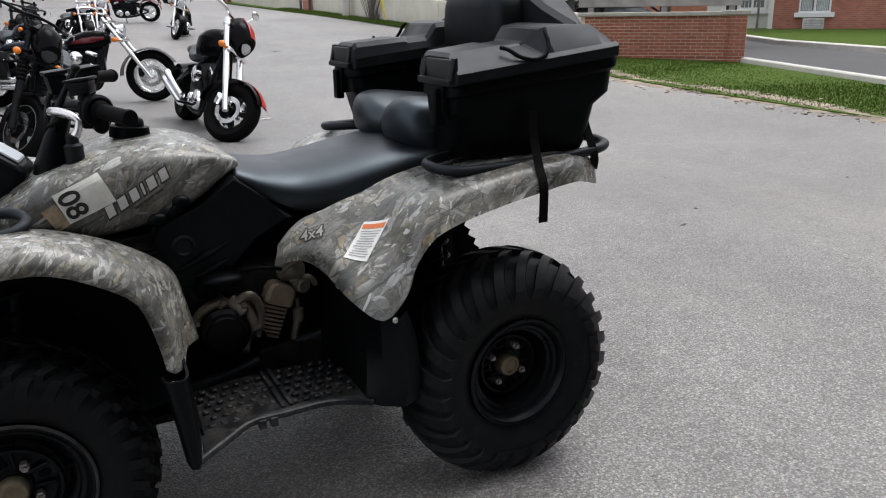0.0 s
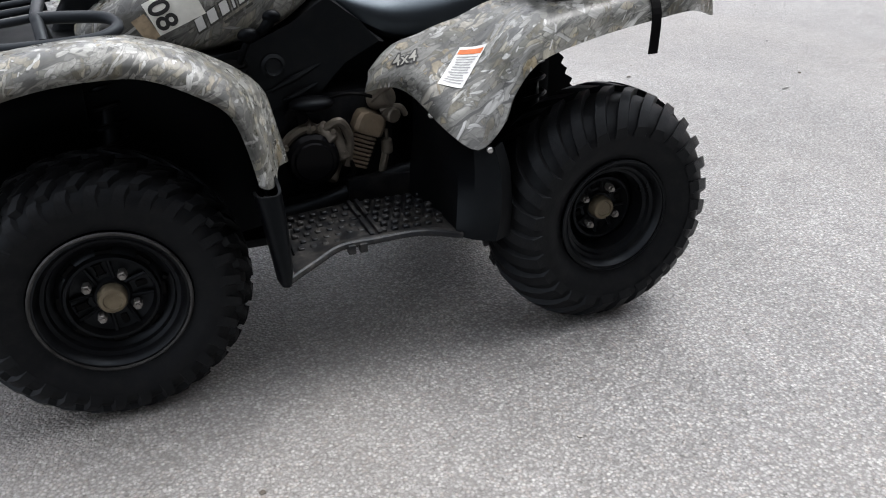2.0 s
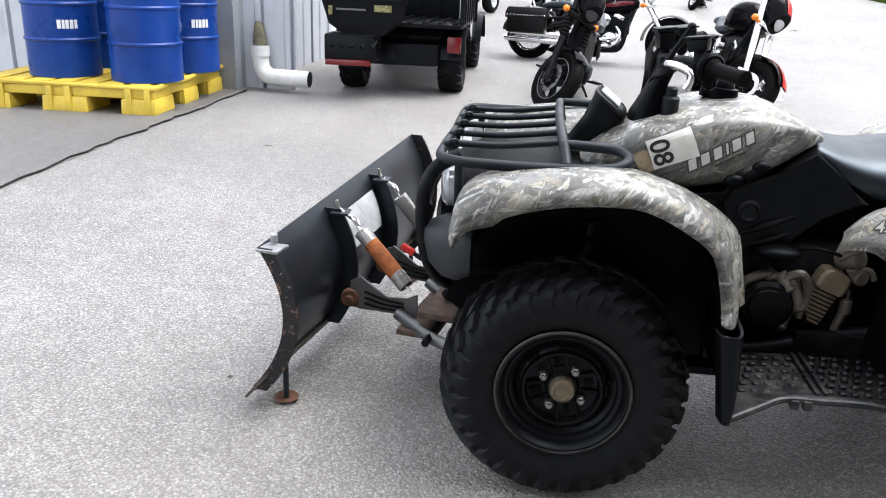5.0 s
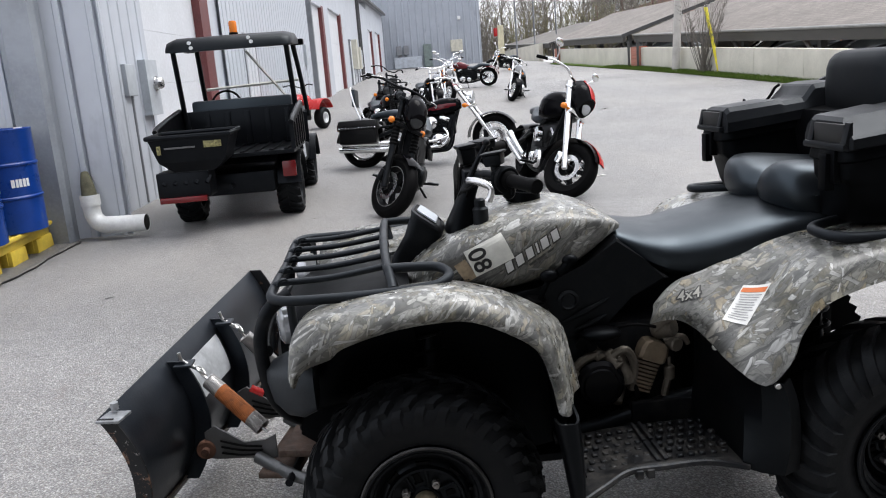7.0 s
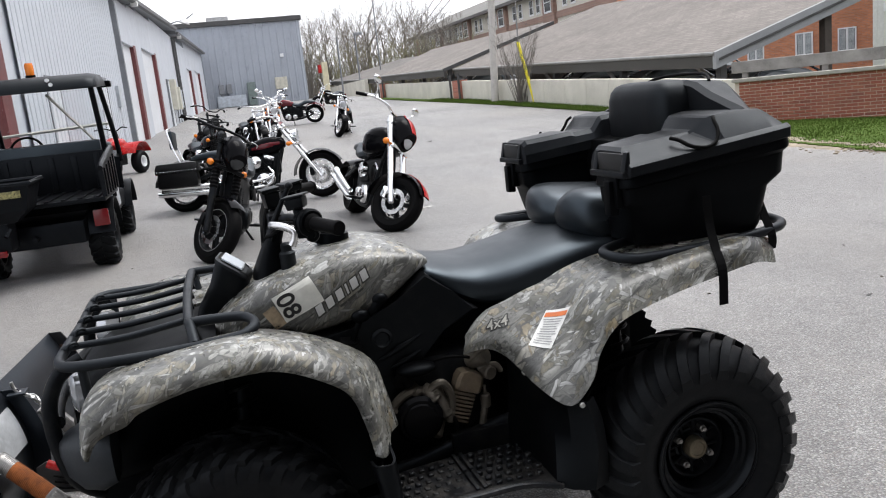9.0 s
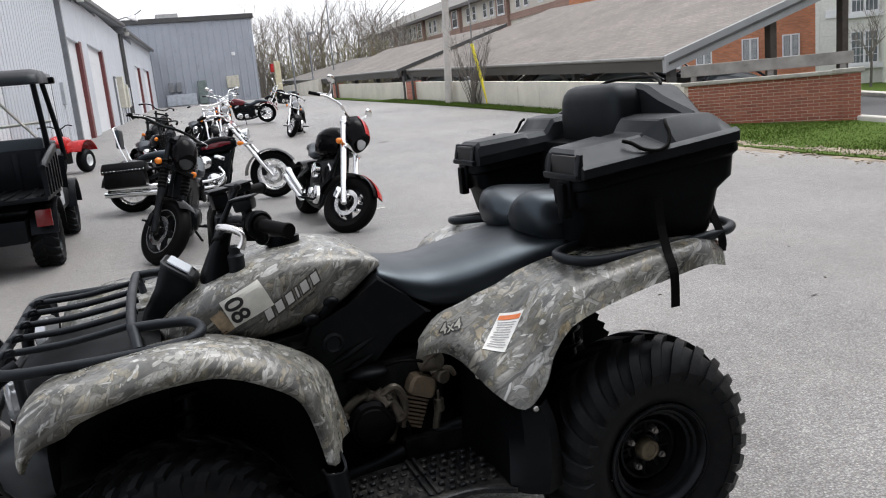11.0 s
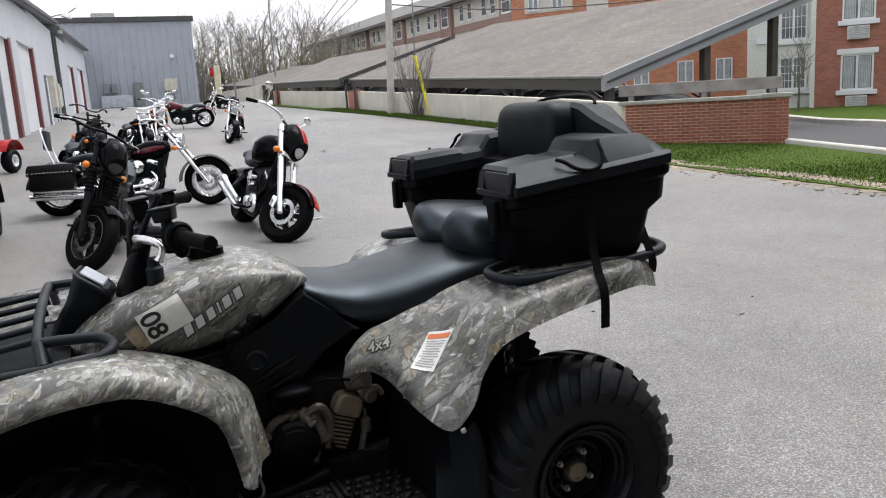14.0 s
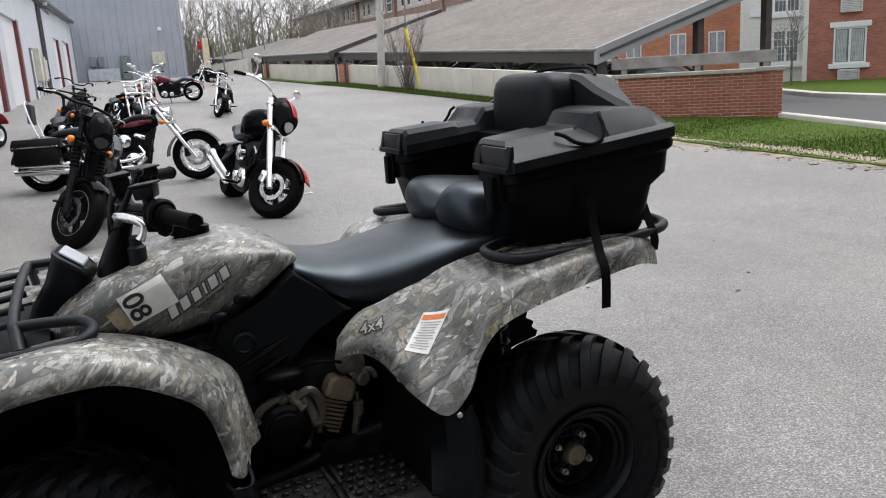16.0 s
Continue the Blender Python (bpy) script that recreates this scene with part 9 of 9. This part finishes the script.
part("side_panel", bm, worn("pale_panel", (0.5, 0.52, 0.54), 0.4), utv)
# salt spreader hung behind
spreader = part("spreader_hopper", B(), UTV_BLACK, utv, "black salt spreader hopper with yellow stickers")
bm = B()
rows = []
for z, x0, x1, y0, y1 in ((0.62, -0.42, -0.05, -0.95, -0.62), (0.72, -0.54, 0.07, -1.02, -0.58), (0.95, -0.60, 0.14, -1.08, -0.56)):
    rows.append([(x0, y0, z), (x1, y0, z), (x1, y1, z), (x0, y1, z)])
loft(bm, rows, True, False)
tube(bm, [(-0.61, -1.09, 0.955), (0.15, -1.09, 0.955), (0.15, -0.55, 0.965), (-0.61, -0.55, 0.965)], 0.022, 8, 1, closed=True)
bmesh.ops.recalc_face_normals(bm, faces=bm.faces[:])
bm.to_mesh(spreader.data)
bm.free()
HOPPER_LABEL = worn("yellow_sticker", (0.22, 0.20, 0.08), 0.5, vary=0.9, large=60)
part("sticker", box(B(), (-0.10, -1.078, 0.84), (0.06, -1.066, 0.90), 0.002), HOPPER_LABEL, spreader)
part("sticker", box(B(), (-0.53, -1.072, 0.80), (-0.495, -1.060, 0.88), 0.002), HOPPER_LABEL, spreader)
part("hopper_strip", box(B(), (-0.46, -1.078, 0.845), (-0.18, -1.068, 0.862), 0.002), worn("grey_strip", (0.10, 0.10, 0.10), 0.5), spreader)
bm = B()
box(bm, (-0.62, -0.92, 0.36), (-0.12, -0.60, 0.62), 0.03)
tube(bm, [(-0.60, -0.60, 0.40), (-0.60, -0.42, 0.40)], 0.025, 8, 1)
tube(bm, [(0.0, -0.60, 0.40), (0.0, -0.42, 0.40)], 0.025, 8, 1)
for k in range(5):
    cyl(bm, (-0.55 + 0.1 * k, -0.93, 0.5), (-0.52 + 0.1 * k, -0.88, 0.56), 0.02, 8)
part("spreader_motor", bm, UTV_BLACK, spreader)
bm = B()
box(bm, (-0.60, -0.96, 0.33), (-0.16, -0.90, 0.385), 0.01)
part("spreader_guard", bm, RED_LENS, spreader, "red guard strip")

# ---- drums on a spill pallet ----
BLUE = worn("blue_drum_paint", (0.006, 0.040, 0.22), 0.3, grain=80, large=3, vary=0.22, bump=0.05, spec=0.25)
YELLOW = worn("yellow_pallet_plastic", (0.62, 0.45, 0.05), 0.5, grain=60, large=5, vary=0.18, bump=0.1, dust=0.08)
pallet = thing("spill_pallet", "yellow plastic spill pallet holding blue drums", "pallet", m=pose(-3.84, 4.02, 0, 0, 0, 2))
# local: near right corner at the origin, x to the left is negative
bm = B()
box(bm, (-1.55, 0.02, 0.13), (-0.02, 1.58, 0.235), 0.012)
deck = part("deck", bm, YELLOW, pallet, "", 20)
for k in range(7):
    bm = B()
    box(bm, (-1.52 + k * 0.215, 0.05, 0.235), (-1.36 + k * 0.215, 1.55, 0.247), 0.004)
    part("deck_slat", bm, YELLOW, deck, "", 20)
bm = B()
tube(bm, [(-1.56, 0.01, 0.225), (0.0, 0.01, 0.225), (0.0, 1.59, 0.225), (-1.56, 1.59, 0.225)], 0.022, 8, 1, closed=True)
part("rim_lip", bm, YELLOW, deck)
for x0, x1 in ((-1.56, -1.25), (-0.98, -0.58), (-0.30, 0.0)):
    for y0, y1 in ((0.0, 0.40), (0.62, 0.96), (1.20, 1.60)):
        bm = B()
        box(bm, (x0, y0, 0.0), (x1, y1, 0.13), 0.015, taper=(0.96, 0.96))
        for k in range(2):
            box(bm, (x0 + 0.05 + k * 0.16, y0 - 0.006, 0.02), (x0 + 0.10 + k * 0.16, y0 + 0.02, 0.21), 0.004)
        part("foot", bm, YELLOW, pallet, "", 20)


def drum():
    ob = thing("drum", "blue steel drum with rolled hoops and a plain white mark", "drum", "blue drums")
    H, r = 0.91, 0.295
    prof = [(0, 0.012), (r - 0.012, 0.012), (r - 0.010, 0.0), (r, 0.003), (r, 0.02)]
    for z in (H * 0.34, H * 0.66):
        prof += [(r, z - 0.018), (r + 0.011, z - 0.006), (r + 0.011, z + 0.006), (r, z + 0.018)]
    prof += [(r, H - 0.02), (r + 0.004, H - 0.008), (r, H), (r - 0.010, H - 0.002), (r - 0.012, H - 0.014), (0, H - 0.014)]
    part("body", lathe(B(), prof, 40), BLUE, ob)
    bm = B()
    for a0, z, w in ((0.00, 0.40, 0.10), (0.13, 0.40, 0.07), (0.22, 0.40, 0.09), (0.34, 0.40, 0.09), (0.46, 0.40, 0.08)):
        rows = []
        for k in range(4):
            a = radians(-95) + a0 + w * k / 3
            rows.append([((r + 0.0025) * math.cos(a), (r + 0.0025) * math.sin(a), zz) for zz in (0.405, 0.475)])
        shell(bm, rows, 0.001)
    part("mark", bm, WHITE_PAINT, ob, "plain white maker's mark", 0)
    bm = B()
    cyl(bm, (0.2, 0.0, H - 0.015), (0.2, 0.0, H + 0.004), 0.035, 14)
    part("bung", bm, WHITE_PAINT, ob)
    return ob


d0 = drum()
d0.matrix_basis = pose(-4.06, 4.38, 0.247, 0, 0, 120)
copy_thing(d0, pose(-4.03, 5.12, 0.247, 0, 0, 40))
copy_thing(d0, pose(-4.84, 4.44, 0.247, 0, 0, 30))
copy_thing(d0, pose(-4.80, 5.18, 0.247, 0, 0, 200))

# ---- small red quad by the wall ----
red_quad = thing("small_quad_bike", "small red and white sports quad bike by the workshop wall", "quad bike", m=pose(-2.5, 15.9, ground_z(15.9), 0, 0, 245))
for x, y in ((-0.55, -0.38), (-0.55, 0.38), (0.6, -0.40), (0.6, 0.40)):
    t = part("wheel", tyre(0.26, 0.12, 0.22), RUBBER, red_quad)
    t.matrix_local = pose(x, y, 0.26, 90 if y < 0 else -90, 0, 0)
    part("rim", rim(0.22, 0.115, 0.02), WHITE_PAINT, t)
for x, s in ((-0.55, 1), (0.6, 1)):
    for sy in (-1, 1):
        bm = B()
        rows = []
        for k in range(9):
            a = radians(20 + 140 * k / 8)
            rows.append([(x - 0.36 * math.cos(a), sy * yy, 0.30 + 0.34 * math.sin(a) + 0.05) for yy in (0.12, 0.3, 0.5)])
        shell(bm, rows, 0.012)
        part("fender", bm, RED, red_quad, "bright red plastic fender")
bm = B()
rows = [section(x, hw, top, bot, 16, 2.5, 0.5) for x, hw, top, bot in ((-0.75, 0.10, 0.66, 0.5), (-0.5, 0.16, 0.80, 0.5), (-0.2, 0.15, 0.82, 0.5), (0.0, 0.12, 0.75, 0.5))]
part("tank", loft(bm, rows), RED, red_quad)
bm = B()
rows = [section(x, hw, top, bot, 16, 2.5, 0.5) for x, hw, top, bot in ((-0.1, 0.10, 0.76, 0.6), (0.2, 0.13, 0.76, 0.62), (0.6, 0.14, 0.84, 0.68), (0.75, 0.10, 0.84, 0.72))]
part("seat", loft(bm, rows), VINYL, red_quad)
bm = B()
tube(bm, [(-0.25, -0.38, 1.0), (-0.35, -0.2, 1.02), (-0.42, 0, 0.95), (-0.35, 0.2, 1.02), (-0.25, 0.38, 1.0)], 0.013, 8)
tube(bm, [(-0.42, 0, 0.95), (-0.5, 0, 0.7)], 0.03, 8, 1)
part("handlebar", bm, STEEL_BLACK, red_quad)
bm = B()
box(bm, (-0.5, -0.14, 0.22), (0.5, 0.14, 0.58), 0.04)
part("engine", bm, STEEL_BLACK, red_quad)

# ---- cars under the carport ----
def car(x, y, z, turn, mat, label):
    ob = thing("car", label, "car", "cars under the carport", pose(x, y, z, 0, 0, turn))
    rows = []
    for xx, hw, top, bot in ((-2.25, 0.70, 0.72, 0.38), (-2.15, 0.85, 0.82, 0.25), (-1.3, 0.90, 0.92, 0.22), (-0.9, 0.90, 0.96, 0.22), (1.2, 0.90, 0.98, 0.22), (1.9, 0.88, 0.96, 0.24), (2.2, 0.82, 0.86, 0.3), (2.28, 0.7, 0.7, 0.4)):
        rows.append(section(xx, hw, top, bot, 20, 4.0, 0.6))
    part("body", loft(B(), rows), mat, ob)
    rows = []
    for xx, hw, top in ((-1.15, 0.72, 0.95), (-0.55, 0.66, 1.36), (-0.1, 0.64, 1.45), (0.6, 0.64, 1.44), (1.15, 0.66, 1.30), (1.75, 0.72, 0.97)):
        rows.append(section(xx, hw, top, 0.90, 20, 3.0, 0.3))
    part("cabin_glass", loft(B(), rows), PANE, ob, "dark glass cabin")
    bm = B()
    for s in (-1, 1):
        tube(bm, [(-1.15, s * 0.72, 0.97), (-0.5, s * 0.64, 1.37), (-0.1, s * 0.60, 1.46), (0.6, s * 0.60, 1.45), (1.15, s * 0.62, 1.31), (1.75, s * 0.72, 0.98)], 0.035, 8)
    rows = [[(xx, -0.58, z1 - 0.03), (xx, -0.45, z1), (xx, 0.45, z1), (xx, 0.58, z1 - 0.03)] for xx, z1 in ((-0.35, 1.42), (0.1, 1.465), (0.6, 1.455), (0.95, 1.40))]
    shell(bm, rows, 0.02)
    part("roof", bm, mat, ob)
    for sx in (-1.4, 1.4):
        for s in (-1, 1):
            bm = B()
            lathe(bm, [(0, -0.1), (0.2, -0.1), (0.31, -0.09), (0.32, 0), (0.31, 0.09), (0.2, 0.1), (0, 0.1)], 24, Matrix.Translation((sx, s * 0.82, 0.32)) @ Matrix.Rotation(radians(90), 4, "X"))
            part("wheel", bm, CLEAN_RUBBER, ob)
    return ob


SILVER_CAR = worn("silver_car_paint", (0.36, 0.38, 0.40), 0.25, 0.5, vary=0.05, bump=0.0)
DARK_CAR = worn("dark_car_paint", (0.02, 0.022, 0.028), 0.2, vary=0.1, bump=0.0)
WHITE_CAR = worn("white_car_paint", (0.55, 0.56, 0.57), 0.25, vary=0.05, bump=0.0)
car(13.6, 15.9, -0.25, 10, DARK_CAR, "dark parked car under the carport")
car(13.7, 20.3, 0.0, 185, SILVER_CAR, "silver parked car under the carport")
car(14.0, 25.8, 0.35, 5, DARK_CAR, "dark parked car under the carport")
car(17.5, 24.0, 0.30, 100, DARK_CAR, "dark parked truck deeper under the carport")
car(14.0, 38.5, 0.75, 5, WHITE_CAR, "white parked car under the far carport")
car(14.0, 43.5, 0.9, 5, SILVER_CAR, "silver parked car under the far carport")

# ---- bare trees and bushes ----
def bark(name, base):
    a = Mat(name, 0.9)
    c = a.ramp(a.noise(6, 5, 0.7), [(0.3, tuple(x * 0.7 for x in base)), (0.7, tuple(x * 1.3 for x in base))])
    a.color(c)
    a.bump(a.noise(20, 4), 0.4, 0.02)
    return a.m


BARK = bark("grey_brown_bark", (0.15, 0.135, 0.12))
TWIG = bark("pale_twigs", (0.215, 0.195, 0.17))
BUD = bark("spring_buds", (0.26, 0.245, 0.15))


def limb(bm, p, d, length, r, rng, depth, tips, n):
    """A wandering limb that forks; thin ends are collected."""
    steps = 4
    pts = [p]
    q, dd = p.copy(), d.normalized()
    for k in range(steps):
        dd = (dd + Vector((rng.gauss(0, 0.13), rng.gauss(0, 0.13), rng.gauss(0.05, 0.08)))).normalized()
        q = q + dd * length / steps
        pts.append(q.copy())
    tube(bm, pts, [r, r * 0.62], n, 1, caps=False)
    if depth == 0:
        tips.append(pts[-1])
        return
    for k in range(rng.choice((2, 3, 3))):
        at = pts[rng.choice((2, 3, 4))]
        side = Vector((rng.gauss(0, 1), rng.gauss(0, 1), rng.gauss(0.35, 0.5))).normalized()
        limb(bm, at, dd * 0.8 + side * 0.75, length * rng.uniform(0.55, 0.8), r * 0.58, rng, depth - 1, tips, max(3, n - 1))


def tree(x, y, z, hgt, seed, depth=5, name="tree", label="bare deciduous tree with fine twigs", lean=0.0, r0=None, spread=1.0):
    rng = random.Random(seed)
    ob = thing(name, label, "tree", "bare trees")
    bm = B()
    r = r0 or hgt * 0.0105
    top = Vector((x + lean, y, z + hgt * 0.42))
    pts = [Vector((x, y, z - 0.2)), Vector((x + rng.gauss(0, 0.1), y, z + hgt * 0.2)), top]
    tube(bm, pts, [r, r * 0.7], 8, 3, caps=False)
    part("trunk", bm, BARK, ob)
    crown = B()
    tips = []
    for k in range(5):
        a = 6.28 * k / 5 + rng.random()
        limb(crown, pts[1].lerp(top, 0.4 + 0.15 * k), Vector((math.cos(a) * 0.7 * spread, math.sin(a) * 0.7 * spread, 0.75)), hgt * 0.25, r * 0.5, rng, depth - 1, tips, 5)
    limb(crown, top, Vector((0.05, 0, 1)), hgt * 0.28, r * 0.6, rng, depth - 1, tips, 5)
    part("crown", crown, TWIG, ob, "crown of bare branching twigs")
    return ob


rng_t = random.Random(11)
for i in range(17):
    f = i / 16
    x = 10.5 + 21 * f + rng_t.gauss(0, 0.8)
    y = 82 + rng_t.uniform(0, 14)
    tree(x, y, 2.1, rng_t.uniform(8.0, 11.0) + (3.5 if i in (6, 7) else 0.0), 100 + i)
for i in range(10):
    x = 9.5 + 2.6 * i + rng_t.gauss(0, 0.6)
    y = 104 + rng_t.uniform(0, 10)
    tree(x, y, 2.1, rng_t.uniform(10.5, 14), 300 + i, 5)
bush_r = random.Random(21)
for i in range(15):
    # tangled undergrowth below the trees
    ob = thing("bush", "tangled brown leafless undergrowth", "bush", "undergrowth")
    bm = B()
    cx, cy = 10.4 + 1.3 * i, 80 + bush_r.uniform(0, 3)
    for k in range(80):
        a = bush_r.random() * 6.28
        p = Vector((cx + bush_r.gauss(0, 0.7), cy + bush_r.gauss(0, 0.7), 2.0))
        q = p + Vector((math.cos(a) * bush_r.uniform(0.2, 1.4), math.sin(a) * bush_r.uniform(0.2, 1.4), bush_r.uniform(1.6, 5.8)))
        mid = p.lerp(q, 0.5) + Vector((bush_r.gauss(0, 0.2), bush_r.gauss(0, 0.2), 0.3))
        tube(bm, [p, mid, q], [0.04, 0.010], 4, 2, caps=False)
        for j in range(3):
            t = mid.lerp(q, bush_r.random())
            tube(bm, [t, t + Vector((bush_r.gauss(0, 0.5), bush_r.gauss(0, 0.5), bush_r.uniform(0.1, 0.8)))], [0.02, 0.006], 3, 1, caps=False)
    part("crown", bm, BUD if i % 2 else TWIG, ob)
shrub = thing("shrub", "bare shrub growing against the concrete wall", "bush")
bm = B()
sr = random.Random(6)
for k in range(46):
    a = sr.random() * 6.28
    p = Vector((10.12 + sr.gauss(0, 0.07), 23.9 + sr.gauss(0, 0.10), ground_z(23.9)))
    hgt = sr.uniform(0.9, 2.9)
    q = p + Vector((math.cos(a) * 0.55 * hgt * 0.5, math.sin(a) * 0.75 * hgt * 0.5, hgt))
    mid = p.lerp(q, 0.45) + Vector((sr.gauss(0, 0.06), sr.gauss(0, 0.06), 0.15))
    tube(bm, [p, mid, q], [0.014, 0.003], 5, 3, caps=False)
    for j in range(9):
        t = mid.lerp(q, sr.random())
        tube(bm, [t, t + Vector((sr.gauss(0, 0.16), sr.gauss(0, 0.22), sr.uniform(0.1, 0.4)))], [0.005, 0.002], 4, 1, caps=False)
part("crown", bm, BARK, shrub)
tree(24.2, 20.3, 0.1, 2.7, 77, 5, label="small bare ornamental tree before the brick building", r0=0.05)
